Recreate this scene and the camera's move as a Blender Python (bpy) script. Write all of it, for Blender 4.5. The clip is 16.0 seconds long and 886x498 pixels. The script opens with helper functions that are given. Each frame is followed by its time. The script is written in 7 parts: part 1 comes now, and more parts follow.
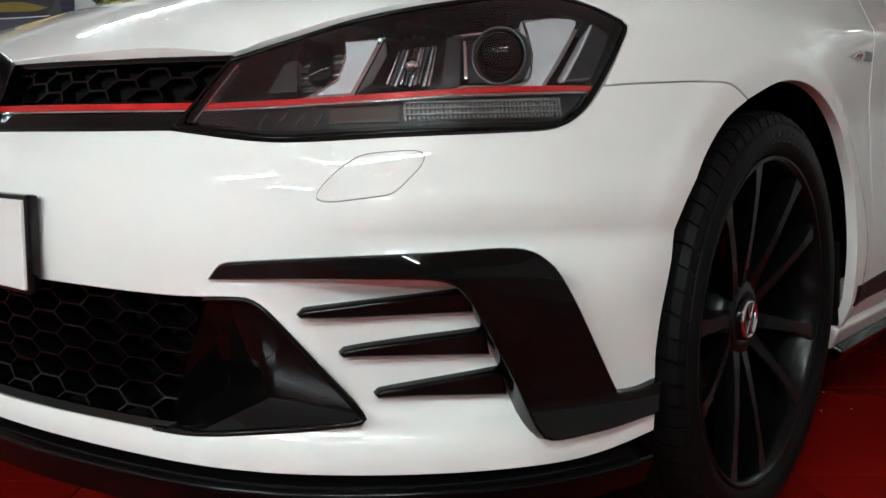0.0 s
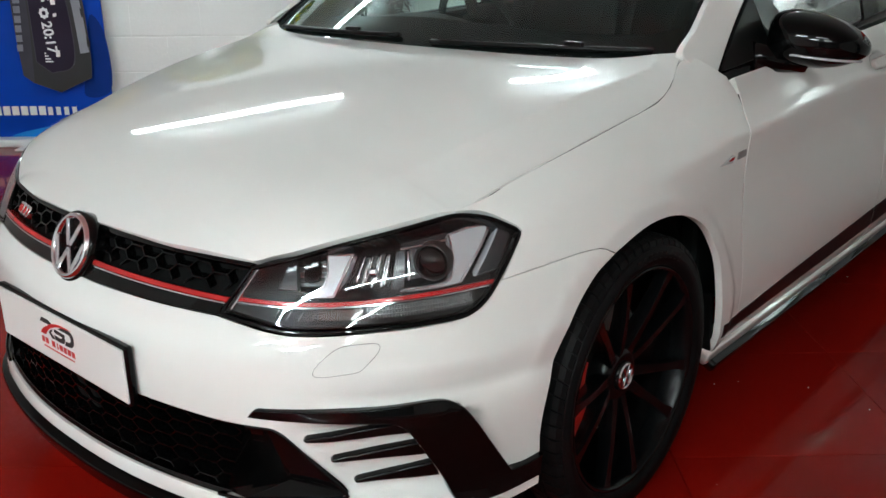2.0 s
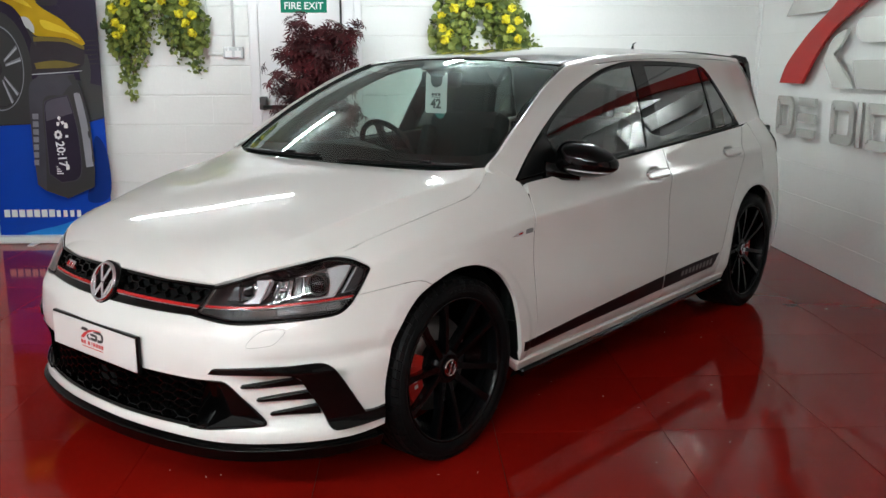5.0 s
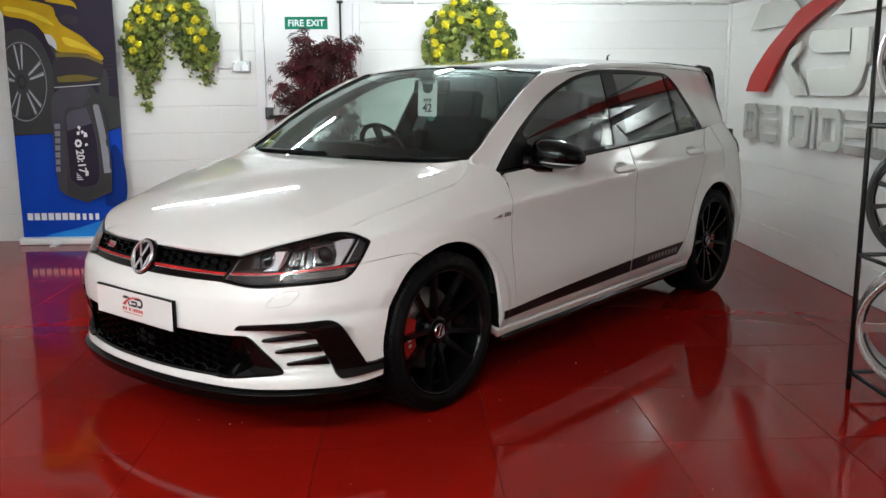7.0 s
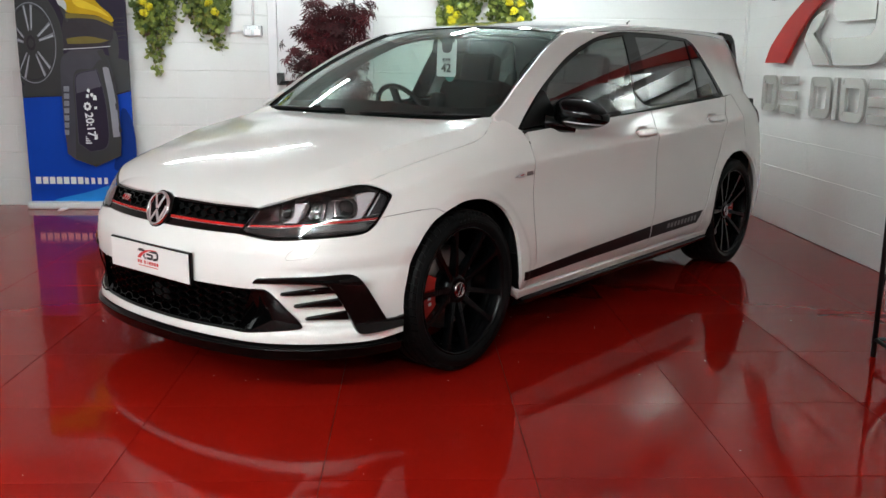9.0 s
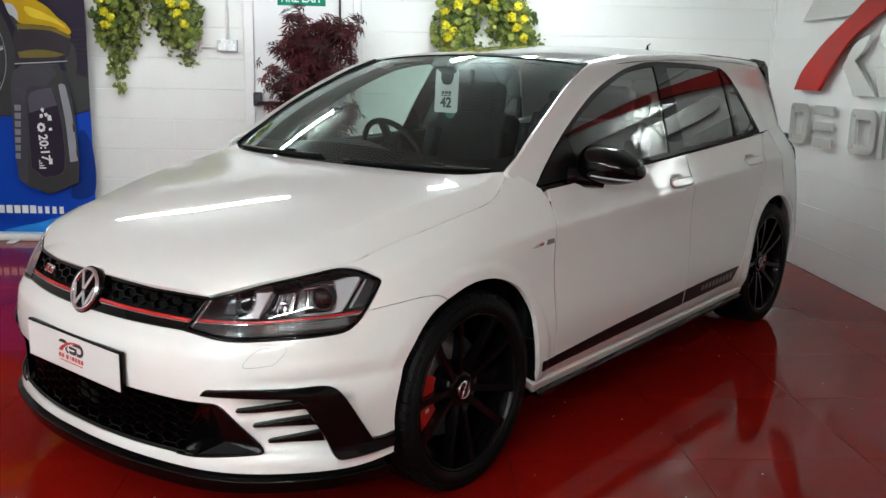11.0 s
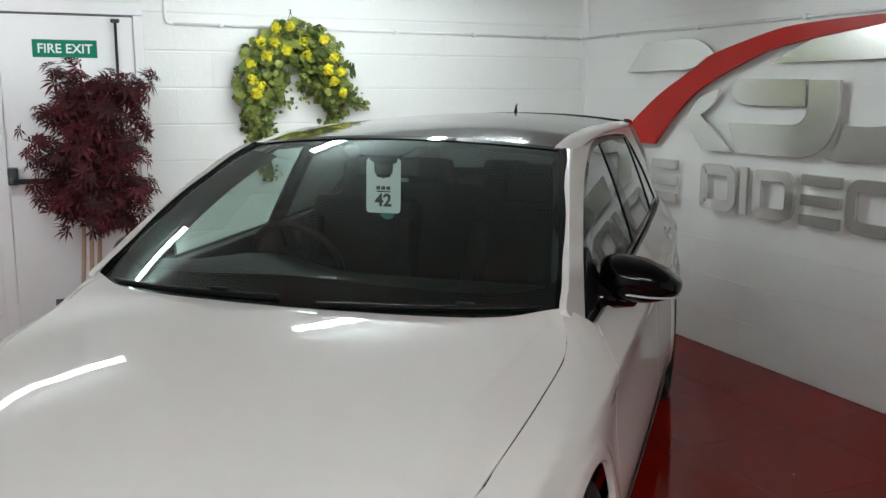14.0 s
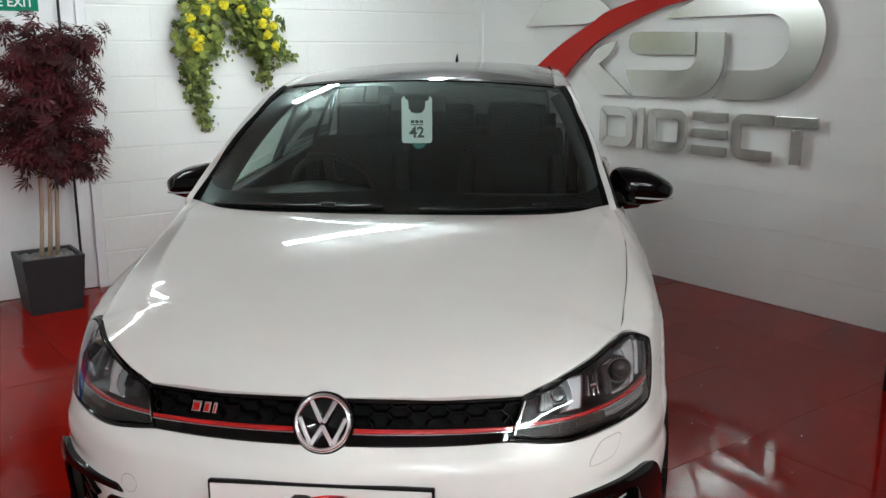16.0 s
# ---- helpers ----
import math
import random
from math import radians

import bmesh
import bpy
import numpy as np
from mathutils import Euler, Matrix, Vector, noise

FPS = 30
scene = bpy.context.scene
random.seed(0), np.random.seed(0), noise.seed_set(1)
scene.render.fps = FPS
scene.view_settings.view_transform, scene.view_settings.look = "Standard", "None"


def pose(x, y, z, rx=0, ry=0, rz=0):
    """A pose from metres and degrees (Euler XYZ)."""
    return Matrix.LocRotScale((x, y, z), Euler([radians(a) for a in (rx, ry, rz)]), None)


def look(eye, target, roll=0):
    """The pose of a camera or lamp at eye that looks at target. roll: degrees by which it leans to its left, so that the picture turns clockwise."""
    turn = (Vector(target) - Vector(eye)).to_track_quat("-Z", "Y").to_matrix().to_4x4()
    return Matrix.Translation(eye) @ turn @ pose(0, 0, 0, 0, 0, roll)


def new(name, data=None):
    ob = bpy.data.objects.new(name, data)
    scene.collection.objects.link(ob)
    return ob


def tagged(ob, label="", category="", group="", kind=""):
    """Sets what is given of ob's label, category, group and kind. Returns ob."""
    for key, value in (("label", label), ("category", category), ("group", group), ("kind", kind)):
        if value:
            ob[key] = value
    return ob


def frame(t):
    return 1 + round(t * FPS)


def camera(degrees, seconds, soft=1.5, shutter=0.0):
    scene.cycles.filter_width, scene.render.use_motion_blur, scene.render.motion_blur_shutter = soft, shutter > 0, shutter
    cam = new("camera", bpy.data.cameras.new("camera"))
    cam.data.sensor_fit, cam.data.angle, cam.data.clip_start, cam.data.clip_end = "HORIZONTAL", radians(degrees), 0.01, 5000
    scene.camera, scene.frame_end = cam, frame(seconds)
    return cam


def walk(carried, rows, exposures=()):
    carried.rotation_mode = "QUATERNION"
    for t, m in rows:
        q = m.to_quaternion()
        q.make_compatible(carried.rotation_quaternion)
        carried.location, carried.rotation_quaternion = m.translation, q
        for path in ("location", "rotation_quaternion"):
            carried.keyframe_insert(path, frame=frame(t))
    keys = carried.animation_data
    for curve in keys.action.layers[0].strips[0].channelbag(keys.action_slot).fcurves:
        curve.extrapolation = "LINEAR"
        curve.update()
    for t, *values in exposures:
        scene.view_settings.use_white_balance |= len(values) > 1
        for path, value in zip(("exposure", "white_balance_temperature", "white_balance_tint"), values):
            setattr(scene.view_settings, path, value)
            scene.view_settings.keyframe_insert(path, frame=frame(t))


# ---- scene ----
cam = camera(52.9, 16.0)
PATH = [
    (0, (1.344, -0.475, 0.592), (0.072, 1.05, 0.359), 0.4),
    (0.5, (1.389, -0.497, 0.7), (0.124, 1.009, 0.335), -0.0),
    (1, (1.482, -0.495, 0.878), (0.191, 0.931, 0.33), -0.5),
    (1.5, (1.564, -0.583, 1.065), (0.314, 0.837, 0.418), 0.1),
    (2, (1.7, -0.707, 1.234), (0.451, 0.713, 0.582), -0.5),
    (2.5, (1.893, -0.833, 1.319), (0.632, 0.618, 0.768), -0.6),
    (3, (2.165, -0.875, 1.356), (0.854, 0.562, 0.89), -0.6),
    (3.5, (2.316, -1.014, 1.372), (1.031, 0.459, 0.948), -0.4),
    (4, (2.43, -1.185, 1.372), (1.182, 0.323, 0.963), -0.1),
    (4.5, (2.579, -1.291, 1.368), (1.331, 0.218, 0.96), -0.2),
    (5, (2.715, -1.401, 1.365), (1.458, 0.1, 0.957), -0.1),
    (7.5, (3.099, -1.823, 1.289), (1.843, -0.31, 0.922), -0.4),
    (8, (3.1, -1.828, 1.238), (1.851, -0.311, 0.863), 0.1),
    (8.2, (3.094, -1.825, 1.215), (1.845, -0.311, 0.832), 0.2),
    (10.3, (2.704, -1.503, 1.209), (1.435, -0.017, 0.781), 1.0),
    (10.5, (2.66, -1.414, 1.245), (1.387, 0.068, 0.819), 1.0),
    (11, (2.474, -1.262, 1.34), (1.241, 0.26, 0.936), 1.2),
    (11.5, (2.271, -1.166, 1.434), (1.123, 0.428, 1.063), 1.4),
    (12, (2.078, -1.001, 1.51), (1.025, 0.672, 1.203), 1.2),
    (12.5, (1.874, -0.867, 1.558), (0.916, 0.866, 1.278), 0.9),
    (13, (1.594, -0.856, 1.575), (0.761, 0.94, 1.292), 0.8),
    (13.5, (1.387, -0.887, 1.53), (0.645, 0.947, 1.237), 0.5),
    (14, (1.162, -1.033, 1.544), (0.537, 0.835, 1.2), 0.1),
    (14.5, (0.901, -1.215, 1.549), (0.399, 0.683, 1.169), -0.3),
    (15, (0.737, -1.422, 1.527), (0.341, 0.496, 1.121), -0.2),
    (15.5, (0.621, -1.626, 1.513), (0.319, 0.305, 1.088), -0.2),
    (16, (0.478, -1.814, 1.496), (0.277, 0.129, 1.066), -0.2),
]
EXPOSURES = [(0, 1.74, 6260, 4.5), (1, 1.75, 6260, 4.5), (2, 1.75, 6300, 5.5), (3.5, 1.46, 6420, 8), (5, 1.79, 6500, 10), (8, 1.86, 6500, 10), (10.5, 1.96, 6500, 10), (11, 1.82, 6500, 10), (12, 1.52, 6500, 10), (12.5, 1.46, 6500, 10), (13, 1.46, 6500, 10), (14, 1.49, 6500, 10), (15, 1.52, 6500, 10), (16, 1.54, 6500, 10)]
walk(cam, [(t, look(eye, target, roll)) for t, eye, target, roll in PATH], EXPOSURES)

# ---- world: an enclosed room, only a trace of light from outside ----
world = bpy.data.worlds.new("world")
scene.world = world
world.use_nodes = True
world.node_tree.nodes["Background"].inputs[0].default_value = (0.5, 0.5, 0.5, 1)
world.node_tree.nodes["Background"].inputs[1].default_value = 0.05
TUBE = 34.0  # strength of the fluorescent tubes
ROOM = pose(0, 5.70, 0, 0, 0, 42)  # room corner; x along the back wall, y out through it
CEILING = 2.25

from mathutils.geometry import delaunay_2d_cdt

# ---- shape of the car body: smooth maps from a flat sheet to space ----
def spline(xs, ys):
    """A smooth curve through a few design values (monotone cubic)."""
    xs, ys = np.asarray(xs, float), np.asarray(ys, float)
    h = np.diff(xs)
    d = np.diff(ys) / h
    m = np.zeros_like(ys)
    m[1:-1] = np.where(d[:-1] * d[1:] > 0, 2 * d[:-1] * d[1:] / (d[:-1] + d[1:] + 1e-12), 0)
    m[0], m[-1] = d[0], d[-1]

    def f(x):
        x = np.asarray(x, float)
        k = np.clip(np.searchsorted(xs, x) - 1, 0, len(h) - 1)
        t = (x - xs[k]) / h[k]
        t = np.clip(t, -0.5, 1.5)
        return ((1 + 2 * t) * (1 - t) ** 2 * ys[k] + t * (1 - t) ** 2 * h[k] * m[k]
                + t * t * (3 - 2 * t) * ys[k + 1] + t * t * (t - 1) * h[k] * m[k + 1])
    return f


def smooth_curve(pts, n=900):
    """Arc-length table of a curve through points (natural cubic by chord)."""
    p = np.asarray(pts, float)
    s = np.concatenate([[0], np.cumsum(np.linalg.norm(np.diff(p, axis=0), axis=1))])
    k = len(s)
    a, b = np.zeros((k, k)), np.zeros((k, p.shape[1]))
    a[0, 0] = a[-1, -1] = 1
    for i in range(1, k - 1):
        h0, h1 = s[i] - s[i - 1], s[i + 1] - s[i]
        a[i, i - 1:i + 2] = h0, 2 * (h0 + h1), h1
        b[i] = 6 * ((p[i + 1] - p[i]) / h1 - (p[i] - p[i - 1]) / h0)
    m = np.linalg.solve(a, b)
    q = np.linspace(0, s[-1], n)
    i = np.clip(np.searchsorted(s, q) - 1, 0, k - 2)
    h = (s[i + 1] - s[i])[:, None]
    u, v = (s[i + 1] - q)[:, None], (q - s[i])[:, None]
    c = (m[i] * u ** 3 + m[i + 1] * v ** 3) / (6 * h) + (p[i] / h - m[i] * h / 6) * u + (p[i + 1] / h - m[i + 1] * h / 6) * v
    arc = np.concatenate([[0], np.cumsum(np.linalg.norm(np.diff(c, axis=0), axis=1))])
    return arc, c


# plan of the body at its widest, half of it: from the nose round the corner to the tail
PLAN = [(-0.30, 0.052), (0, 0.030), (0.26, 0.048), (0.42, 0.082), (0.53, 0.118), (0.62, 0.168), (0.69, 0.228), (0.75, 0.298), (0.795, 0.37),
        (0.828, 0.45), (0.852, 0.53), (0.872, 0.65), (0.884, 0.80), (0.890, 1.0), (0.894, 1.3), (0.898, 1.8), (0.900, 2.4), (0.900, 3.0),
        (0.897, 3.4), (0.880, 3.8), (0.838, 4.03), (0.76, 4.15), (0.60, 4.22), (0.3, 4.25), (0, 4.26)]
ARC, CURVE = smooth_curve(PLAN)
ARC = ARC - np.interp(0, CURVE[:, 0][:120], ARC[:120])
TAN = np.gradient(CURVE, ARC, axis=0)
TAN /= np.linalg.norm(TAN, axis=1)[:, None]


def u_at_y(y):
    """How far along the plan the side reaches a given y."""
    k = np.argmax(CURVE[:, 0] > 0.6)
    return float(np.interp(y, CURVE[k:700, 1], ARC[k:700]))


# upright sections: for each station height and inset of eight lines
STATIONS = [0.0, 0.46, 0.80, 1.08] + [u_at_y(y) for y in (0.88, 1.35, 2.2, 3.1, 3.6)] + [u_at_y(4.03), float(ARC[-1])]
HEIGHTS = [(.15, .235, .30, .48, .555, .60, .66, .76), (.15, .235, .30, .47, .555, .60, .66, .76), (.15, .235, .30, .45, .56, .61, .70, .80),
           (.15, .235, .30, .42, .56, .64, .74, .797), (.15, .25, .32, .42, .60, .75, .81, .868), (.15, .25, .32, .42, .70, .797, .832, .95),
           (.15, .25, .32, .42, .73, .833, .866, 1.0), (.15, .25, .32, .42, .76, .872, .905, 1.04), (.15, .25, .32, .42, .76, .89, .925, 1.06),
           (.15, .27, .35, .45, .65, .90, .95, 1.07), (.15, .27, .35, .45, .65, .90, .95, 1.07)]
INSETS = [(.02, -.004, .012, 0, .008, .035, .075, .13), (.02, -.004, .012, 0, .008, .036, .07, .14), (.03, 0, .012, 0, .012, .026, .062, .15),
          (.03, 0, .008, 0, .018, .03, .056, .122), (.04, .015, .005, 0, .006, .025, .055, .124), (.09, .04, .01, 0, .020, .018, .036, .108),
          (.09, .04, .008, 0, .024, .017, .036, .11), (.09, .04, .008, 0, .024, .018, .040, .125), (.06, .03, .01, 0, .018, .022, .045, .145),
          (.06, .03, .01, 0, .01, .05, .08, .17), (.06, .03, .01, 0, .01, .05, .08, .17)]
HFUN = [spline(STATIONS, [h[i] for h in HEIGHTS]) for i in range(8)]
DFUN = [spline(STATIONS, [d[i] for d in INSETS]) for i in range(8)]


def inset(u, z):
    u, z = np.atleast_1d(np.abs(u)).astype(float), np.atleast_1d(z).astype(float)
    H, D = np.stack([f(u) for f in HFUN], 1), np.stack([f(u) for f in DFUN], 1)
    h, d = np.diff(H, axis=1), np.diff(D, axis=1)
    s = d / h
    m = np.zeros_like(D)
    m[:, 1:-1] = np.where(s[:, :-1] * s[:, 1:] > 0, 2 * s[:, :-1] * s[:, 1:] / (s[:, :-1] + s[:, 1:] + 1e-12), 0)
    m[:, 0], m[:, -1] = s[:, 0], s[:, -1] * 1.3
    k = np.clip((H[:, 1:-1] < z[:, None]).sum(1), 0, 6)
    r = np.arange(len(u))
    t = np.clip((z - H[r, k]) / h[r, k], -0.6, 1.8)
    hk = h[r, k]
    return ((1 + 2 * t) * (1 - t) ** 2 * D[r, k] + t * (1 - t) ** 2 * hk * m[r, k]
            + t * t * (3 - 2 * t) * D[r, k + 1] + t * t * (t - 1) * hk * m[r, k + 1])


def belt(u, z, out=0.0):
    """The lower body: u metres round the plan from the nose (left side plus), z up; out: proud of the skin."""
    u, z = np.atleast_1d(u).astype(float), np.atleast_1d(z).astype(float)
    a = np.abs(u)
    cx, cy = np.interp(a, ARC, CURVE[:, 0]), np.interp(a, ARC, CURVE[:, 1])
    tx, ty = np.interp(a, ARC, TAN[:, 0]), np.interp(a, ARC, TAN[:, 1])
    d = inset(a, z) - out
    return np.stack([np.where(u < 0, -1, 1) * (cx - d * ty), cy + d * tx, z], 1)


BELT_Z = lambda y: 0.925 + 0.047 * (y - 1.32)
BELT_X = spline([1.0, 1.3, 2.0, 2.8, 3.1, 3.3, 3.5, 3.7, 3.9, 4.02, 4.2], [.765, .783, .797, .790, .783, .777, .770, .747, .719, .684, .64])


def canopy(y, z, out=0.0):
    """The left side of the glasshouse."""
    y, z = np.atleast_1d(y).astype(float), np.atleast_1d(z).astype(float)
    h = z - BELT_Z(y)
    return np.stack([BELT_X(y) - 0.34 * h - 0.22 * h * h + out, y, z], 1)


HC = smooth_curve([(.05, .64), (.12, .702), (.2, .756), (.3, .806), (.5, .873), (.8, .938), (1.075, .975), (1.3, 1.0)])[1]
HOOD_C = lambda y: np.interp(y, HC[:, 0], HC[:, 1])
HOOD_SX = spline([.1, .446, .6, .85, 1.049, 1.19, 1.3], [.60, .707, .735, .768, .78, .752, .74])
HOOD_SZ = spline([.1, .446, .57, .707, .86, 1.03, 1.077, 1.134, 1.19, 1.3], [.67, .779, .806, .836, .866, .897, .906, .937, .975, .99])


ROOF_C = spline([1.8, 1.92, 2.3, 2.8, 3.3, 3.7, 4.0], [1.365, 1.393, 1.435, 1.45, 1.449, 1.438, 1.42])


def roof(x, y, out=0.0):
    x, y = np.atleast_1d(x).astype(float), np.atleast_1d(y).astype(float)
    return np.stack([x, y, ROOF_C(y) - 0.042 * (np.abs(x) / 0.587) ** 2.2 + out], 1)


def screen(s, t, out=0.0):
    """The windscreen: s from -1 to 1 across, t from 0 at the cowl to 1 at the roof."""
    s, t = np.atleast_1d(s).astype(float), np.atleast_1d(t).astype(float)
    x = s * (0.735 + (0.59 - 0.735) * t + 0.010 * 4 * t * (1 - t))
    y0, z0 = 1.075 + 0.16 * np.abs(s) ** 2.2, 0.985 - 0.008 * s * s
    y1, z1 = 1.90 + 0.06 * np.abs(s) ** 2.2, 1.386 - 0.034 * s * s
    bow = 0.03 * 4 * t * (1 - t)
    return np.stack([x, y0 + (y1 - y0) * t - bow * 0.45, z0 + (z1 - z0) * t + bow * 0.9 + out], 1)

# ---- materials ----
def nodes_of(name):
    m = bpy.data.materials.new(name)
    m.use_nodes = True
    return m, m.node_tree.nodes, m.node_tree.links


def mat(name, color, rough=0.5, metal=0.0, coat=0.0, vary=0.06, scale=3.0, bump=0.0, bump_scale=60.0, fine=0.0, specular=0.5, rough_vary=0.0, piece=0.0):
    """A plain surface with variation at two scales, fine relief and, for pieces, a small change from one to the next."""
    m, n, l = nodes_of(name)
    b = n["Principled BSDF"]
    b.inputs["Roughness"].default_value, b.inputs["Metallic"].default_value = rough, metal
    b.inputs["Coat Weight"].default_value, b.inputs["Coat Roughness"].default_value = coat, 0.03
    b.inputs["Coat IOR"].default_value = 1.6
    b.inputs["Specular IOR Level"].default_value = specular
    tc = n.new("ShaderNodeTexCoord")
    big = n.new("ShaderNodeTexNoise")
    big.inputs["Scale"].default_value, big.inputs["Detail"].default_value = scale, 5
    small = n.new("ShaderNodeTexNoise")
    small.inputs["Scale"].default_value, small.inputs["Detail"].default_value = bump_scale, 4
    l.new(tc.outputs["Object"], big.inputs["Vector"])
    l.new(tc.outputs["Object"], small.inputs["Vector"])
    value = n.new("ShaderNodeMath")
    value.operation = "MULTIPLY_ADD"
    l.new(big.outputs[0], value.inputs[0])
    value.inputs[1].default_value, value.inputs[2].default_value = 2 * vary, 1 - vary
    total = value.outputs[0]
    if fine or piece:
        for src, amount in ((small.outputs[0], fine), (n.new("ShaderNodeObjectInfo").outputs["Random"], piece)):
            if amount:
                k = n.new("ShaderNodeMath")
                k.operation = "MULTIPLY_ADD"
                l.new(src, k.inputs[0])
                k.inputs[1].default_value, k.inputs[2].default_value = 2 * amount, 1 - amount
                j = n.new("ShaderNodeMath")
                j.operation = "MULTIPLY"
                l.new(total, j.inputs[0])
                l.new(k.outputs[0], j.inputs[1])
                total = j.outputs[0]
    mix = n.new("ShaderNodeVectorMath")
    mix.operation = "SCALE"
    mix.inputs[0].default_value = color
    l.new(total, mix.inputs["Scale"])
    l.new(mix.outputs[0], b.inputs["Base Color"])
    if rough_vary:
        r = n.new("ShaderNodeMath")
        r.operation = "MULTIPLY_ADD"
        l.new(big.outputs[0], r.inputs[0])
        r.inputs[1].default_value, r.inputs[2].default_value = 2 * rough_vary, rough - rough_vary
        l.new(r.outputs[0], b.inputs["Roughness"])
    if bump:
        k = n.new("ShaderNodeBump")
        k.inputs["Strength"].default_value, k.inputs["Distance"].default_value = 1.0, bump
        l.new(small.outputs[0], k.inputs["Height"])
        l.new(k.outputs[0], b.inputs["Normal"])
    return m


def glass(name, tint, ior=1.5, rough=0.0, coat=(0.9, 0.9, 0.9)):
    """A thin pane: what lies behind shows through, tinted, with a sharp gloss that grows at grazing angles."""
    m, n, l = nodes_of(name)
    n.remove(n["Principled BSDF"])
    t, g, f, x = n.new("ShaderNodeBsdfTransparent"), n.new("ShaderNodeBsdfGlossy"), n.new("ShaderNodeLayerWeight"), n.new("ShaderNodeMixShader")
    t.inputs[0].default_value = (*tint, 1)
    g.inputs["Color"].default_value = (*coat, 1)
    g.inputs["Roughness"].default_value = rough
    f.inputs["Blend"].default_value = 0.5
    p, k = n.new("ShaderNodeMath"), n.new("ShaderNodeMath")
    p.operation, k.operation = "POWER", "MULTIPLY_ADD"
    p.inputs[1].default_value = 3.6
    base = ((ior - 1) / (ior + 1)) ** 2 * 1.4
    k.inputs[1].default_value, k.inputs[2].default_value = 1 - base, base
    l.new(f.outputs["Facing"], p.inputs[0])
    l.new(p.outputs[0], k.inputs[0])
    l.new(k.outputs[0], x.inputs[0])
    l.new(t.outputs[0], x.inputs[1])
    l.new(g.outputs[0], x.inputs[2])
    l.new(x.outputs[0], n["Material Output"].inputs[0])
    return m


def glow(name, color, strength):
    m, n, l = nodes_of(name)
    b = n["Principled BSDF"]
    b.inputs["Base Color"].default_value = b.inputs["Emission Color"].default_value = (*color, 1)
    b.inputs["Emission Strength"].default_value = strength
    return m


M_NET = mat("black_grille_plastic", (0.002, 0.002, 0.002), 0.14, 0, 0, 0.1, specular=0.16)
M_PAINT = mat("pearl_white_paint", (0.78, 0.775, 0.75), 0.62, 0, 1.0, 0.012, 1.5, 0.0, 900, fine=0.025, specular=0.12)
M_GLOSS = mat("gloss_black", (0.002, 0.002, 0.002), 0.03, 0, 0.0, 0.1, specular=0.22)
M_ROOF = mat("gloss_black_roof", (0.010, 0.010, 0.011), 0.10, 0, 0.3, 0.1)
M_BLACK = mat("black_plastic", (0.003, 0.003, 0.003), 0.40, 0, 0, 0.15, 8, 0.0002, 300, specular=0.2)
M_DARK = mat("dark_inner_body", (0.003, 0.003, 0.003), 0.8, specular=0.1)
M_RUBBER = mat("tyre_rubber", (0.0040, 0.0040, 0.0042), 0.52, 0, 0, 0.3, 6, 0.0004, 140, fine=0.1, specular=0.09)
M_RIM = mat("black_alloy", (0.0022, 0.0025, 0.0028), 0.24, 0.0, 0.0, 0.1, specular=0.2)
M_CHROME = mat("chrome", (0.75, 0.76, 0.78), 0.08, 1.0, 0, 0.03)
M_REFLECTOR = mat("lamp_reflector", (0.55, 0.56, 0.57), 0.2, 0.9, 0, 0.1, 40)
M_GUIDE = mat("light_guide", (0.58, 0.59, 0.61), 0.26, 0.30, 0.5, 0.15, 30)
M_SHADE = mat("lamp_bezel", (0.035, 0.036, 0.039), 0.28, 0.5, 0.2, 0.15, 12)
M_RIB = mat("ribbed_lamp_plastic", (0.20, 0.20, 0.20), 0.2, 0.3, 0.4, 0.3, 30)
M_RED = mat("red_trim", (0.40, 0.010, 0.010), 0.25, 0, 0.4, 0.05)
M_CALIPER = mat("red_caliper", (0.50, 0.015, 0.010), 0.35, 0, 0.3, 0.1)
M_TAIL = mat("smoked_red_lens", (0.030, 0.006, 0.006), 0.08, 0, 0.3, 0.1)
M_DISC = mat("brake_disc", (0.30, 0.29, 0.28), 0.35, 0.9, 0, 0.15, 30)
M_STRIPE = mat("dark_vinyl_stripe", (0.008, 0.003, 0.004), 0.4, 0, 0.0, 0.1, specular=0.2)
M_GREYTEXT = mat("grey_lettering", (0.16, 0.15, 0.15), 0.4)
M_LENS = glass("lamp_lens", (0.93, 0.94, 0.95), 1.5)
M_SCREEN = glass("windscreen_glass", (0.72, 0.88, 0.83), 1.52, coat=(0.72, 0.84, 0.81))
M_TINT = glass("tinted_glass", (0.74, 0.84, 0.79), 1.52)
M_TINT2 = glass("privacy_glass", (0.085, 0.095, 0.09), 1.5)
M_SEAT = mat("seat_fabric", (0.0045, 0.0060, 0.0060), 0.8, 0, 0, 0.2, 20, specular=0.2)
M_DASH = mat("dashboard_plastic", (0.0065, 0.0085, 0.0085), 0.6, 0, 0, 0.1, 10, specular=0.3)
M_PLATE = mat("white_plate", (0.80, 0.79, 0.77), 0.25, 0, 0.3, 0.02)
M_CARD = mat("white_card", (0.78, 0.80, 0.78), 0.4, 0, 0.2, 0.02)
M_TEAL = mat("teal_tag", (0.03, 0.22, 0.20), 0.4)
M_INK = mat("black_ink", (0.02, 0.02, 0.02), 0.5)
M_REDINK = mat("red_ink", (0.55, 0.02, 0.02), 0.4)
M_AMBER = mat("amber_plastic", (0.045, 0.030, 0.024), 0.2, 0.2, 0.3)
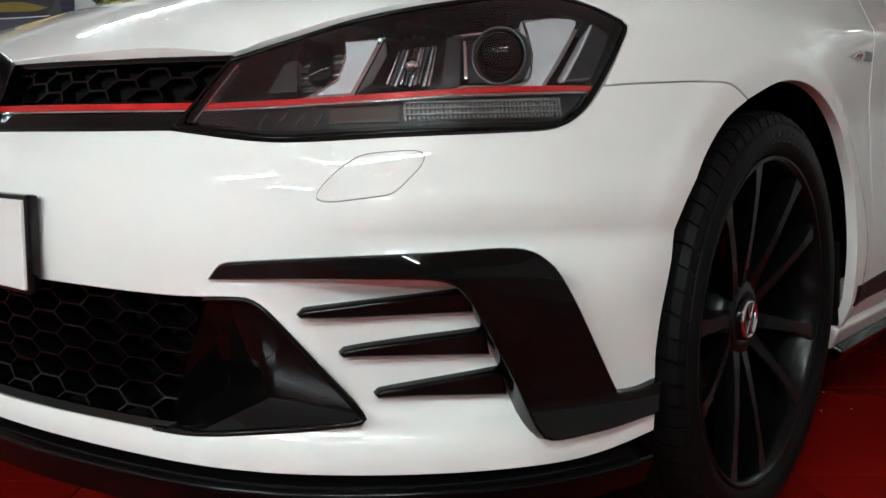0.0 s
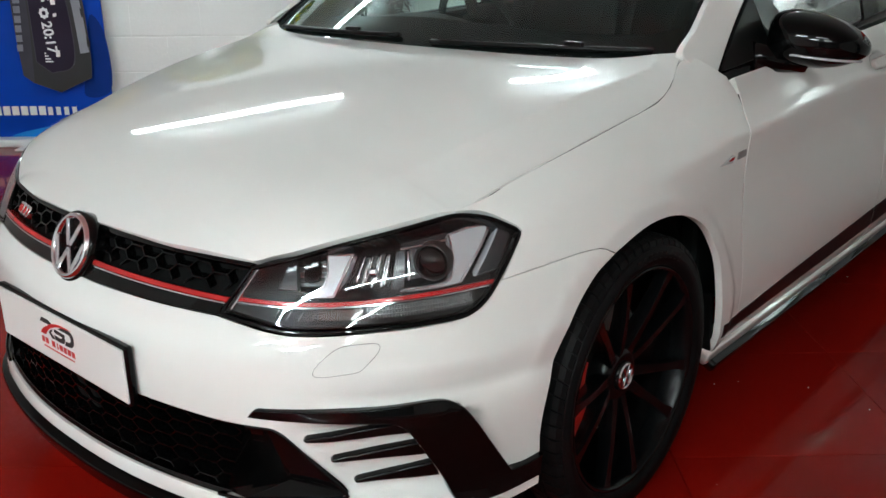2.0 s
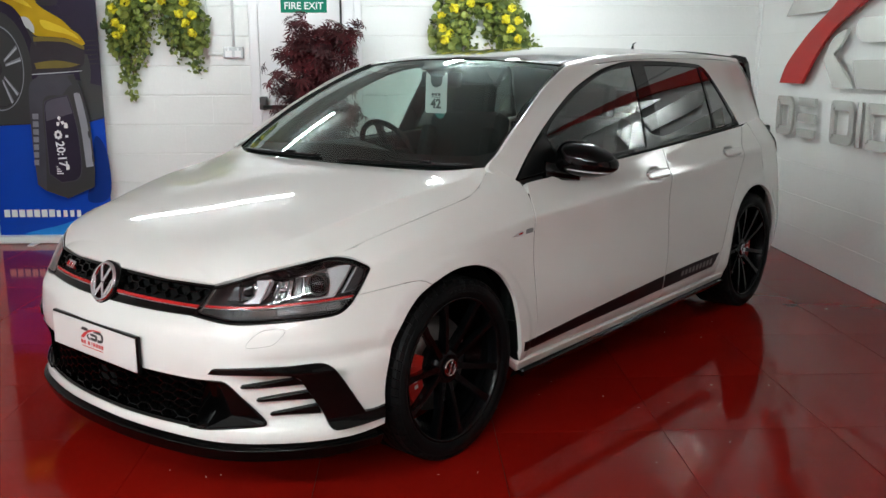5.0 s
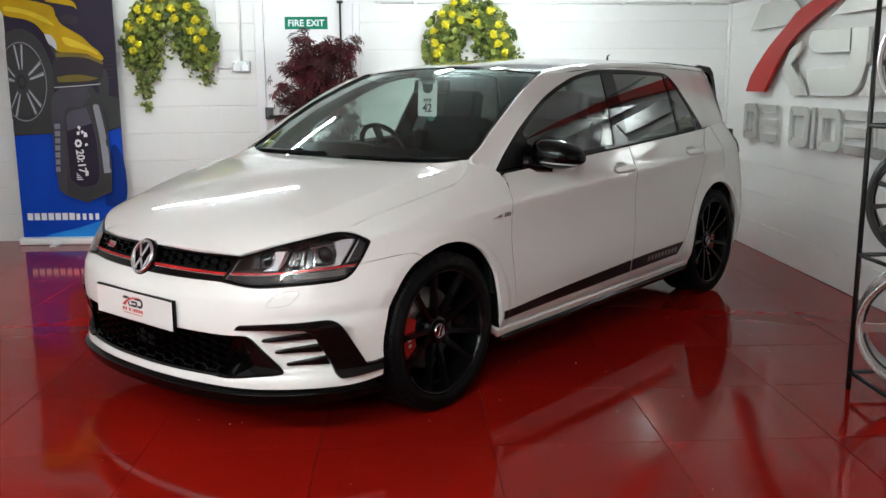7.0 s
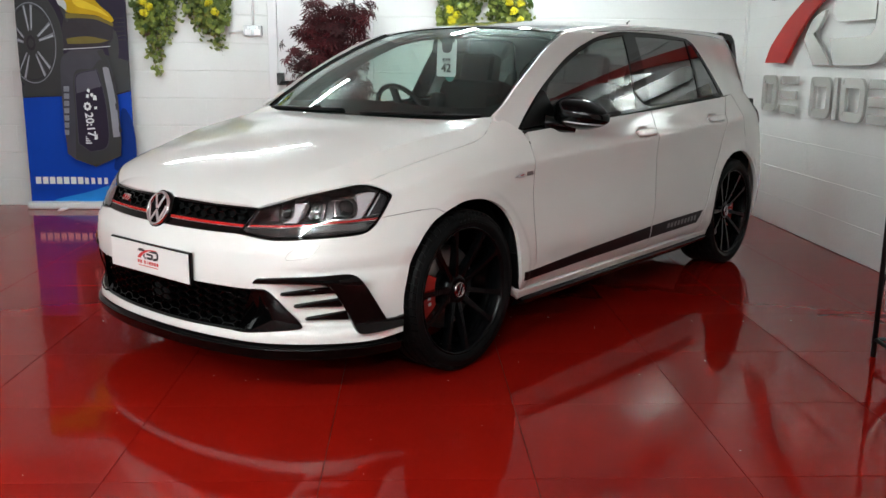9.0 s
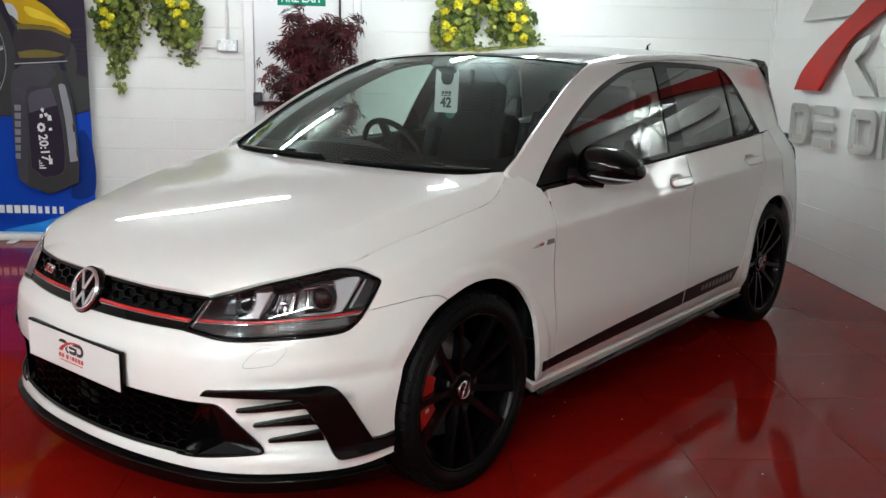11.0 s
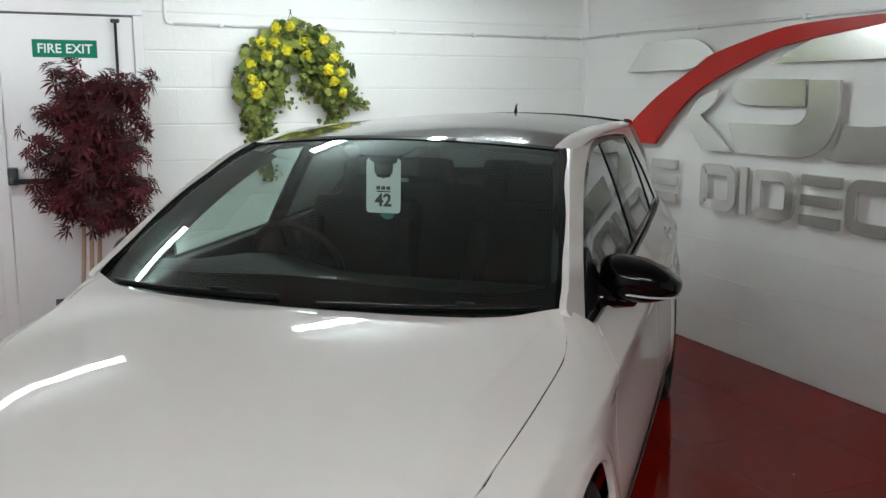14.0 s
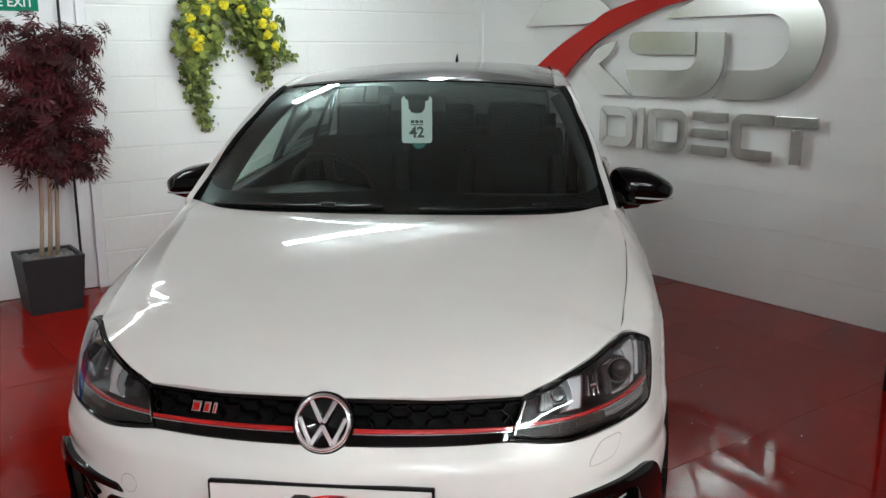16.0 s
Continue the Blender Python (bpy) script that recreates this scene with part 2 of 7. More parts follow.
M_FAR = mat("grey_painted_wall", (0.22, 0.22, 0.215), 0.6, 0, 0, 0.08, 1.2, 0.0008, 40)
M_WALL = mat("white_painted_block", (0.775, 0.77, 0.753), 0.45, 0, 0, 0.035, 2.2, 0.0011, 55, fine=0.02, piece=0.008)
M_JOINT = mat("painted_joint", (0.75, 0.745, 0.722), 0.55, 0, 0, 0.05, 4, 0.0008, 70)
M_CEIL = mat("ceiling_paint", (0.70, 0.725, 0.72), 0.7, 0, 0, 0.05, 1.5, 0.0006, 40)
M_DOOR = mat("white_door_paint", (0.80, 0.78, 0.79), 0.35, 0, 0, 0.02, 2, 0.0001, 200)
M_TILE = mat("red_floor_tile", (0.232, 0.0060, 0.0032), 0.07, 0, 0.0, 0.10, 1.2, 0.00012, 9, fine=0.05, specular=0.14, rough_vary=0.05, piece=0.06)
M_GROUT = mat("dark_red_joint", (0.10, 0.004, 0.003), 0.5)
# strength and tint set lamp by lamp to balance the room's light
M_TUBE = glow("fluorescent_tube", (0.875, 0.99, 1.01), TUBE * 1.52)
M_TUBE_MID = glow("fluorescent_tube_mid", (0.88, 0.99, 1.0), TUBE * 0.88)
M_TUBE_WARM = glow("warm_fluorescent_tube", (0.90, 0.985, 0.965), TUBE * 0.98)
M_TUBE_DIM = glow("dim_fluorescent_tube", (0.885, 0.99, 0.995), TUBE * 0.45)
M_FITTING = mat("white_metal_fitting", (0.75, 0.75, 0.74), 0.4)
M_CONDUIT = mat("painted_conduit", (0.78, 0.78, 0.77), 0.4, 0, 0, 0.04)
M_SOCKET = mat("grey_metal_socket", (0.45, 0.46, 0.47), 0.35, 0.6)
M_SILVER = mat("brushed_silver", (0.60, 0.595, 0.57), 0.24, 0.92, 0, 0.06, 2, 0.00005, 500)
M_SWOOSH = mat("red_sign_acrylic", (0.42, 0.010, 0.006), 0.38, 0, 0.0, 0.04, specular=0.22)
M_GREEN = mat("green_sign", (0.008, 0.21, 0.125), 0.6, 0, 0.0, specular=0.15)
M_WHITE = mat("white_print", (0.80, 0.82, 0.82), 0.4)
M_BAR = mat("black_door_hardware", (0.012, 0.012, 0.013), 0.35, 0, 0.2)
M_POT = mat("charcoal_pot", (0.022, 0.023, 0.027), 0.55, 0, 0, 0.25, 5, 0.001, 40, fine=0.1)
M_GRAVEL = mat("pale_gravel", (0.210, 0.198, 0.186), 0.8, 0, 0, 0.3, 40, 0.002, 200, fine=0.3)
M_BARK = mat("pale_stem", (0.36, 0.25, 0.17), 0.7, 0, 0, 0.25, 12, 0.0006, 90)
M_RACK = mat("black_steel", (0.012, 0.012, 0.012), 0.4, 0.3)
M_ALLOY = mat("silver_alloy", (0.75, 0.73, 0.71), 0.22, 0.9, 0, 0.08, 8)
M_GUN = mat("gunmetal_alloy", (0.06, 0.065, 0.065), 0.3, 0.7, 0, 0.1)
M_BANBLUE = mat("banner_blue", (0.004, 0.055, 0.42), 0.4, 0, 0.0, 0.25, 1.6, specular=0.12)
M_BANCYAN = mat("banner_light_blue", (0.02, 0.22, 0.62), 0.4, 0, 0.0, 0.2, 3, specular=0.12)
M_BANDARK = mat("banner_dark", (0.026, 0.019, 0.036), 0.4, 0, 0.0, 0.4, 2, specular=0.12)
M_BANYEL = mat("banner_yellow", (0.44, 0.27, 0.008), 0.4, 0, 0.0, 0.35, 5, specular=0.12)
M_BANSTRIP = mat("banner_silver", (0.27, 0.27, 0.30), 0.4, 0, 0.0, 0.25, 5, specular=0.12)
M_BANSHEEN = mat("banner_sheen", (0.085, 0.078, 0.100), 0.4, 0, 0.0, 0.3, 4, specular=0.12)
M_BANSHADE = mat("banner_shade", (0.036, 0.030, 0.036), 0.4, 0, 0.0, 0.5, 4, specular=0.12)
M_BANDEEP = mat("banner_deep_blue", (0.003, 0.028, 0.20), 0.4, 0, 0.0, 0.3, 2, specular=0.12)
M_BANGREY = mat("banner_grey", (0.062, 0.058, 0.072), 0.4, 0, 0.0, 0.3, 5, specular=0.12)
M_BANOLIVE = mat("banner_olive", (0.16, 0.12, 0.03), 0.4, 0, 0.0, 0.4, 6, specular=0.12)
M_BANGOLD = mat("banner_gold", (0.62, 0.44, 0.03), 0.4, 0, 0.0, 0.35, 5, specular=0.12)
M_BANRIM = mat("banner_rim", (0.22, 0.22, 0.25), 0.4, 0, 0.0, 0.4, 9, specular=0.12)
M_BANPALE = mat("banner_pale", (0.45, 0.46, 0.5), 0.4, 0, 0.0, 0.2, 6, specular=0.12)


def leaf(name, color, color2, gloss=0.45):
    """Leaves: each one between two colours."""
    m, n, l = nodes_of(name)
    b = n["Principled BSDF"]
    b.inputs["Roughness"].default_value, b.inputs["Specular IOR Level"].default_value = gloss, 0.25
    r, g = n.new("ShaderNodeValToRGB"), n.new("ShaderNodeNewGeometry")
    r.color_ramp.elements[0].color, r.color_ramp.elements[1].color = (*color, 1), (*color2, 1)
    l.new(g.outputs["Random Per Island"], r.inputs[0])
    l.new(r.outputs[0], b.inputs["Base Color"])
    return m


M_LEAF = leaf("green_leaf", (0.024, 0.050, 0.009), (0.27, 0.31, 0.07))
M_PETAL = leaf("yellow_petal", (0.55, 0.46, 0.012), (0.80, 0.72, 0.05))
M_MAPLE = leaf("dark_red_leaf", (0.018, 0.003, 0.004), (0.090, 0.008, 0.012), 0.6)
M_TWIG = mat("brown_twig", (0.05, 0.025, 0.02), 0.8)


# ---- building helpers ----
def part(name, bm, material, parent=None, label=""):
    """Links a bmesh, or a finished mesh, as one mesh object under a thing or a part."""
    if isinstance(bm, bmesh.types.BMesh):
        me = bpy.data.meshes.new(name)
        bm.to_mesh(me)
        bm.free()
    else:
        me = bm
    me.materials.clear()
    me.materials.append(material)
    ob = new(name, me)
    ob.parent = parent
    if label:
        tagged(ob, label)
    return ob


def thing(name, label, category, m=None, group="", kind=""):
    ob = new(name)
    ob.matrix_world = m or Matrix()
    return tagged(ob, label, category, group, kind)


def add_box(bm, size, m=None, bevel=0.0, segments=2):
    m = m or Matrix()
    made = bmesh.ops.create_cube(bm, size=1, matrix=m @ Matrix.Diagonal((*size, 1)))
    if bevel:
        edges = {e for v in made["verts"] for e in v.link_edges}
        bmesh.ops.bevel(bm, geom=list(edges), offset=bevel, segments=segments, profile=0.6, affect="EDGES")
    return bm


def box(size, at=(0, 0, 0), bevel=0.0, turn=(0, 0, 0), segments=2):
    return add_box(bmesh.new(), size, pose(*at, *turn), bevel, segments)


def mesh_of(name, verts, faces, normals=None, smooth=True):
    me = bpy.data.meshes.new(name)
    me.from_pydata([tuple(map(float, v)) for v in verts], [], [tuple(map(int, f)) for f in faces])
    me.update()
    if smooth:
        me.shade_smooth()
    if normals is not None:
        me.normals_split_custom_set_from_vertices([tuple(map(float, q)) for q in normals])
    return me


def smooth_bm(bm):
    for f in bm.faces:
        f.smooth = True
    return bm


def path2d(pts, closed=True, step=0.02):
    """A line through points, curved between those marked as corners by a third value."""
    p = [np.array(q[:2], float) for q in pts]
    sharp = [len(q) > 2 for q in pts]
    n, out = len(p), []
    for i in range(n if closed else n - 1):
        a, b = p[i], p[(i + 1) % n]
        a0 = a if sharp[i] or (not closed and i == 0) else p[i - 1]
        b1 = b if sharp[(i + 1) % n] or (not closed and i + 2 >= n) else p[(i + 2) % n]
        m0 = (b - a0) * (0.5 if a0 is not a else 1.0)
        m1 = (b1 - a) * (0.5 if b1 is not b else 1.0)
        length = np.linalg.norm(b - a)
        m0, m1 = [m * min(1, 1.2 * length / (np.linalg.norm(m) + 1e-9)) for m in (m0, m1)]
        k = max(1, int(math.ceil(length / step)))
        for t in np.arange(k) / k:
            out.append((1 + 2 * t) * (1 - t) ** 2 * a + t * (1 - t) ** 2 * m0 + t * t * (3 - 2 * t) * b + t * t * (t - 1) * m1)
    if not closed:
        out.append(p[-1])
    return np.array(out)


def area2d(p):
    q = np.roll(p, -1, 0)
    return 0.5 * float(np.sum(p[:, 0] * q[:, 1] - q[:, 0] * p[:, 1]))


def shrink(p, d):
    """A closed outline drawn in by d."""
    if area2d(p) < 0:
        return shrink(p[::-1], d)[::-1]
    a, b = p - np.roll(p, 1, 0), np.roll(p, -1, 0) - p
    n1 = np.stack([-a[:, 1], a[:, 0]], 1) / (np.linalg.norm(a, axis=1)[:, None] + 1e-9)
    n2 = np.stack([-b[:, 1], b[:, 0]], 1) / (np.linalg.norm(b, axis=1)[:, None] + 1e-9)
    n = n1 + n2
    n /= np.maximum(np.linalg.norm(n, axis=1)[:, None], 0.5)
    return p + n * d / np.maximum((n * n1).sum(1), 0.5)[:, None]


def inside(q, loop):
    x, y = q[:, 0][:, None], q[:, 1][:, None]
    a, b = loop, np.roll(loop, -1, 0)
    cross = ((a[:, 1] > y) != (b[:, 1] > y)) & (x < (b[:, 0] - a[:, 0]) * (y - a[:, 1]) / (b[:, 1] - a[:, 1] + 1e-12) + a[:, 0])
    return cross.sum(1) % 2 == 1


def near(q, loop):
    a = loop
    d = np.roll(loop, -1, 0) - a
    t = np.clip(((q[:, None] - a) * d).sum(2) / ((d * d).sum(1) + 1e-12), 0, 1)
    return np.linalg.norm(q[:, None] - a - t[..., None] * d, axis=2).min(1)


def normals_on(fn, u, v, out):
    e = 1e-3
    p = fn(u, v, out)
    n = np.cross(fn(u + e, v, out) - fn(u - e, v, out), fn(u, v + e, out) - fn(u, v - e, out))
    n /= np.linalg.norm(n, axis=1)[:, None] + 1e-12
    side = np.sign(((fn(u, v, out + 0.01) - p) * n).sum(1))
    side[side == 0] = 1
    return n * side[:, None]


def sheet(fn, loop, holes=(), step=0.03, out=0.0, depth=0.012, gap=0.0, edge=0.002, mirror=False):
    """A panel: the part of a mapped surface inside an outline, with rounded edges that turn in by depth."""
    rings = [shrink(loop, gap)] + [shrink(h, -gap if area2d(h) * area2d(loop) > 0 else -gap) for h in holes]
    tops = [shrink(rings[0], edge)] + [shrink(h, -edge) for h in rings[1:]]
    lo, hi = tops[0].min(0), tops[0].max(0)
    gx, gy = np.meshgrid(np.arange(lo[0] + step / 2, hi[0], step), np.arange(lo[1] + step / 2, hi[1], step))
    gx = gx + np.where(np.arange(gx.shape[0]) % 2, step / 2, 0)[:, None]
    q = np.stack([gx.ravel(), gy.ravel()], 1)
    if len(q):
        keep = inside(q, tops[0]) & (near(q, tops[0]) > step * 0.45)
        for h in tops[1:]:
            keep &= ~inside(q, h) & (near(q, h) > step * 0.45)
        q = q[keep]
    pts, edges = list(q), []
    for r in tops:
        k = len(pts)
        pts += list(r)
        edges += [(k + i, k + (i + 1) % len(r)) for i in range(len(r))]
    v2, _, f2, *_ = delaunay_2d_cdt([Vector(p) for p in pts], edges, [], 0, 1e-5)
    v2 = np.array([tuple(v) for v in v2])
    f2 = np.array([tuple(f) for f in f2])
    c = v2[f2].mean(1)
    keep = inside(c, tops[0])
    for h in tops[1:]:
        keep &= ~inside(c, h)
    f2 = f2[keep]
    p3, n3 = fn(v2[:, 0], v2[:, 1], out), normals_on(fn, v2[:, 0], v2[:, 1], out)
    a, b, d = p3[f2[:, 0]], p3[f2[:, 1]], p3[f2[:, 2]]
    turn = (np.cross(b - a, d - a) * n3[f2[:, 0]]).sum(1) < 0
    f2[turn] = f2[turn][:, ::-1]
    verts, normals, faces = [p3], [n3], [tuple(f) for f in f2]
    count = len(p3)
    for r, t in zip(rings, tops):
        k = len(r)
        nt = normals_on(fn, t[:, 0], t[:, 1], out)
        pt, pr = fn(t[:, 0], t[:, 1], out), fn(r[:, 0], r[:, 1], out)
        drop = pr - nt * edge
        deep = pr - nt * depth
        side = drop - pt + nt * edge
        side /= np.linalg.norm(side, axis=1)[:, None] + 1e-9
        verts += [pt, drop, drop, deep]
        normals += [nt, (nt * 0.35 + side) / np.linalg.norm(nt * 0.35 + side, axis=1)[:, None], side, side]
        for i in range(k):
            j = (i + 1) % k
            for base in (count, count + 2 * k):
                f = (base + i, base + j, base + k + j, base + k + i)
                w = verts[-4] if base == count else verts[-2]
                z = verts[-3] if base == count else verts[-1]
                g = np.cross(w[j] - w[i], z[j] - w[i])
                faces.append(f if g @ side[i] + 0.3 * (g @ nt[i] if base == count else 0) > 0 else f[::-1])
        count += 4 * k
    verts, normals = np.concatenate(verts), np.concatenate(normals)
    _, first, where = np.unique(verts.round(5), axis=0, return_index=True, return_inverse=True)
    where = where.ravel()
    total = np.zeros((len(first), 3))
    np.add.at(total, where, normals)
    verts, normals = verts[first], total / (np.linalg.norm(total, axis=1)[:, None] + 1e-9)
    faces = [g for g in (tuple(dict.fromkeys(where[i] for i in f)) for f in faces) if len(g) > 2]
    if mirror:
        verts, normals = verts * (-1, 1, 1), normals * (-1, 1, 1)
        faces = [f[::-1] for f in faces]
    return mesh_of("sheet", verts, faces, normals)


def loft(a, b, bulge=(0, 0, 0), m=6, mirror=False):
    """A strip between two lines in space, bowed towards bulge."""
    a, b, bulge = np.asarray(a), np.asarray(b), np.asarray(bulge)
    k = len(a)
    rows = [a + (b - a) * t + bulge * 4 * t * (1 - t) for t in np.linspace(0, 1, m)]
    verts = np.concatenate(rows)
    faces = [(i * k + j, i * k + j + 1, (i + 1) * k + j + 1, (i + 1) * k + j) for i in range(m - 1) for j in range(k - 1)]
    if mirror:
        verts = verts * (-1, 1, 1)
    bm = bmesh.new()
    vs = [bm.verts.new(v) for v in verts]
    for f in faces:
        bm.faces.new([vs[i] for i in (f[::-1] if mirror else f)])
    bmesh.ops.recalc_face_normals(bm, faces=bm.faces)
    return smooth_bm(bm)


def lathe(profile, n=64, closed=False):
    """Turns a line of (x along the axle, radius) about the x axis."""
    k = len(profile)
    verts = [(x, r * math.cos(a), r * math.sin(a)) for a in np.arange(n) * 2 * math.pi / n for x, r in profile]
    faces = [(i * k + j, i * k + j + 1, (i + 1) % n * k + j + 1, (i + 1) % n * k + j) for i in range(n) for j in range(k - 1)]
    bm = bmesh.new()
    vs = [bm.verts.new(v) for v in verts]
    for f in faces:
        bm.faces.new([vs[i] for i in f])
    bmesh.ops.remove_doubles(bm, verts=bm.verts, dist=1e-5)
    bmesh.ops.recalc_face_normals(bm, faces=bm.faces)
    return bm


def tube(pts, r, n=8, closed=False):
    """A round bar along a line in space."""
    p = [Vector(q) for q in pts]
    bm, rings = bmesh.new(), []
    for i, q in enumerate(p):
        d = (p[min(i + 1, len(p) - 1)] - p[max(i - 1, 0)]) if not closed else (p[(i + 1) % len(p)] - p[i - 1])
        turn = d.to_track_quat("Z", "X").to_matrix()
        rr = r[i] if isinstance(r, (list, tuple)) else r
        rings.append([bm.verts.new(q + turn @ Vector((rr * math.cos(a), rr * math.sin(a), 0))) for a in np.arange(n) * 2 * math.pi / n])
    for i in range(len(p) if closed else len(p) - 1):
        a, b = rings[i], rings[(i + 1) % len(p)]
        shift = min(range(n), key=lambda s: sum((a[j].co - b[(j + s) % n].co).length for j in range(n)))
        for j in range(n):
            bm.faces.new((a[j], a[(j + 1) % n], b[(j + 1 + shift) % n], b[(j + shift) % n]))
    if not closed:
        bm.faces.new(rings[0][::-1])
        bm.faces.new(rings[-1])
    bmesh.ops.recalc_face_normals(bm, faces=bm.faces)
    return smooth_bm(bm)


def slab(loop, thick, m=None, bevel=0.0):
    """A flat plate of any outline in the x-z plane, thick towards -y."""
    bm = bmesh.new()
    flat, _, tris, *_ = delaunay_2d_cdt([Vector(p[:2]) for p in loop], [], [list(range(len(loop)))], 1, 1e-7)
    vs = [bm.verts.new((p[0], 0, p[1])) for p in flat]
    for t in tris:
        bm.faces.new([vs[i] for i in t])
    bmesh.ops.recalc_face_normals(bm, faces=bm.faces)
    made = bmesh.ops.extrude_face_region(bm, geom=list(bm.faces))
    bmesh.ops.translate(bm, verts=[v for v in made["geom"] if isinstance(v, bmesh.types.BMVert)], vec=(0, -thick, 0))
    bmesh.ops.recalc_face_normals(bm, faces=bm.faces)
    if m:
        bmesh.ops.transform(bm, matrix=m, verts=bm.verts)
    return bm


def letters(text, size, material, parent, m, name="lettering", depth=0.0008, bold=0.0):
    """Writing in the built-in font, standing in the x-z plane and read from -y."""
    c = bpy.data.curves.new(name, "FONT")
    c.body, c.size, c.extrude, c.align_x, c.align_y = text, size, depth, "CENTER", "CENTER"
    c.offset = bold
    tmp = new("tmp", c)
    me = bpy.data.meshes.new_from_object(tmp.evaluated_get(bpy.context.evaluated_depsgraph_get()))
    bpy.data.objects.remove(tmp)
    bpy.data.curves.remove(c)
    ob = part(name, me, material, parent)
    ob.matrix_local = m @ pose(0, 0, 0, 90, 0, 0)
    return ob

# ---- the room ----
X0, Y0 = -7.2, -13.0  # far left wall and the wall behind the camera


def structure(name, bm, material, label, category, m=ROOM):
    ob = part(name, bm, material)
    ob.matrix_world = m
    return tagged(ob, label, category, kind="structure")


floor = structure("floor", box((-X0 + 0.4, -Y0 + 0.4, 0.1), (X0 / 2, Y0 / 2, -0.0565)), M_GROUT, "glossy red tiled showroom floor with thin joints", "floor")
ceiling = structure("ceiling", box((-X0 + 0.4, -Y0 + 0.4, 0.1), (X0 / 2, Y0 / 2, CEILING + 0.05)), M_CEIL, "low white painted ceiling", "ceiling")
DX0, DX1, DZ = -3.97, -3.105, 2.065  # door opening with its frame
back = bmesh.new()
add_box(back, (DX0 - X0 + 0.2, 0.2, CEILING), pose((X0 - 0.2 + DX0) / 2, 0.1058, CEILING / 2))
add_box(back, (0.2 - DX1, 0.2, CEILING), pose((DX1 + 0.2) / 2, 0.1058, CEILING / 2))
add_box(back, (DX1 - DX0, 0.2, CEILING - DZ), pose((DX0 + DX1) / 2, 0.1058, (CEILING + DZ) / 2))
wall_back = structure("wall_back", back, M_JOINT, "white painted blockwork wall with flush joints", "wall")
wall_right = structure("wall_right", box((0.2, -Y0, CEILING), (0.1058, Y0 / 2, CEILING / 2)), M_JOINT, "white painted blockwork wall carrying a metal sign", "wall")
wall_left = structure("wall_left", box((0.2, -Y0, CEILING), (X0 - 0.1, Y0 / 2, CEILING / 2)), M_JOINT, "plain white painted wall", "wall")
# unseen front wall, added; its grey sets the fill light and the reflections
wall_front = structure("wall_front", box((-X0 + 0.4, 0.2, CEILING), (X0 / 2, Y0 - 0.1, CEILING / 2)), M_FAR, "unseen plain grey wall closing the room behind the camera", "wall")


structure("corner_trim", box((0.020, 0.064, CEILING - 0.002), (-0.001, -0.034, CEILING / 2), 0.004), M_WALL, "white painted strip up the corner of the walls", "trim")


def ceiling_lamp(x, y, twin, length=1.5):
    lamp = thing("ceiling_lamp", "white fluorescent batten lamp fixed under the ceiling", "lamp", ROOM @ pose(x, y, CEILING - 0.04), "fluorescent battens")
    part("housing", box((length + 0.08, 0.07, 0.05), (0, 0, 0.013), 0.006), M_FITTING, lamp)
    for dy in ((-0.022, 0.022) if twin else (0,)):
        t = lathe([(-length / 2, 0.0), (-length / 2, 0.025), (length / 2, 0.025), (length / 2, 0.0)], 14)
        bmesh.ops.translate(t, verts=t.verts, vec=(0, dy, -0.034))
        part("tube", smooth_bm(t), M_TUBE_DIM if x == -4.45 else M_TUBE_WARM if x == -3.2 else M_TUBE_MID if x == -1.95 else M_TUBE, lamp, "glowing fluorescent tube")
    for s in (-1, 1):
        part("end_cap", box((0.03, 0.075, 0.05), (s * (length / 2 + 0.012), 0, -0.03), 0.005), M_FITTING, lamp)


for lx, ly in ((-4.45, -1.45), (-1.95, -1.45), (-5.6, -6.8), (-3.2, -6.8), (-5.6, -8.9), (-3.2, -8.9)):
    ceiling_lamp(lx, ly, False)

# ---- the car ----
car = thing("car", "pearl white five-door hot hatchback with black trim", "car")
CU, CR = 1.436, 4.067  # wheel centres along the plan
WZ, ARCH = 0.325, 0.356


def arc2(cu, a0, a1, r=ARCH, n=24, cz=WZ):
    return [(cu + r * math.cos(a), cz + r * math.sin(a)) for a in np.radians(np.linspace(a0, a1, n))]


def both(name, loop, material, holes=(), label="", fn=belt, **k):
    """A panel on the left and its twin on the right."""
    return [part(name, sheet(fn, loop, holes, mirror=side, **k), material, car, label) for side in (False, True)]


def sym(half):
    """An outline over both sides from its left half, listed from the middle round to the middle."""
    return half + [(-p[0], *p[1:]) for p in half[::-1] if abs(p[0]) > 1e-6]


# dark shell behind the panels, with openings at the wheels
low = path2d([(-0.02, 0.15, 1), (1.06, 0.19, 1), (1.06, 0.665, 1), (0.95, 0.755, 1), (0.45, 0.66), (-0.02, 0.655, 1)], step=0.04)
mid = path2d([(1.86, 0.16, 1), (3.63, 0.16, 1), (3.70, 0.9, 1), (1.90, 0.88, 1)], step=0.06)
for pts in (low, mid):
    both("inner_panel", pts, M_DARK, out=-0.07 if pts is low else -0.02, depth=0.004, step=0.06)

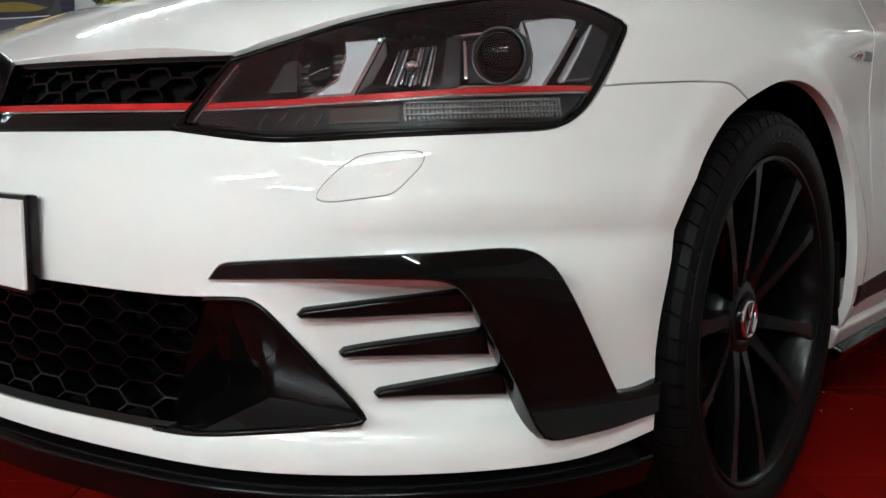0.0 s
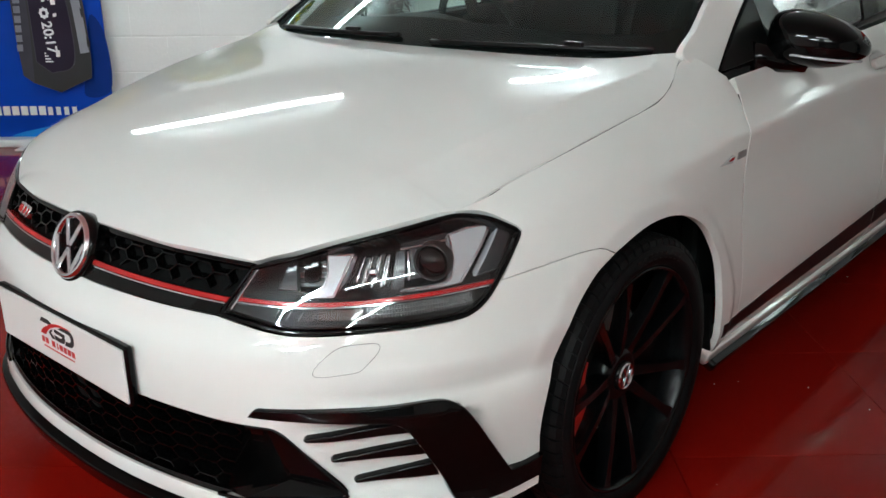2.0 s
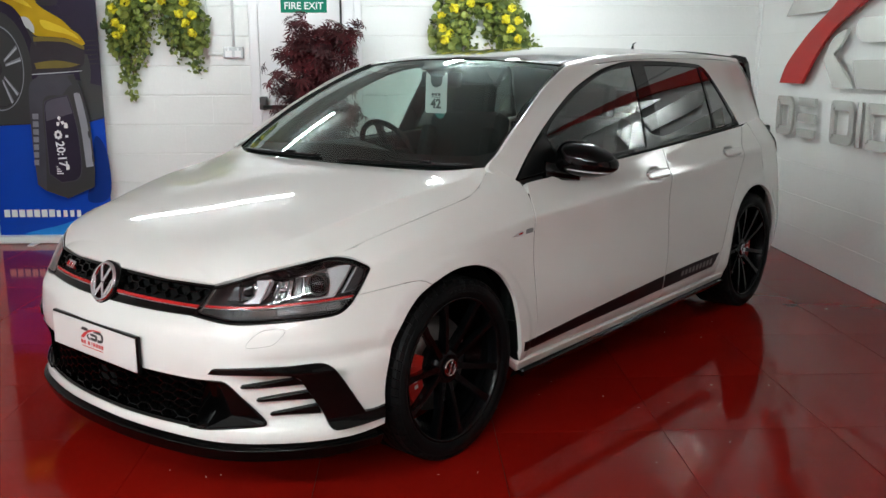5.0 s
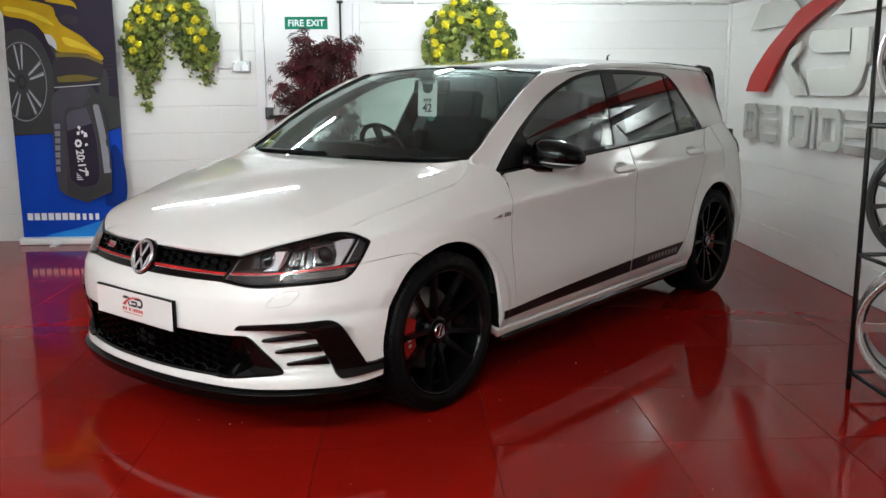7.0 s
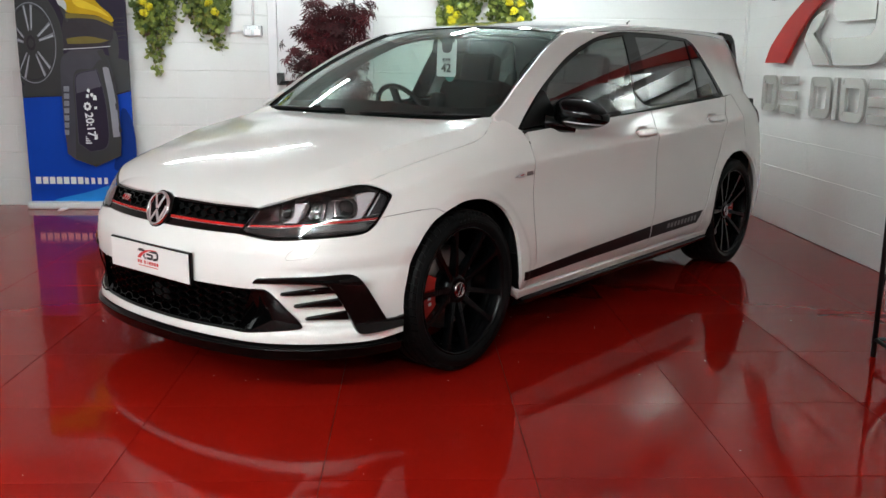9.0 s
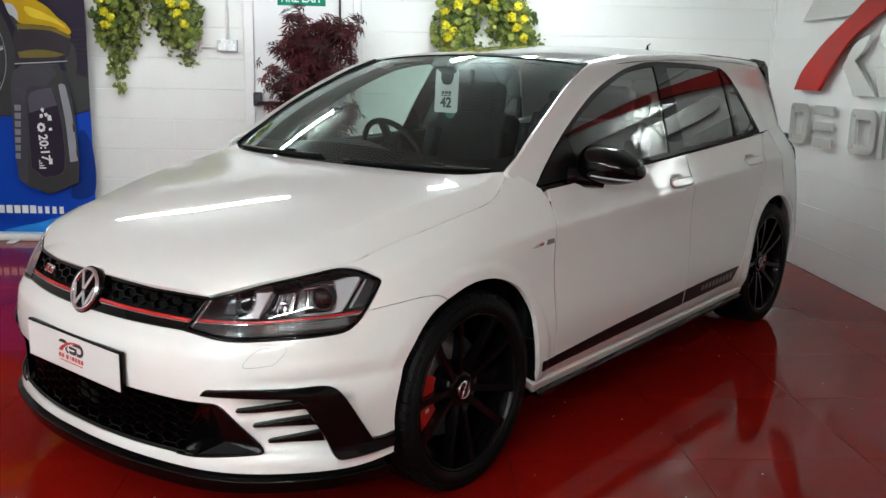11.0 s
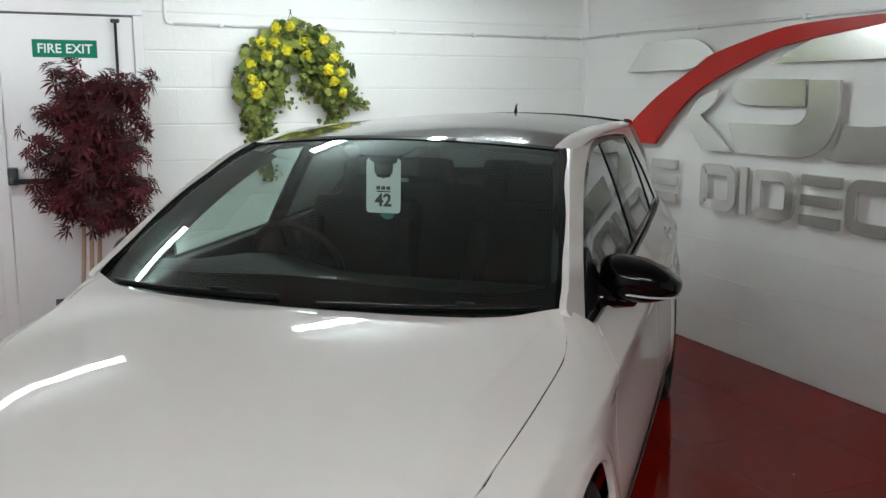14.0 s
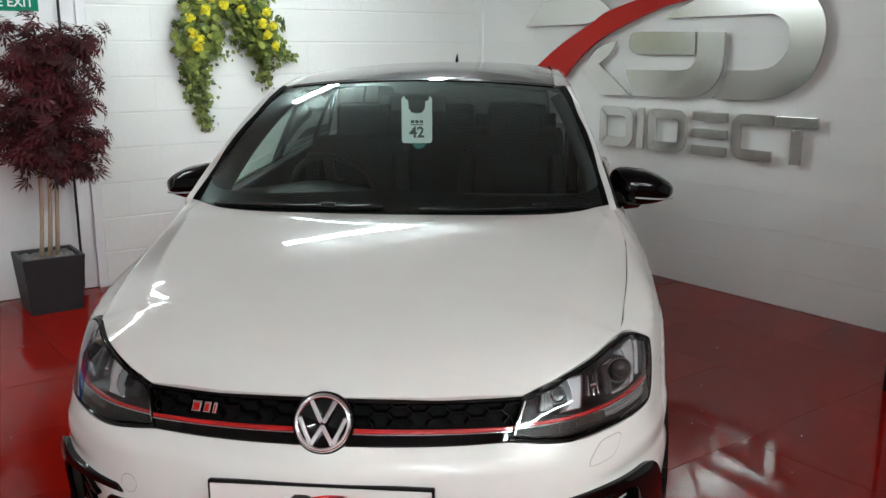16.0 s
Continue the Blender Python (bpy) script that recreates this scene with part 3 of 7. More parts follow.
# front bumper
ARCH_FRONT = [(1.245, 0.628), (1.195, 0.585), (1.15, 0.535), (1.115, 0.470), (1.096, 0.400), (1.092, 0.340)]
ARCH_WING = [(1.78, 0.36), (1.760, 0.45), (1.742, 0.52), (1.712, 0.570), (1.665, 0.622), (1.60, 0.660), (1.53, 0.683), (1.46, 0.690), (1.39, 0.683)]
bumper = sym([(0, 0.606), (0.30, 0.606), (0.443, 0.607, 1), (0.481, 0.603), (0.60, 0.594), (0.75, 0.601), (0.86, 0.606), (0.937, 0.612), (0.984, 0.634), (1.014, 0.663, 1),
              (1.09, 0.669), (1.20, 0.676), (1.26, 0.675), (1.303, 0.656, 1)] + ARCH_FRONT + [(1.094, 0.295), (1.086, 0.236, 1), (0.976, 0.222), (0.85, 0.222), (0.68, 0.224), (0.50, 0.224), (0.3, 0.226), (0, 0.228)])
mouth = sym([(0, 0.424), (0.30, 0.420), (0.46, 0.418), (0.55, 0.421), (0.575, 0.418), (0.60, 0.398), (0.69, 0.300), (0.701, 0.286), (0.69, 0.280), (0.60, 0.270), (0.50, 0.259), (0.356, 0.259), (0.15, 0.258), (0, 0.258)])
bumper, mouth = path2d(bumper), path2d(mouth)


def ease(x, a, b):
    t = np.clip((x - a) / (b - a), 0, 1)
    return t * t * (3 - 2 * t)


def arch_flare(a, z):
    """The lip round each wheel arch: a flat ring that stands a little proud."""
    out = 0
    for c in (CU, CR):
        r = np.hypot(a - c, z - WZ)
        out = out + 0.0065 * (1 - ease(r, ARCH + 0.036, ARCH + 0.068)) * (r > ARCH - 0.06) + 0.003 * np.exp(-((r - ARCH - 0.06) / 0.05) ** 2)
    return out * np.where(a < CU, ease(z, 0.36, 0.62), 1.0)


def bumper_skin(u, z, out=0.0):
    """The bumper, hollowed behind the side fins and with a soft ridge above the blade."""
    a = np.abs(np.atleast_1d(u))
    z = np.atleast_1d(z)
    hollow = 0.030 * ease(a, 0.56, 0.80) * ease(z, 0.255, 0.295) * (1 - ease(z, 0.425, 0.452)) * (1 - ease(a, 0.90, 0.98))
    ridge = 0.005 * np.exp(-((z - 0.515 - 0.06 * (a - 0.6)) / 0.022) ** 2) * ease(a, 0.55, 0.80)
    scoop = 0.005 * np.exp(-((z - 0.485) / 0.018) ** 2) * ease(a, 0.6, 0.75)
    return belt(u, z, out - hollow + ridge - scoop + arch_flare(a, z))


front_bumper = part("front_bumper", sheet(bumper_skin, bumper, [mouth], step=0.022, gap=0.0005, edge=0.0010, depth=0.05), M_PAINT, car, "white front bumper")

# washer cover and towing eye cover: fine outlines on the bumper
sensor = path2d([(0.651, 0.533), (0.655, 0.545), (0.672, 0.562), (0.693, 0.577), (0.712, 0.582), (0.760, 0.585), (0.769, 0.580), (0.764, 0.568), (0.738, 0.543), (0.728, 0.538), (0.70, 0.534), (0.665, 0.530)], step=0.008)
tow = np.array([(0.505 + 0.0235 * math.cos(a), 0.470 + 0.0235 * math.sin(a)) for a in np.linspace(0, 2 * math.pi, 36, False)])
for side, name, lp in ((False, "washer_cover", sensor), (True, "tow_cover", tow)):
    part("cover_joint", sheet(bumper_skin, shrink(lp, -0.0009), [lp], step=0.02, out=0.0005, depth=0.001, edge=0.0002, mirror=side), M_GREYTEXT, front_bumper)
    part(name, sheet(bumper_skin, lp, step=0.02, out=0.0012, depth=0.002, edge=0.0008, mirror=side), M_PAINT, front_bumper)

# black C-shaped blades and fins
blade = path2d([(0.525, 0.441, 1), (0.541, 0.459), (0.565, 0.463), (0.685, 0.473), (0.783, 0.478), (0.855, 0.481), (0.888, 0.476), (0.912, 0.458), (0.935, 0.425), (0.962, 0.380), (0.99, 0.335), (1.014, 0.298, 1),
                (1.055, 0.297), (1.092, 0.302, 1), (1.083, 0.262, 1), (0.98, 0.257), (0.915, 0.256), (0.898, 0.268), (0.872, 0.322), (0.84, 0.379), (0.815, 0.422), (0.797, 0.440), (0.768, 0.447), (0.651, 0.447), (0.55, 0.442)], step=0.012)


def blade_skin(u, z, out=0.0):
    """Folded: the upper arm leans out to a sharp ridge, the lower arm lies flat."""
    a, z = np.abs(np.atleast_1d(u)), np.atleast_1d(z)
    return belt(u, z, out + 0.012 * ease(a, 0.53, 0.80) - 0.25 * np.clip(z - 0.462, 0, 1) * ease(a, 0.6, 0.8) - 0.006 * ease(a, 0.98, 1.08))


both("blade", blade, M_GLOSS, label="gloss black C-shaped bumper blade", fn=blade_skin, out=0.008, depth=0.05, edge=0.003, step=0.018)
for tip, top, bot in (((0.629, 0.406), (0.826, 0.431), (0.828, 0.402)), ((0.674, 0.360), (0.845, 0.382), (0.852, 0.351)), ((0.714, 0.311), (0.868, 0.334), (0.878, 0.301))):
    fin = path2d([(*tip,), (tip[0] + 0.006, tip[1] + 0.005), (tip[0] + 0.05, tip[1] + 0.0105), (*top, 1), (*bot, 1), (tip[0] + 0.05, tip[1] - 0.006), (tip[0] + 0.005, tip[1] - 0.005)], step=0.012)
    both("fin", fin, M_GLOSS, label="black horizontal bumper fin", fn=bumper_skin, out=0.016, depth=0.03, edge=0.005, step=0.012)


# honeycomb nets
def honeycomb(fn, loop, w, h, bar, out, depth, stagger=0.0, back=None):
    lo, hi = loop.min(0), loop.max(0)
    bars = {}
    cols, rows = int((hi[0] - lo[0]) / (0.75 * w)) + 3, int((hi[1] - lo[1]) / h) + 3
    for i in range(-1, cols):
        for j in range(-1, rows):
            cu, cz = lo[0] + 0.75 * w * i, lo[1] + h * (j + 0.5 * (i % 2)) + stagger
            ring = [(cu + a * w, cz + b * h) for a, b in ((-0.5, 0), (-0.25, 0.5), (0.25, 0.5), (0.5, 0), (0.25, -0.5), (-0.25, -0.5))]
            for k in range(6):
                a, b = ring[k], ring[(k + 1) % 6]
                key = tuple(sorted(((round(a[0], 4), round(a[1], 4)), (round(b[0], 4), round(b[1], 4)))))
                bars[key] = (a, b)
    ab = np.array(list(bars.values()))
    keep = inside(ab.mean(1), loop)
    ab = ab[keep]
    d = ab[:, 1] - ab[:, 0]
    d /= np.linalg.norm(d, axis=1)[:, None]
    s = np.stack([-d[:, 1], d[:, 0]], 1) * bar / 2
    quads = np.stack([ab[:, 0] - s, ab[:, 1] - s, ab[:, 1] + s, ab[:, 0] + s], 1).reshape(-1, 2)
    top, bottom = fn(quads[:, 0], quads[:, 1], out), fn(quads[:, 0], quads[:, 1], out - depth)
    n = len(quads)
    verts, faces = np.concatenate([top, bottom]), []
    for i in range(0, n, 4):
        faces += [(i, i + 1, i + 2, i + 3)] + [(i + k, n + i + k, n + i + (k + 1) % 4, i + (k + 1) % 4) for k in range(4)]
    me = mesh_of("net", verts, faces, smooth=False)
    bm = bmesh.new()
    bm.from_mesh(me)
    bmesh.ops.recalc_face_normals(bm, faces=bm.faces)
    return bm


lower = path2d(sym([(0, 0.424, 1), (0.46, 0.420, 1), (0.515, 0.418, 1), (0.452, 0.280, 1), (0.44, 0.262, 1), (0, 0.26, 1)]))
lower_grille = part("lower_grille", honeycomb(belt, lower, 0.076, 0.029, 0.0026, -0.016, 0.034), M_NET, car, "black honeycomb lower grille")
tagged(lower_grille, kind="stuff")
part("grille_back", sheet(belt, lower, step=0.05, out=-0.062, depth=0.004), M_DARK, lower_grille)
part("sensor_block", box((0.11, 0.04, 0.055), (0.0, 0.085, 0.335), 0.01), M_DARK, lower_grille)
part("grille_bar", sheet(belt, path2d(sym([(0, 0.268, 1), (0.47, 0.268, 1), (0.45, 0.256, 1), (0, 0.256, 1)])), out=-0.006, depth=0.05, step=0.03), M_GLOSS, lower_grille)


def air_duct(mirror):
    """A faceted pocket: an upright inner wall, a wide slanting face and a sloping floor, closed by a rounded lip."""
    at = lambda u, z, d: belt(u, z, -d)[0] * ((-1 if mirror else 1), 1, 1)
    bm = bmesh.new()
    faces = (((.512, .4165, .012), (.548, .4195, .010), (.505, .302, .050), (.452, .2625, .012)),
             ((.548, .4195, .010), (.575, .4165, .006), (.602, .3955, .006), (.698, .291, .006), (.585, .302, .020)),
             ((.548, .4195, .010), (.585, .302, .020), (.505, .302, .050)),
             ((.452, .2625, .012), (.505, .302, .050), (.585, .302, .020), (.698, .291, .006), (.690, .2815, .005), (.60, .2715, .005), (.50, .2605, .006)))
    for f in faces:
        bm.faces.new([bm.verts.new(at(*p)) for p in f])
    bmesh.ops.remove_doubles(bm, verts=bm.verts, dist=1e-5)
    bmesh.ops.recalc_face_normals(bm, faces=bm.faces)
    bmesh.ops.bevel(bm, geom=[e for e in bm.edges if len(e.link_faces) == 2], offset=0.0016, segments=2, affect="EDGES")
    duct = part("air_duct", bm, M_GLOSS, car, "gloss black faceted air duct")
    lip = path2d([(0.515, 0.4175), (0.55, 0.4195), (0.575, 0.417), (0.60, 0.397), (0.69, 0.300), (0.701, 0.286), (0.69, 0.281), (0.60, 0.271), (0.50, 0.260), (0.44, 0.259)], closed=False, step=0.012)
    part("duct_lip", tube(belt(lip[:, 0], lip[:, 1], -0.001) * ((-1 if mirror else 1), 1, 1), 0.0038, 8), M_GLOSS, duct)


for side in (False, True):
    air_duct(side)

# splitter under the bumper
splitter = path2d(sym([(0, 0.213, 1), (0.9, 0.206), (1.075, 0.208, 1), (1.075, 0.168, 1), (0.9, 0.160), (0, 0.163, 1)]), step=0.03)
part("front_splitter", sheet(belt, splitter, out=0.020, depth=0.16, edge=0.006, step=0.03), M_NET, car, "black front splitter")
part("undertray", sheet(belt, path2d(sym([(0, 0.235, 1), (1.08, 0.24, 1), (1.08, 0.15, 1), (0, 0.15, 1)]), step=0.04), out=-0.022, depth=0.2, step=0.04), M_DARK, car)

# upper grille
GR = path2d(sym([(0, 0.694, 1), (0.30, 0.694), (0.492, 0.690, 1), (0.443, 0.612, 1), (0.30, 0.609), (0, 0.609, 1)]))
grille = part("grille", sheet(belt, GR, out=-0.026, depth=0.01, step=0.04), M_DARK, car, "black radiator grille")
net = path2d(sym([(0, 0.692, 1), (0.488, 0.688, 1), (0.463, 0.644, 1), (0, 0.646, 1)]))
hexes = part("honeycomb", honeycomb(belt, net, 0.064, 0.026, 0.0030, -0.006, 0.02), M_NET, grille)
tagged(hexes, kind="stuff")
part("grille_strip", sheet(belt, path2d(sym([(0, 0.6425, 1), (0.464, 0.6395, 1), (0.4585, 0.6305, 1), (0, 0.6325, 1)])), out=0.002, depth=0.02, step=0.03), M_RED, grille, "red grille strip")
part("chrome_line", sheet(belt, path2d(sym([(0, 0.6322, 1), (0.4582, 0.6302, 1), (0.4570, 0.6280, 1), (0, 0.6298, 1)])), out=0.0025, depth=0.02, edge=0.0004, step=0.03), M_CHROME, grille)
part("lower_bar", sheet(belt, path2d(sym([(0, 0.6290, 1), (0.455, 0.6275, 1), (0.444, 0.608, 1), (0, 0.606, 1)])), out=0.0, depth=0.02, step=0.03), M_GLOSS, grille)
part("upper_bar", sheet(belt, path2d(sym([(0, 0.703, 1), (0.499, 0.697, 1), (0.492, 0.689, 1), (0, 0.692, 1)])), out=0.0, depth=0.02, step=0.03), M_GLOSS, grille)
# small badge: three plain red bars edged in chrome
for k, w in ((0, 0.026), (1, 0.020), (2, 0.012)):
    u0 = -0.352 + (0, 0.033, 0.059)[k]
    lp = path2d([(u0, 0.679, 1), (u0 + w, 0.679, 1), (u0 + w, 0.656, 1), (u0, 0.656, 1)])
    part("badge_edge", sheet(belt, lp, out=0.006, depth=0.012, step=0.02), M_CHROME, grille)
    part("badge_bar", sheet(belt, shrink(lp, 0.0035), out=0.008, depth=0.004, step=0.02), M_RED, grille)

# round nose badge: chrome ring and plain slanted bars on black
BADGE = pose(0.0, 0.085, 0.656, -22, 0, 0) @ pose(0, 0, 0, 0, 0, -90)
badge = part("nose_badge", smooth_bm(lathe([(-0.03, 0.0), (-0.03, 0.073), (0.0, 0.073), (0.004, 0.068), (0.0, 0.060), (-0.006, 0.0)], 56)), M_GLOSS, car, "round chrome nose badge")
badge.matrix_local = BADGE
ring = part("badge_ring", smooth_bm(lathe([(-0.004, 0.070), (0.008, 0.067), (0.012, 0.062), (0.008, 0.056), (-0.004, 0.055)], 56)), M_CHROME, badge)
for y0, z0, y1, z1 in ((-0.028, 0.049, -0.003, 0.002), (0.028, 0.049, 0.003, 0.002), (-0.054, 0.010, -0.026, -0.050), (0.054, 0.010, 0.026, -0.050), (-0.026, -0.050, 0.0, -0.008), (0.026, -0.050, 0.0, -0.008)):
    a, b = Vector((0.004, y0, z0)), Vector((0.004, y1, z1))
    m = Matrix.Translation((a + b) / 2) @ (b - a).to_track_quat("Z", "X").to_matrix().to_4x4()
    bm = add_box(bmesh.new(), (0.012, 0.012, (b - a).length + 0.006), m, 0.003)
    part("badge_bar", bm, M_CHROME, badge)

# number plate: a trader's white plate, its mark as plain shapes
plate = part("number_plate", box((0.534, 0.016, 0.124), (0, 0.036, 0.466), 0.005), M_GLOSS, car, "white number plate in a black surround")
part("plate_face", box((0.520, 0.006, 0.111), (0, 0.027, 0.466), 0.002), M_PLATE, plate)
PLATE_M = pose(0, 0.0236, 0.466)


def mark(parent, m, k, dark, red):
    """The trader's mark: a red arc crossing rounded dark shapes, at k times the size of the wall's."""
    shapes = sign_shapes()
    for i, (lp, is_red) in enumerate(shapes):
        lp = np.array(lp) * k
        part("mark", slab(lp, 0.0006 + 0.0004 * is_red, m), red if is_red else dark, parent)


def sign_shapes():
    """Outlines of the mark in metres, from its left end and its foot."""
    flat = [
        [(0.05, 0.462, 1), (0.24, 0.645, 1), (0.70, 0.65), (0.83, 0.61), (0.922, 0.549, 1), (0.82, 0.50), (0.677, 0.466, 1)],
        [(0.975, 0.345, 1), (0.95, 0.30), (0.90, 0.245), (0.818, 0.195, 1), (1.114, -0.014, 1), (0.849, -0.016, 1), (0.68, 0.16, 1), (0.80, 0.29)],
        [(1.09, 0.325), (1.11, 0.39), (1.177, 0.405, 1), (1.635, 0.395, 1), (1.64, 0.255, 1), (1.19, 0.257, 1), (1.12, 0.28)],
        [(1.07, 0.156, 1), (1.55, 0.158), (1.62, 0.182), (1.655, 0.24), (1.655, 0.392, 1), (1.853, 0.388, 1), (1.85, 0.19), (1.81, 0.09), (1.73, 0.02), (1.62, -0.010), (1.148, -0.014, 1)],
        [(1.38, 0.483, 1), (1.60, 0.575), (1.85, 0.635), (2.10, 0.645), (2.28, 0.625), (2.43, 0.56), (2.504, 0.43), (2.498, 0.29), (2.446, 0.151), (2.341, 0.055), (2.19, 0.003), (2.0, -0.008), (1.787, -0.009, 1), (1.86, 0.06), (1.895, 0.164, 1), (2.08, 0.166), (2.20, 0.19), (2.28, 0.27), (2.295, 0.35), (2.265, 0.43), (2.18, 0.482), (2.10, 0.485, 1)],
    ]
    out = [(list(map(tuple, path2d(lp, step=0.025))), False) for lp in flat]
    top = path2d([(0.036, 0.0), (0.12, 0.115), (0.275, 0.225), (0.46, 0.335), (0.757, 0.475), (0.90, 0.546), (1.36, 0.650), (1.6, 0.678), (2.13, 0.690), (2.40, 0.672)], closed=False, step=0.05)
    low_ = path2d([(2.13, 0.650), (1.6, 0.590), (1.325, 0.540), (0.86, 0.371), (0.60, 0.20), (0.394, 0.0)], closed=False, step=0.05)
    out.append((list(map(tuple, top)) + list(map(tuple, low_)), True))
    return out


mark(plate, PLATE_M @ pose(-0.072, 0, 0.0), 0.058, M_INK, M_REDINK)
for k, (bx, bw) in enumerate(((-0.080, 0.012), (-0.063, 0.012), (-0.036, 0.013), (-0.018, 0.004), (-0.003, 0.013), (0.014, 0.012), (0.031, 0.012), (0.048, 0.012))):
    part("plate_bar", box((bw, 0.0006, 0.013), (bx + 0.015, 0.0234, 0.452)), M_REDINK, plate)
part("plate_line", box((0.13, 0.0006, 0.003), (0.0, 0.0234, 0.4375)), M_REDINK, plate)

# bonnet
ys = np.linspace(0.40, 1.20, 41)
LAMP_TOP = belt([0.497, 0.54, 0.59, 0.64, 0.69, 0.745, 0.80, 0.87, 0.92], [0.697, 0.708, 0.719, 0.732, 0.743, 0.754, 0.763, 0.773, 0.779])
EDGE_Y = [0.446, 0.57, 0.707, 0.86, 1.03, 1.077, 1.134, 1.19, 1.26]
EDGE_X = [0.707, 0.728, 0.747, 0.763, 0.775, 0.776, 0.768, 0.750, 0.735]
EDGE_Z = [0.779, 0.806, 0.836, 0.866, 0.897, 0.908, 0.936, 0.972, 1.0]
first = LAMP_TOP[:, 1] < 0.43
SHUT_X = spline(np.concatenate([[0.05, 0.12], LAMP_TOP[first, 1], EDGE_Y]), np.concatenate([[0.44, 0.45], LAMP_TOP[first, 0], EDGE_X]))
SHUT_Z = spline(np.concatenate([[0.05, 0.12], LAMP_TOP[first, 1], EDGE_Y]), np.concatenate([[0.60, 0.655], LAMP_TOP[first, 2], EDGE_Z]))
shut_u = []
for y in ys:
    u = u_at_y(y)
    for _ in range(8):
        u += 0.8 * (y - belt(u, SHUT_Z(y))[0, 1])
    shut_u.append((u, float(SHUT_Z(y))))
TUCK = np.array([(belt(u, z)[0, 0] - float(SHUT_X(y))) * np.interp(y, [0.40, 0.46, 0.7], [0.80, 0.90, 1.0]) for (u, z), y in zip(shut_u, ys)])
SU, SZ = np.array(shut_u).T


CREASE_X = spline([0.05, 0.2, 0.336, 0.487, 0.634, 0.8, 1.04, 1.13, 1.224, 1.3], [0.40, 0.48, 0.535, 0.588, 0.622, 0.655, 0.695, 0.714, 0.732, 0.74])


def bonnet_skin(x, y, out=0.0):
    x, y = np.atleast_1d(x).astype(float), np.atleast_1d(y).astype(float)
    w = np.maximum(SHUT_X(y), 0.3)
    s, sc = np.abs(x) / w, np.clip(CREASE_X(y) / w, 0.5, 0.93)
    zc, zs = HOOD_C(y), SHUT_Z(y)
    q = np.clip((s - sc) / (1 - sc), -3, 0.98)
    inner, outer = 0.37 * (s / sc) ** 2.2, 0.37 + 0.63 * np.where(q > 0, 1 - (1 - np.maximum(q, 0)) ** 1.2, 1.2 * q)
    h = np.clip(0.5 + 0.5 * (outer - inner) / 0.024, 0, 1)
    sharp = outer * h + inner * (1 - h) + 0.024 * h * (1 - h)
    soft = 0.27 * s ** 2 + 0.73 * s ** 5
    k = ease(y, 0.22, 0.78)
    return np.stack([x, y, zc - (zc - zs) * (sharp * k + soft * (1 - k)) + out], 1)


edge_r = [(float(SHUT_X(y)), float(y)) for y in np.linspace(0.45, 1.19, 18)]
front = [(0, 0.121, 1), (0.25, 0.133), (0.38, 0.160)] + [(float(p[0]), float(p[1])) for p in LAMP_TOP[:-2]]
bonnet = path2d(sym(front + edge_r + [(0.738, 1.235, 1), (0.60, 1.15), (0.40, 1.098), (0.2, 1.075), (0, 1.07)]), step=0.025)
part("bonnet", sheet(bonnet_skin, bonnet, step=0.010, gap=0.0018, edge=0.0008, depth=0.018), M_PAINT, car, "white bonnet")

# dark strip sunk in the bonnet's shut line, standing in for its shade
gap_y = np.linspace(0.53, 1.185, 40)
GAP_W = 0.15 + 1.30 * ease(gap_y, 0.53, 0.74)
both("bonnet_gap_shade", np.concatenate([np.stack([SHUT_X(gap_y) + 0.0014 * GAP_W, gap_y], 1), np.stack([SHUT_X(gap_y) - 0.0030 * GAP_W, gap_y], 1)[::-1]]), M_DARK, out=-0.0036, depth=0.003, edge=0.0003, step=0.05, fn=bonnet_skin)

# front wings
wing = [(0.949, 0.779, 1)] + shut_u[6:40:3] + [(1.79, 0.985, 1), (1.885, 0.928, 1), (1.906, 0.87), (1.886, 0.77), (1.882, 0.556), (1.892, 0.33), (1.895, 0.262, 1), (1.81, 0.255, 1)] \
    + ARCH_WING + [(1.303, 0.6564, 1), (1.26, 0.6754), (1.20, 0.6764), (1.09, 0.6694), (1.016, 0.6634, 1), (1.035, 0.687), (1.058, 0.716), (1.076, 0.740), (1.054, 0.757), (1.015, 0.774)]


def wing_skin(u, z, out=0.0):
    """Wings and quarters swell a little round the wheel arches."""
    a, z = np.atleast_1d(np.abs(u)), np.atleast_1d(z)
    flare = arch_flare(a, z)
    top = np.interp(a, SU, SZ)
    tuck = np.interp(a, SU, TUCK) * np.clip((z - top + 0.11) / 0.11, 0, 1.1) ** 2 * (1 - ease(a, 1.85, 2.0))
    return belt(u, z, out + flare - tuck)


both("front_wing", path2d(wing), M_PAINT, label="white front wing", fn=wing_skin, step=0.016, gap=0.0009, edge=0.0007, depth=0.018)
# wing badge: a small chrome and red sliver and a plain bar
both("wing_badge", path2d([(1.739, 0.748, 1), (1.80, 0.764, 1), (1.815, 0.757, 1), (1.80, 0.746, 1)], step=0.01), M_CHROME, fn=wing_skin, out=0.003, depth=0.004, step=0.01, edge=0.0008)
both("badge_bar", path2d([(1.780, 0.7550, 1), (1.806, 0.7590, 1), (1.803, 0.7525, 1), (1.783, 0.7510, 1)], step=0.01), M_RED, fn=wing_skin, out=0.0045, depth=0.004, step=0.01, edge=0.0008)
both("badge_bar", path2d([(1.832, 0.765, 1), (1.873, 0.766, 1), (1.873, 0.749, 1), (1.828, 0.748, 1)], step=0.01), M_GREYTEXT, fn=wing_skin, out=0.003, depth=0.004, step=0.01, edge=0.0008)

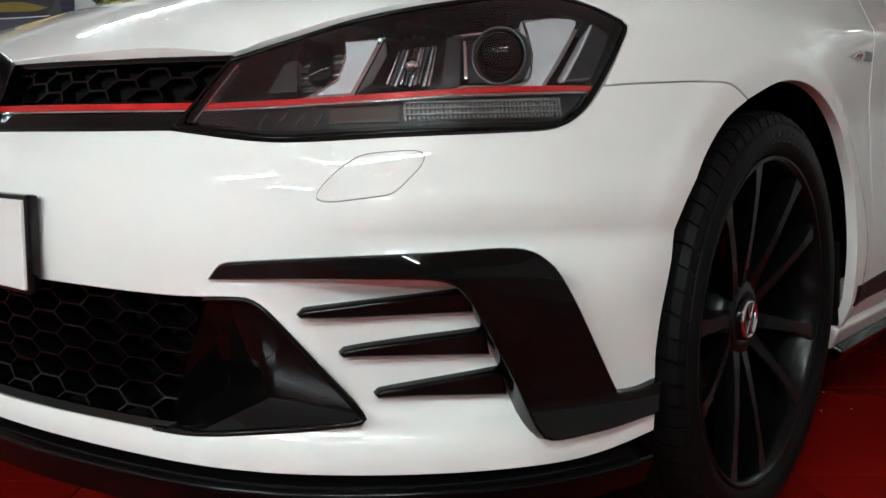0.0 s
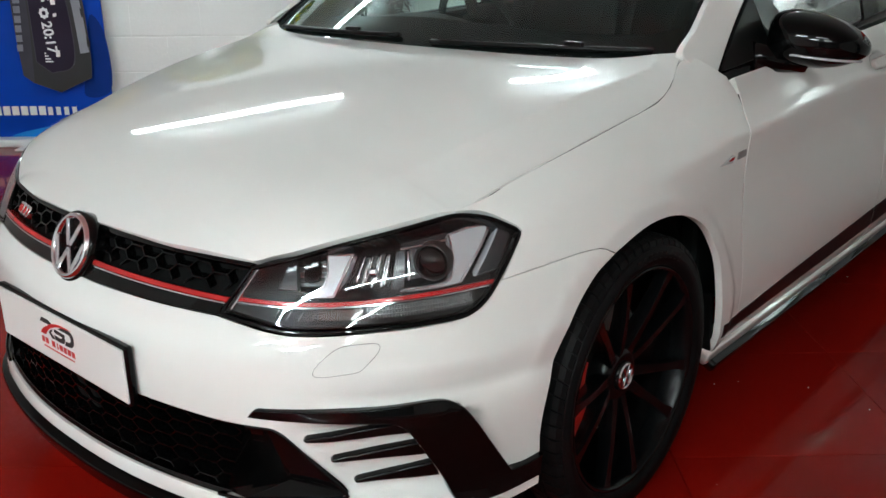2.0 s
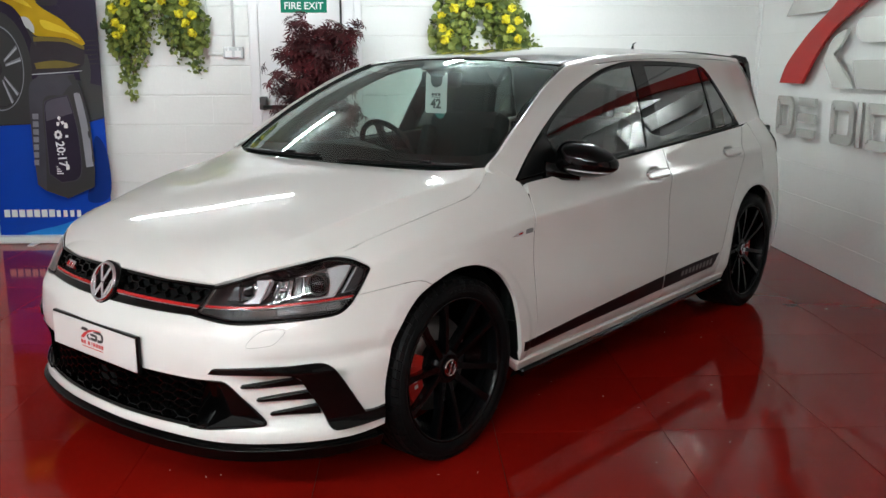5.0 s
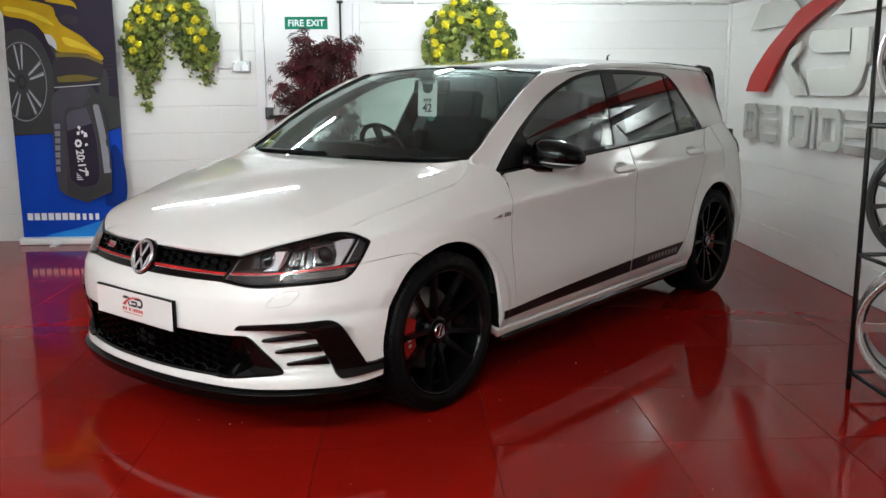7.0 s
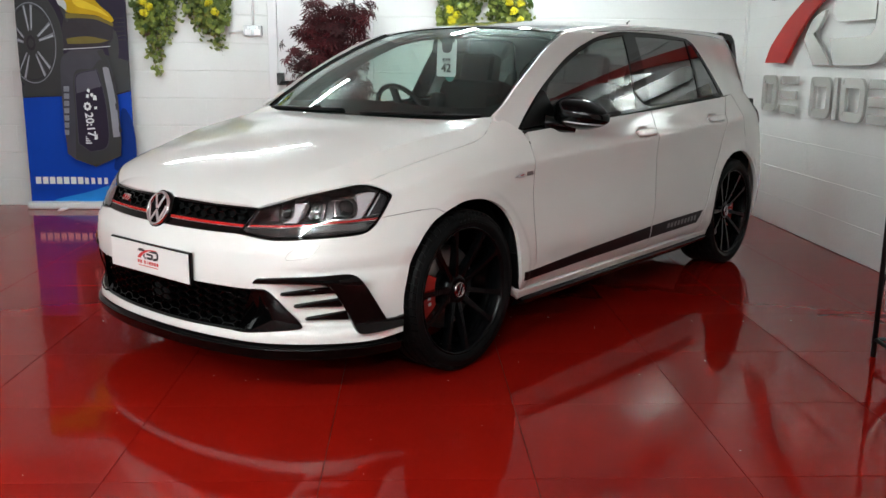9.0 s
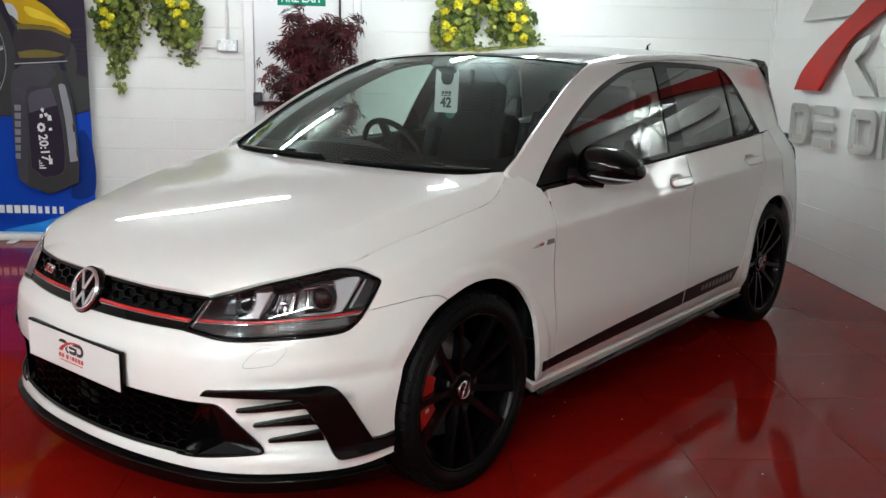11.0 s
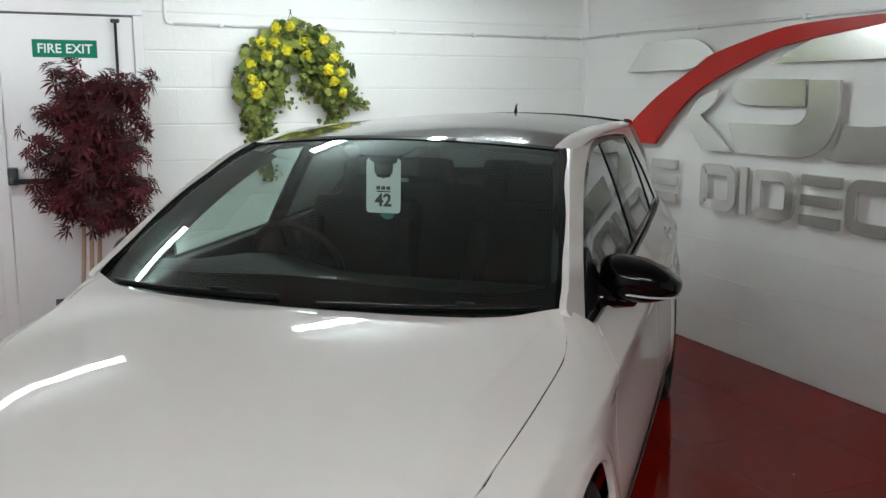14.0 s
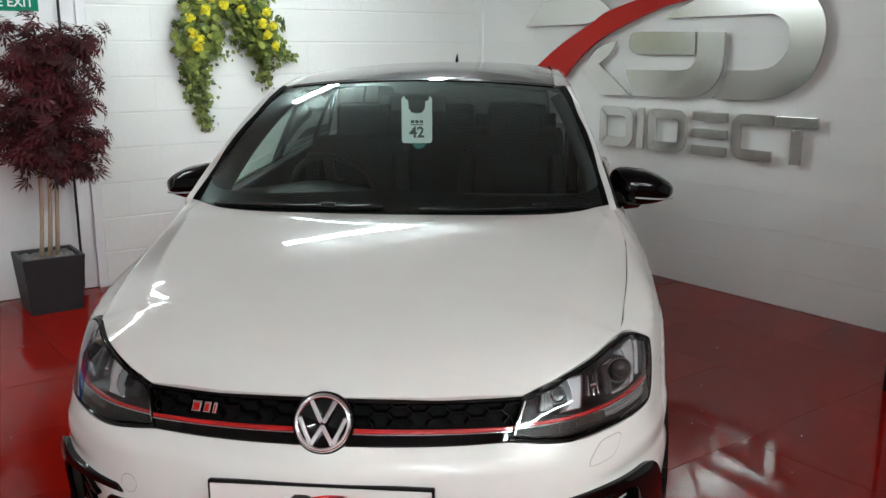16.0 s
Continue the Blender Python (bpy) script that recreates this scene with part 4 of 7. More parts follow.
# doors, sills, quarters
top_of = lambda u: float(BELT_Z(u - 0.556)) - 0.004
door_f = path2d([(1.898, 0.262, 1), (1.895, 0.33), (1.885, 0.556), (1.889, 0.77), (1.909, 0.87), (1.922, top_of(1.922), 1), (2.4, top_of(2.4)), (3.035, top_of(3.035), 1), (3.008, 0.854), (3.002, 0.669), (2.97, 0.47), (2.945, 0.368), (2.935, 0.268, 1)])
door_r = path2d([(2.938, 0.268, 1), (2.948, 0.368), (2.973, 0.47), (3.005, 0.669), (3.011, 0.854), (3.038, top_of(3.038), 1), (3.6, top_of(3.6)), (4.06, top_of(4.06), 1), (3.92, 0.93), (3.872, 0.86), (3.805, 0.72), (3.72, 0.60), (3.66, 0.51), (3.60, 0.40), (3.56, 0.29), (3.54, 0.272, 1)])
CUPS = ((2.78, 0.872), (3.63, 0.908))


def door_skin(u, z, out=0.0):
    """Door panels with a hollow behind each handle."""
    a, z = np.atleast_1d(np.abs(u)), np.atleast_1d(z)
    cup = 0
    for u0, z0 in CUPS:
        r = np.sqrt(((a - u0 - 0.098) / 0.088) ** 2 + ((z - z0 + 0.002) / 0.030) ** 2)
        cup = cup + 0.016 * (1 - ease(r, 0.45, 1.0))
    return belt(u, z, out - cup)


fd = both("front_door", door_f, M_PAINT, label="white front door", fn=door_skin, step=0.013, gap=0.0013, edge=0.0007, depth=0.020)
rd = both("rear_door", door_r, M_PAINT, label="white rear door", fn=door_skin, step=0.013, gap=0.0013, edge=0.0007, depth=0.020)
quarter = [(3.545, 0.262, 1), (3.565, 0.29), (3.604, 0.40), (3.665, 0.51), (3.725, 0.60), (3.81, 0.72), (3.877, 0.86), (3.925, 0.93), (4.063, top_of(4.06), 1), (4.3, 1.045), (4.62, 1.06, 1), (4.70, 0.80), (4.72, 0.55), (4.70, 0.30), (4.66, 0.22, 1), (4.44, 0.22, 1)] \
    + [(p[0], p[1]) for p in arc2(CR, -14, 194, 0.372, 36)[1:-1]] + [(3.705, 0.255, 1)]
both("rear_quarter", path2d(quarter), M_PAINT, label="white rear quarter panel", fn=wing_skin, step=0.035, gap=0.0013, edge=0.0008, depth=0.020)
both("tail_lamp", path2d([(4.60, 0.93), (4.66, 0.96), (4.77, 0.955), (4.80, 0.86), (4.74, 0.81), (4.65, 0.84)], step=0.02), M_TAIL, label="dark red tail lamp", out=0.008, depth=0.03, step=0.03)
both("sill", path2d([(1.80, 0.252, 1), (2.6, 0.256), (3.70, 0.262, 1), (3.71, 0.222, 1), (2.6, 0.216), (1.82, 0.208, 1)]), M_PAINT, label="white sill", out=0.012, depth=0.06, edge=0.006, step=0.03)
both("side_skirt", path2d([(1.835, 0.208, 1), (2.6, 0.216), (3.69, 0.226, 1), (3.66, 0.205, 1), (2.6, 0.190), (1.85, 0.180, 1)]), M_GLOSS, label="gloss black side skirt", out=0.035, depth=0.10, edge=0.006, step=0.03)
both("stripe", path2d([(1.805, 0.340, 1), (1.888, 0.338, 1), (1.897, 0.298, 1), (1.812, 0.300, 1)]), M_STRIPE, out=0.0018, depth=0.002, step=0.012, edge=0.0004, fn=wing_skin)
for base, lp in ((fd, [(1.893, 0.338, 1), (2.3, 0.362), (2.938, 0.388, 1), (2.937, 0.324, 1), (2.3, 0.311), (1.901, 0.298, 1)]), (rd, [(2.951, 0.388, 1), (3.2, 0.394), (3.57, 0.398, 1), (3.50, 0.332, 1), (3.2, 0.328), (2.947, 0.324, 1)])):
    for side in (0, 1):
        part("stripe", sheet(belt, path2d(lp), out=0.0016, depth=0.002, step=0.03, edge=0.0004, mirror=bool(side)), M_STRIPE, base[side], "dark side stripe")
for k in range(9):
    u0 = 3.13 + 0.041 * k
    part("stripe_bar", sheet(belt, path2d([(u0, 0.374 + 0.0006 * k, 1), (u0 + 0.026, 0.374 + 0.0006 * k, 1), (u0 + 0.022, 0.350, 1), (u0 - 0.004, 0.350, 1)]), out=0.0026, depth=0.001, step=0.03, edge=0.0003), M_GREYTEXT, rd[0])
# dark strips in the gaps round the doors: their rubber seals and the shade between panels
for line in ([(1.9125, 0.885), (1.9095, 0.87), (1.8872, 0.77), (1.8835, 0.556), (1.8935, 0.33), (1.8965, 0.262)],
             [(3.0365, top_of(3.03)), (3.0095, 0.854), (3.0035, 0.669), (2.9715, 0.47), (2.9465, 0.368), (2.9365, 0.268)],
             [(4.0615, top_of(4.06)), (3.9225, 0.93), (3.8745, 0.86), (3.8075, 0.72), (3.7225, 0.60), (3.6625, 0.51), (3.602, 0.40), (3.5625, 0.29)]):
    mid_line = path2d(line, closed=False, step=0.02)
    both("door_seal_shade", np.concatenate([mid_line + (0.0045, 0), (mid_line - (0.0045, 0))[::-1]]), M_DARK, out=-0.0022, depth=0.003, edge=0.0003, step=0.05, fn=belt)
# handles: a proud grip over a shallow cup
for base, u0, z0 in ((fd, 2.78, 0.872), (rd, 3.63, 0.908)):
    for side in (0, 1):
        grip = path2d([(u0, z0 + 0.004), (u0 + 0.02, z0 + 0.016), (u0 + 0.19, z0 + 0.020), (u0 + 0.205, z0 + 0.006), (u0 + 0.19, z0 - 0.010), (u0 + 0.02, z0 - 0.012)], step=0.012)
        part("handle", sheet(belt, grip, out=0.022, depth=0.014, step=0.012, edge=0.007, mirror=bool(side)), M_PAINT, base[side], "body-coloured door handle")

# rear end, plain
UE = float(ARC[-1])
part("rear_bumper", sheet(lambda u, z, out=0.0: belt(UE - np.abs(np.atleast_1d(u)), z, out) * np.where(np.atleast_1d(u) < 0, -1, 1)[:, None] ** np.array([1, 0, 0]), path2d(sym([(0, 0.60, 1), (1.02, 0.60, 1), (1.02, 0.22, 1), (0, 0.22, 1)]), step=0.05), step=0.06), M_PAINT, car, "white rear bumper")
part("tailgate", sheet(lambda u, z, out=0.0: belt(UE - np.abs(np.atleast_1d(u)), z, out) * np.where(np.atleast_1d(u) < 0, -1, 1)[:, None] ** np.array([1, 0, 0]), path2d(sym([(0, 1.06, 1), (0.95, 1.06, 1), (0.95, 0.603, 1), (0, 0.603, 1)]), step=0.05), step=0.06), M_PAINT, car, "white tailgate")

# ---- glasshouse ----
SIDE_Z = lambda y: float(ROOF_C(y)) - 0.062
ws_edge = [(1.20, 0.984), (1.30, 1.045), (1.42, 1.118), (1.56, 1.195), (1.71, 1.272), (1.84, 1.325), (1.955, 1.357)]
UPPER = [(1.44, 1.012), (1.61, 1.118), (1.87, 1.243), (2.12, 1.322), (2.30, 1.358), (2.49, 1.376), (2.86, 1.374), (3.15, 1.362), (3.235, 1.352), (3.30, 1.315), (3.38, 1.21)]
side = [(1.325, 0.926, 1)] + ws_edge + [(y, SIDE_Z(y)) for y in (2.15, 2.5, 2.9, 3.3, 3.7)] + [(3.86, 1.365, 1), (3.94, 1.25), (4.03, 1.052, 1), (3.8, float(BELT_Z(3.8)) - 0.003), (3.51, float(BELT_Z(3.51)) - 0.003, 1)] + UPPER[::-1]
dlo = path2d([(1.328, 0.9265, 1)] + UPPER + [(3.506, float(BELT_Z(3.506)) - 0.002, 1), (2.52, float(BELT_Z(2.52)) - 0.002), (2.0, float(BELT_Z(2.0)) - 0.002)], step=0.02)
both("side_frame", path2d(side), M_PAINT, label="white pillars and roof rail", fn=canopy, step=0.03, edge=0.003, depth=0.02)
pane_f = path2d([(1.52, 0.955, 1), (1.64, 1.108), (1.875, 1.222), (2.12, 1.302), (2.30, 1.338), (2.475, 1.354, 1), (2.375, 0.99, 1), (2.0, 0.974)], step=0.025)
pane_r = path2d([(2.53, 1.001, 1), (2.60, 1.353, 1), (2.86, 1.353), (3.195, 1.342, 1), (3.145, 1.022, 1), (2.8, 1.010)], step=0.025)
pane_q = path2d([(3.175, 1.028, 1), (3.225, 1.335, 1), (3.285, 1.300), (3.36, 1.195), (3.45, 1.043, 1)], step=0.02)
both("window_trim", dlo, M_GLOSS, [pane_f, pane_r, pane_q], "gloss black window surround", fn=canopy, out=-0.003, step=0.03, depth=0.012)
for name, lp, mt in (("front_window", pane_f, M_TINT), ("rear_window", pane_r, M_TINT2), ("quarter_window", pane_q, M_TINT2)):
    for ob in both(name, lp, mt, fn=canopy, out=-0.008, depth=0.001, edge=0.0003, step=0.05, label="tinted side glass"):
        ob.visible_shadow = False
yy = np.linspace(1.955, 3.86, 40)
rail_a = np.concatenate([canopy(y, SIDE_Z(y) if y < 3.72 else np.interp(y, [3.7, 3.86], [SIDE_Z(3.7), 1.365])) for y in yy])
rail_b = roof(np.full(40, 0.555), yy)
pil = np.array(path2d([(p[0], p[1]) for p in ws_edge], closed=False, step=0.04))
pil_a = canopy(pil[:, 0], pil[:, 1])
tt = np.linspace(0, 1, len(pil))
pil_b = screen(np.full(len(pil), 1.004), tt, 0.002)
for flip in (False, True):
    part("roof_rail", loft(rail_a, rail_b, (0.008, 0, 0.010), 7, flip), M_PAINT, car, "white roof edge")
    part("windscreen_pillar", loft(pil_a, pil_b, (0.003, -0.004, 0.006), 7, flip), M_PAINT, car, "white windscreen pillar")
    part("pillar_seal", loft(screen(np.full(30, 1.018), np.linspace(-0.02, 1, 30), 0.010), screen(np.full(30, 0.976), np.linspace(-0.02, 1, 30), 0.004), (0, 0, 0.004), 5, flip), M_DARK, car)
part("roof_panel", sheet(roof, path2d(sym([(0, 1.925, 1), (0.3, 1.935), (0.552, 1.972, 1), (0.552, 2.8), (0.545, 3.80, 1), (0, 3.82, 1)]), step=0.04), step=0.05, edge=0.003, depth=0.02), M_ROOF, car, "gloss black roof")
frit = path2d([(-0.99, -0.03, 1), (0, -0.03), (0.99, -0.03, 1), (0.99, 1.0, 1), (0, 1.0), (-0.99, 1.0, 1)], step=0.05)
clear = path2d([(-0.925, 0.11), (0, 0.115), (0.925, 0.11), (0.947, 0.5), (0.940, 0.94), (0.5, 0.955), (0.2, 0.945), (0.13, 0.86), (0, 0.85), (-0.13, 0.86), (-0.2, 0.945), (-0.5, 0.955), (-0.940, 0.94), (-0.947, 0.5)], step=0.05)
ws = part("windscreen", sheet(screen, frit, step=0.06, depth=0.004, edge=0.001), M_SCREEN, car, "windscreen")
ws.visible_shadow = False
part("windscreen_border", sheet(screen, frit, [clear], step=0.05, out=-0.003, depth=0.002, edge=0.001), M_DARK, ws, "black printed border")
part("roof_seal", loft(screen(np.linspace(-0.97, 0.97, 30), np.full(30, 0.995), 0.004), roof(np.linspace(-0.56, 0.56, 30), np.linspace(1.935, 1.935, 30) + 0.04 * np.abs(np.linspace(-1, 1, 30)) ** 2, 0.001), (0, 0, 0.0), 3), M_GLOSS, car)
cowl_a = np.concatenate([bonnet_skin(x, 1.06 + 0.14 * (abs(x) / 0.72) ** 2.2, -0.02) for x in np.linspace(-0.73, 0.73, 30)])
part("cowl", loft(cowl_a, screen(np.linspace(-0.99, 0.99, 30), np.full(30, 0.03), -0.004), (0, 0, -0.012), 5), M_BLACK, car, "black cowl panel")
for x0, x1 in ((-0.62, -0.02), (0.10, 0.66)):
    pts = [screen(s, -0.012 + 0.0012 * k, 0.009)[0] for k, s in enumerate(np.linspace(x0, x1, 14) / 0.72)]
    w = part("wiper", tube(pts, 0.007, 8), M_BLACK, car, "black wiper blade")
    part("wiper_joint", box((0.05, 0.014, 0.012), tuple(pts[9] + (0, 0, 0.010)), 0.003), M_BLACK, w)
part("rear_screen", loft(roof(np.linspace(-0.52, 0.52, 16), np.full(16, 3.85), -0.02), np.stack([np.linspace(-0.60, 0.60, 16), np.full(16, 4.20), np.full(16, 1.06)], 1), (0, 0.02, 0.02), 6), M_TINT2, car, "rear screen").visible_shadow = False
for flip in (1, -1):
    part("rear_pillar", loft(np.array([(0.60 * flip, 3.84, 1.375), (0.655 * flip, 3.92, 1.25), (0.69 * flip, 4.00, 1.06)]), np.array([(0.50 * flip, 3.87, 1.40), (0.56 * flip, 4.06, 1.22), (0.58 * flip, 4.19, 1.06)]), (0.01 * flip, 0.01, 0), 4), M_PAINT, car)
# roof spoiler: a raised black wing on white ends
spoiler = part("roof_spoiler", sheet(roof, path2d(sym([(0, 3.80, 1), (0.50, 3.79, 1), (0.55, 3.82), (0.558, 3.95), (0.53, 4.03, 1), (0, 4.07)]), step=0.04), out=0.010, depth=0.026, edge=0.006, step=0.05), M_GLOSS, car, "gloss black roof spoiler")
for s in (-1, 1):
    part("spoiler_end", slab([(3.80, 1.392), (3.86, 1.412), (4.03, 1.400), (4.085, 1.365), (4.125, 1.29), (4.175, 1.165), (4.150, 1.155), (4.085, 1.275), (4.045, 1.335), (3.98, 1.366), (3.86, 1.384)], 0.022, Matrix.Translation((s * 0.560 - 0.011, 0, 0)) @ pose(0, 0, 0, 0, 0, 90)), M_GLOSS, spoiler)
part("aerial", tube([(0, 3.66, 1.435), (0, 3.668, 1.478), (0, 3.70, 1.49)], [0.012, 0.005, 0.003], 8), M_GLOSS, car, "short roof aerial")


# dark trim inside the windscreen pillars
trim_t = np.linspace(-0.02, 0.97, 16)
trim_a = screen(np.full(16, 0.985), trim_t, -0.012)
trim_b = np.stack([trim_a[:, 0] - 0.045, trim_a[:, 1] + 0.13 - 0.03 * trim_t, trim_a[:, 2] - 0.03], 1)
for flip in (False, True):
    part("pillar_trim", loft(trim_a, trim_b, (-0.015, 0, 0.0), 5, flip), M_DASH, car, "dark pillar trim")


# door mirrors
def mirror_shell():
    bm = bmesh.new()
    bmesh.ops.create_uvsphere(bm, u_segments=32, v_segments=20, radius=1)
    for v in bm.verts:
        x, y, z = v.co
        tall = 1.10 if x < -0.2 else 1.10 - 0.42 * ((x + 0.2) / 1.2) ** 1.3
        v.co = Vector((0.126 * math.copysign(abs(x) ** (0.55 if x < 0 else 0.86), x), (0.112 if y < 0 else 0.05) * y, 0.060 * math.copysign(abs(z) ** 0.74, z) * tall + (0.010 if z > 0 else 0.0) * (1 - x) - 0.004))
    return smooth_bm(bm)


for s in (1, -1):
    mm = Matrix.Diagonal((s, 1, 1, 1)) @ pose(0.889, 1.682, 0.986, 0, 5, 10)
    bm = mirror_shell()
    bmesh.ops.transform(bm, matrix=mm, verts=bm.verts)
    bmesh.ops.recalc_face_normals(bm, faces=bm.faces)
    mir = part("door_mirror", bm, M_GLOSS, car, "gloss black door mirror")
    pts = [mm @ Vector((-0.10 + 0.215 * t, -0.106 * math.sqrt(max(0.02, 1 - (-0.8 + 1.70 * t) ** 2)) - 0.004, -0.030)) for t in np.linspace(0, 1, 14)]
    part("indicator", tube(pts, 0.0032, 8), M_GUIDE, mir, "clear indicator strip")
    pts = [Vector((s * 0.775, 1.53, 0.955)), Vector((s * 0.80, 1.59, 0.942)), Vector((s * 0.865, 1.650, 0.945))]
    part("mirror_arm", tube(pts, [0.036, 0.034, 0.040], 12), M_GLOSS, mir)
both("mirror_base", path2d([(1.345, 0.935, 1), (1.46, 1.022), (1.585, 1.095), (1.60, 1.085), (1.635, 0.955, 1)], step=0.02), M_BLACK, fn=canopy, out=0.004, depth=0.01, step=0.03)


# ---- head lamps ----
LAMP = [(0.443, 0.608, 1), (0.468, 0.650), (0.497, 0.695, 1), (0.59, 0.717), (0.69, 0.741), (0.80, 0.761), (0.945, 0.780), (1.012, 0.774), (1.055, 0.757), (1.077, 0.740), (1.058, 0.714), (1.033, 0.685), (1.013, 0.662), (0.983, 0.632), (0.940, 0.611), (0.858, 0.606), (0.75, 0.602), (0.60, 0.595), (0.53, 0.600), (0.481, 0.604)]
lamp_loop = path2d(LAMP, step=0.015)
inner = shrink(lamp_loop, 0.010)
RED_T = spline([0.45, 0.591, 0.719, 0.826, 0.936, 1.02], [0.636, 0.6405, 0.6475, 0.655, 0.660, 0.663])


def strip(u0, u1, d0, d1, n=14):
    us = np.linspace(u0, u1, n)
    return np.concatenate([np.stack([us, RED_T(us) + d0], 1), np.stack([us, RED_T(us) + d1], 1)[::-1]])


def deep_skin(u, z, out=0.0):
    """The lamp's inside: deep at the top, coming forward to a ledge under the red line."""
    u, z = np.atleast_1d(u), np.atleast_1d(z)
    ledge = ease(np.abs(u) * 0 + z, RED_T(np.abs(u)) + 0.012, RED_T(np.abs(u)) + 0.001)
    return belt(u, z, out - 0.075 + 0.058 * ledge)


for side in (False, True):
    lamp = part("head_lamp", sheet(belt, lamp_loop, [inner], out=0.002, depth=0.09, step=0.02, gap=0.002, edge=0.002, mirror=side), M_GLOSS, car, "head lamp with a clear lens and red line")
    part("lamp_housing", sheet(deep_skin, shrink(lamp_loop, 0.006), out=0, depth=0.004, step=0.014, mirror=side), M_BLACK, lamp)
    lens = part("lens", sheet(belt, inner, out=0.001, depth=0.001, edge=0.0005, step=0.03, mirror=side), M_LENS, lamp, "clear lamp lens")
    lens.visible_shadow = False
    part("red_line", sheet(belt, strip(0.470, 1.006, -0.0055, 0.0015), out=-0.010, depth=0.012, step=0.02, edge=0.001, mirror=side), M_RED, lamp, "red line")
    part("chrome_line", sheet(belt, strip(0.468, 1.004, -0.0085, -0.0058), out=-0.009, depth=0.012, step=0.02, edge=0.0005, mirror=side), M_CHROME, lamp)
    def plate(name, loop, material, parent, out0=-0.030, depth=0.012, edge=0.0015, step=0.014):
        return part(name, sheet(belt, path2d(loop, step=0.010), out=out0, depth=depth, step=step, edge=edge, mirror=side), material, parent)

    def rim_of(loop, parent):
        lp = path2d(loop, step=0.010)
        return part("guide_rim", sheet(belt, lp, [shrink(lp, 0.0032)], out=-0.0300, depth=0.006, step=0.014, edge=0.0007, mirror=side), M_CHROME, parent)

    # ribbed indicator below the line
    plate("indicator_ledge", [(0.50, 0.609), (0.60, 0.604), (0.94, 0.618), (0.975, 0.637), (0.96, 0.651, 1), (0.47, 0.629, 1)], M_GUN, lamp, -0.019, 0.02)
    plate("indicator_lens", [(0.655, 0.614, 1), (0.742, 0.616, 1), (0.742, 0.637, 1), (0.655, 0.632, 1)], M_AMBER, lamp, -0.015, 0.006)
    for k in range(4):
        u0 = 0.560 + 0.026 * k
        plate("lens_streak", [(u0, 0.612, 1), (u0 + 0.003, 0.612, 1), (u0 + 0.012, 0.626, 1), (u0 + 0.009, 0.626, 1)], M_GUN, lamp, -0.015, 0.005, 0.0008)
    for k in range(38):
        u0 = 0.748 + 0.0056 * k
        part("lamp_rib", sheet(belt, np.array([(u0, 0.619 + 0.00018 * k), (u0 + 0.0034, 0.619 + 0.00018 * k), (u0 + 0.0034, RED_T(u0 + 0.0034) - 0.012), (u0, RED_T(u0) - 0.012)]), out=-0.015, depth=0.004, step=0.03, edge=0.001, mirror=side), M_RIB, lamp)
    for k in range(3):
        z0 = 0.624 + 0.0066 * k
        plate("rib_bar", [(0.750, z0, 1), (0.955, z0 + 0.007, 1), (0.955, z0 + 0.0095, 1), (0.750, z0 + 0.0025, 1)], M_RIB, lamp, -0.013, 0.004, 0.0007)
    # inner pod: a small square projector with a pale wedge beside it
    pod = plate("lamp_pod", [(0.580, 0.709, 1), (0.664, 0.713, 1), (0.668, 0.655, 1), (0.596, 0.652, 1)], M_GUN, lamp, -0.056, 0.02)
    plate("bezel_face", [(0.552, 0.650, 1), (0.600, 0.652, 1), (0.587, 0.708, 1), (0.578, 0.708, 1)], M_SHADE, pod, -0.034)
    plate("light_guide", [(0.664, 0.714, 1), (0.726, 0.7165, 1), (0.684, 0.647, 1), (0.612, 0.644, 1), (0.640, 0.656), (0.660, 0.667, 1), (0.668, 0.690)], M_GUIDE, pod, -0.032, 0.03)
    rim_of([(0.664, 0.714, 1), (0.726, 0.7165, 1), (0.684, 0.647, 1), (0.612, 0.644, 1), (0.640, 0.656), (0.660, 0.667, 1), (0.668, 0.690)], pod)
    plate("guide_line", [(0.719, 0.7155, 1), (0.7265, 0.7165, 1), (0.6845, 0.647, 1), (0.678, 0.647, 1)], M_CHROME, pod, -0.030, 0.004, 0.0006)
    plate("pod_trim", [(0.584, 0.7065, 1), (0.664, 0.7115, 1), (0.664, 0.7090, 1), (0.586, 0.704, 1)], M_CHROME, pod, -0.040, 0.01, 0.0006)
    for k in range(6):
        plate("pod_rib", [(0.592, 0.660 + 0.0078 * k, 1), (0.660, 0.664 + 0.0078 * k, 1), (0.660, 0.667 + 0.0078 * k, 1), (0.592, 0.663 + 0.0078 * k, 1)], M_REFLECTOR if k % 2 else M_GUN, pod, -0.050, 0.006, 0.0008)
    plate("small_projector", [(0.610, 0.668), (0.642, 0.669), (0.645, 0.698), (0.612, 0.697)], M_GLOSS, pod, -0.040, 0.02, 0.004)
    # outer pod: a large projector with a pale wedge beside it
    pod = plate("lamp_pod", [(0.832, 0.724, 1), (0.948, 0.737, 1), (0.925, 0.664, 1), (0.824, 0.659, 1)], M_SHADE, lamp, -0.062, 0.02)
    plate("bezel_face", [(0.798, 0.653, 1), (0.826, 0.660, 1), (0.836, 0.722, 1), (0.815, 0.718, 1)], M_SHADE, pod, -0.036)
    plate("light_guide", [(0.935, 0.742, 1), (0.985, 0.750), (1.034, 0.751, 1), (0.948, 0.661), (0.935, 0.6575, 1), (0.797, 0.651, 1), (0.826, 0.660, 1), (0.905, 0.664), (0.925, 0.673), (0.934, 0.700, 1)], M_GUIDE, pod, -0.032, 0.03)
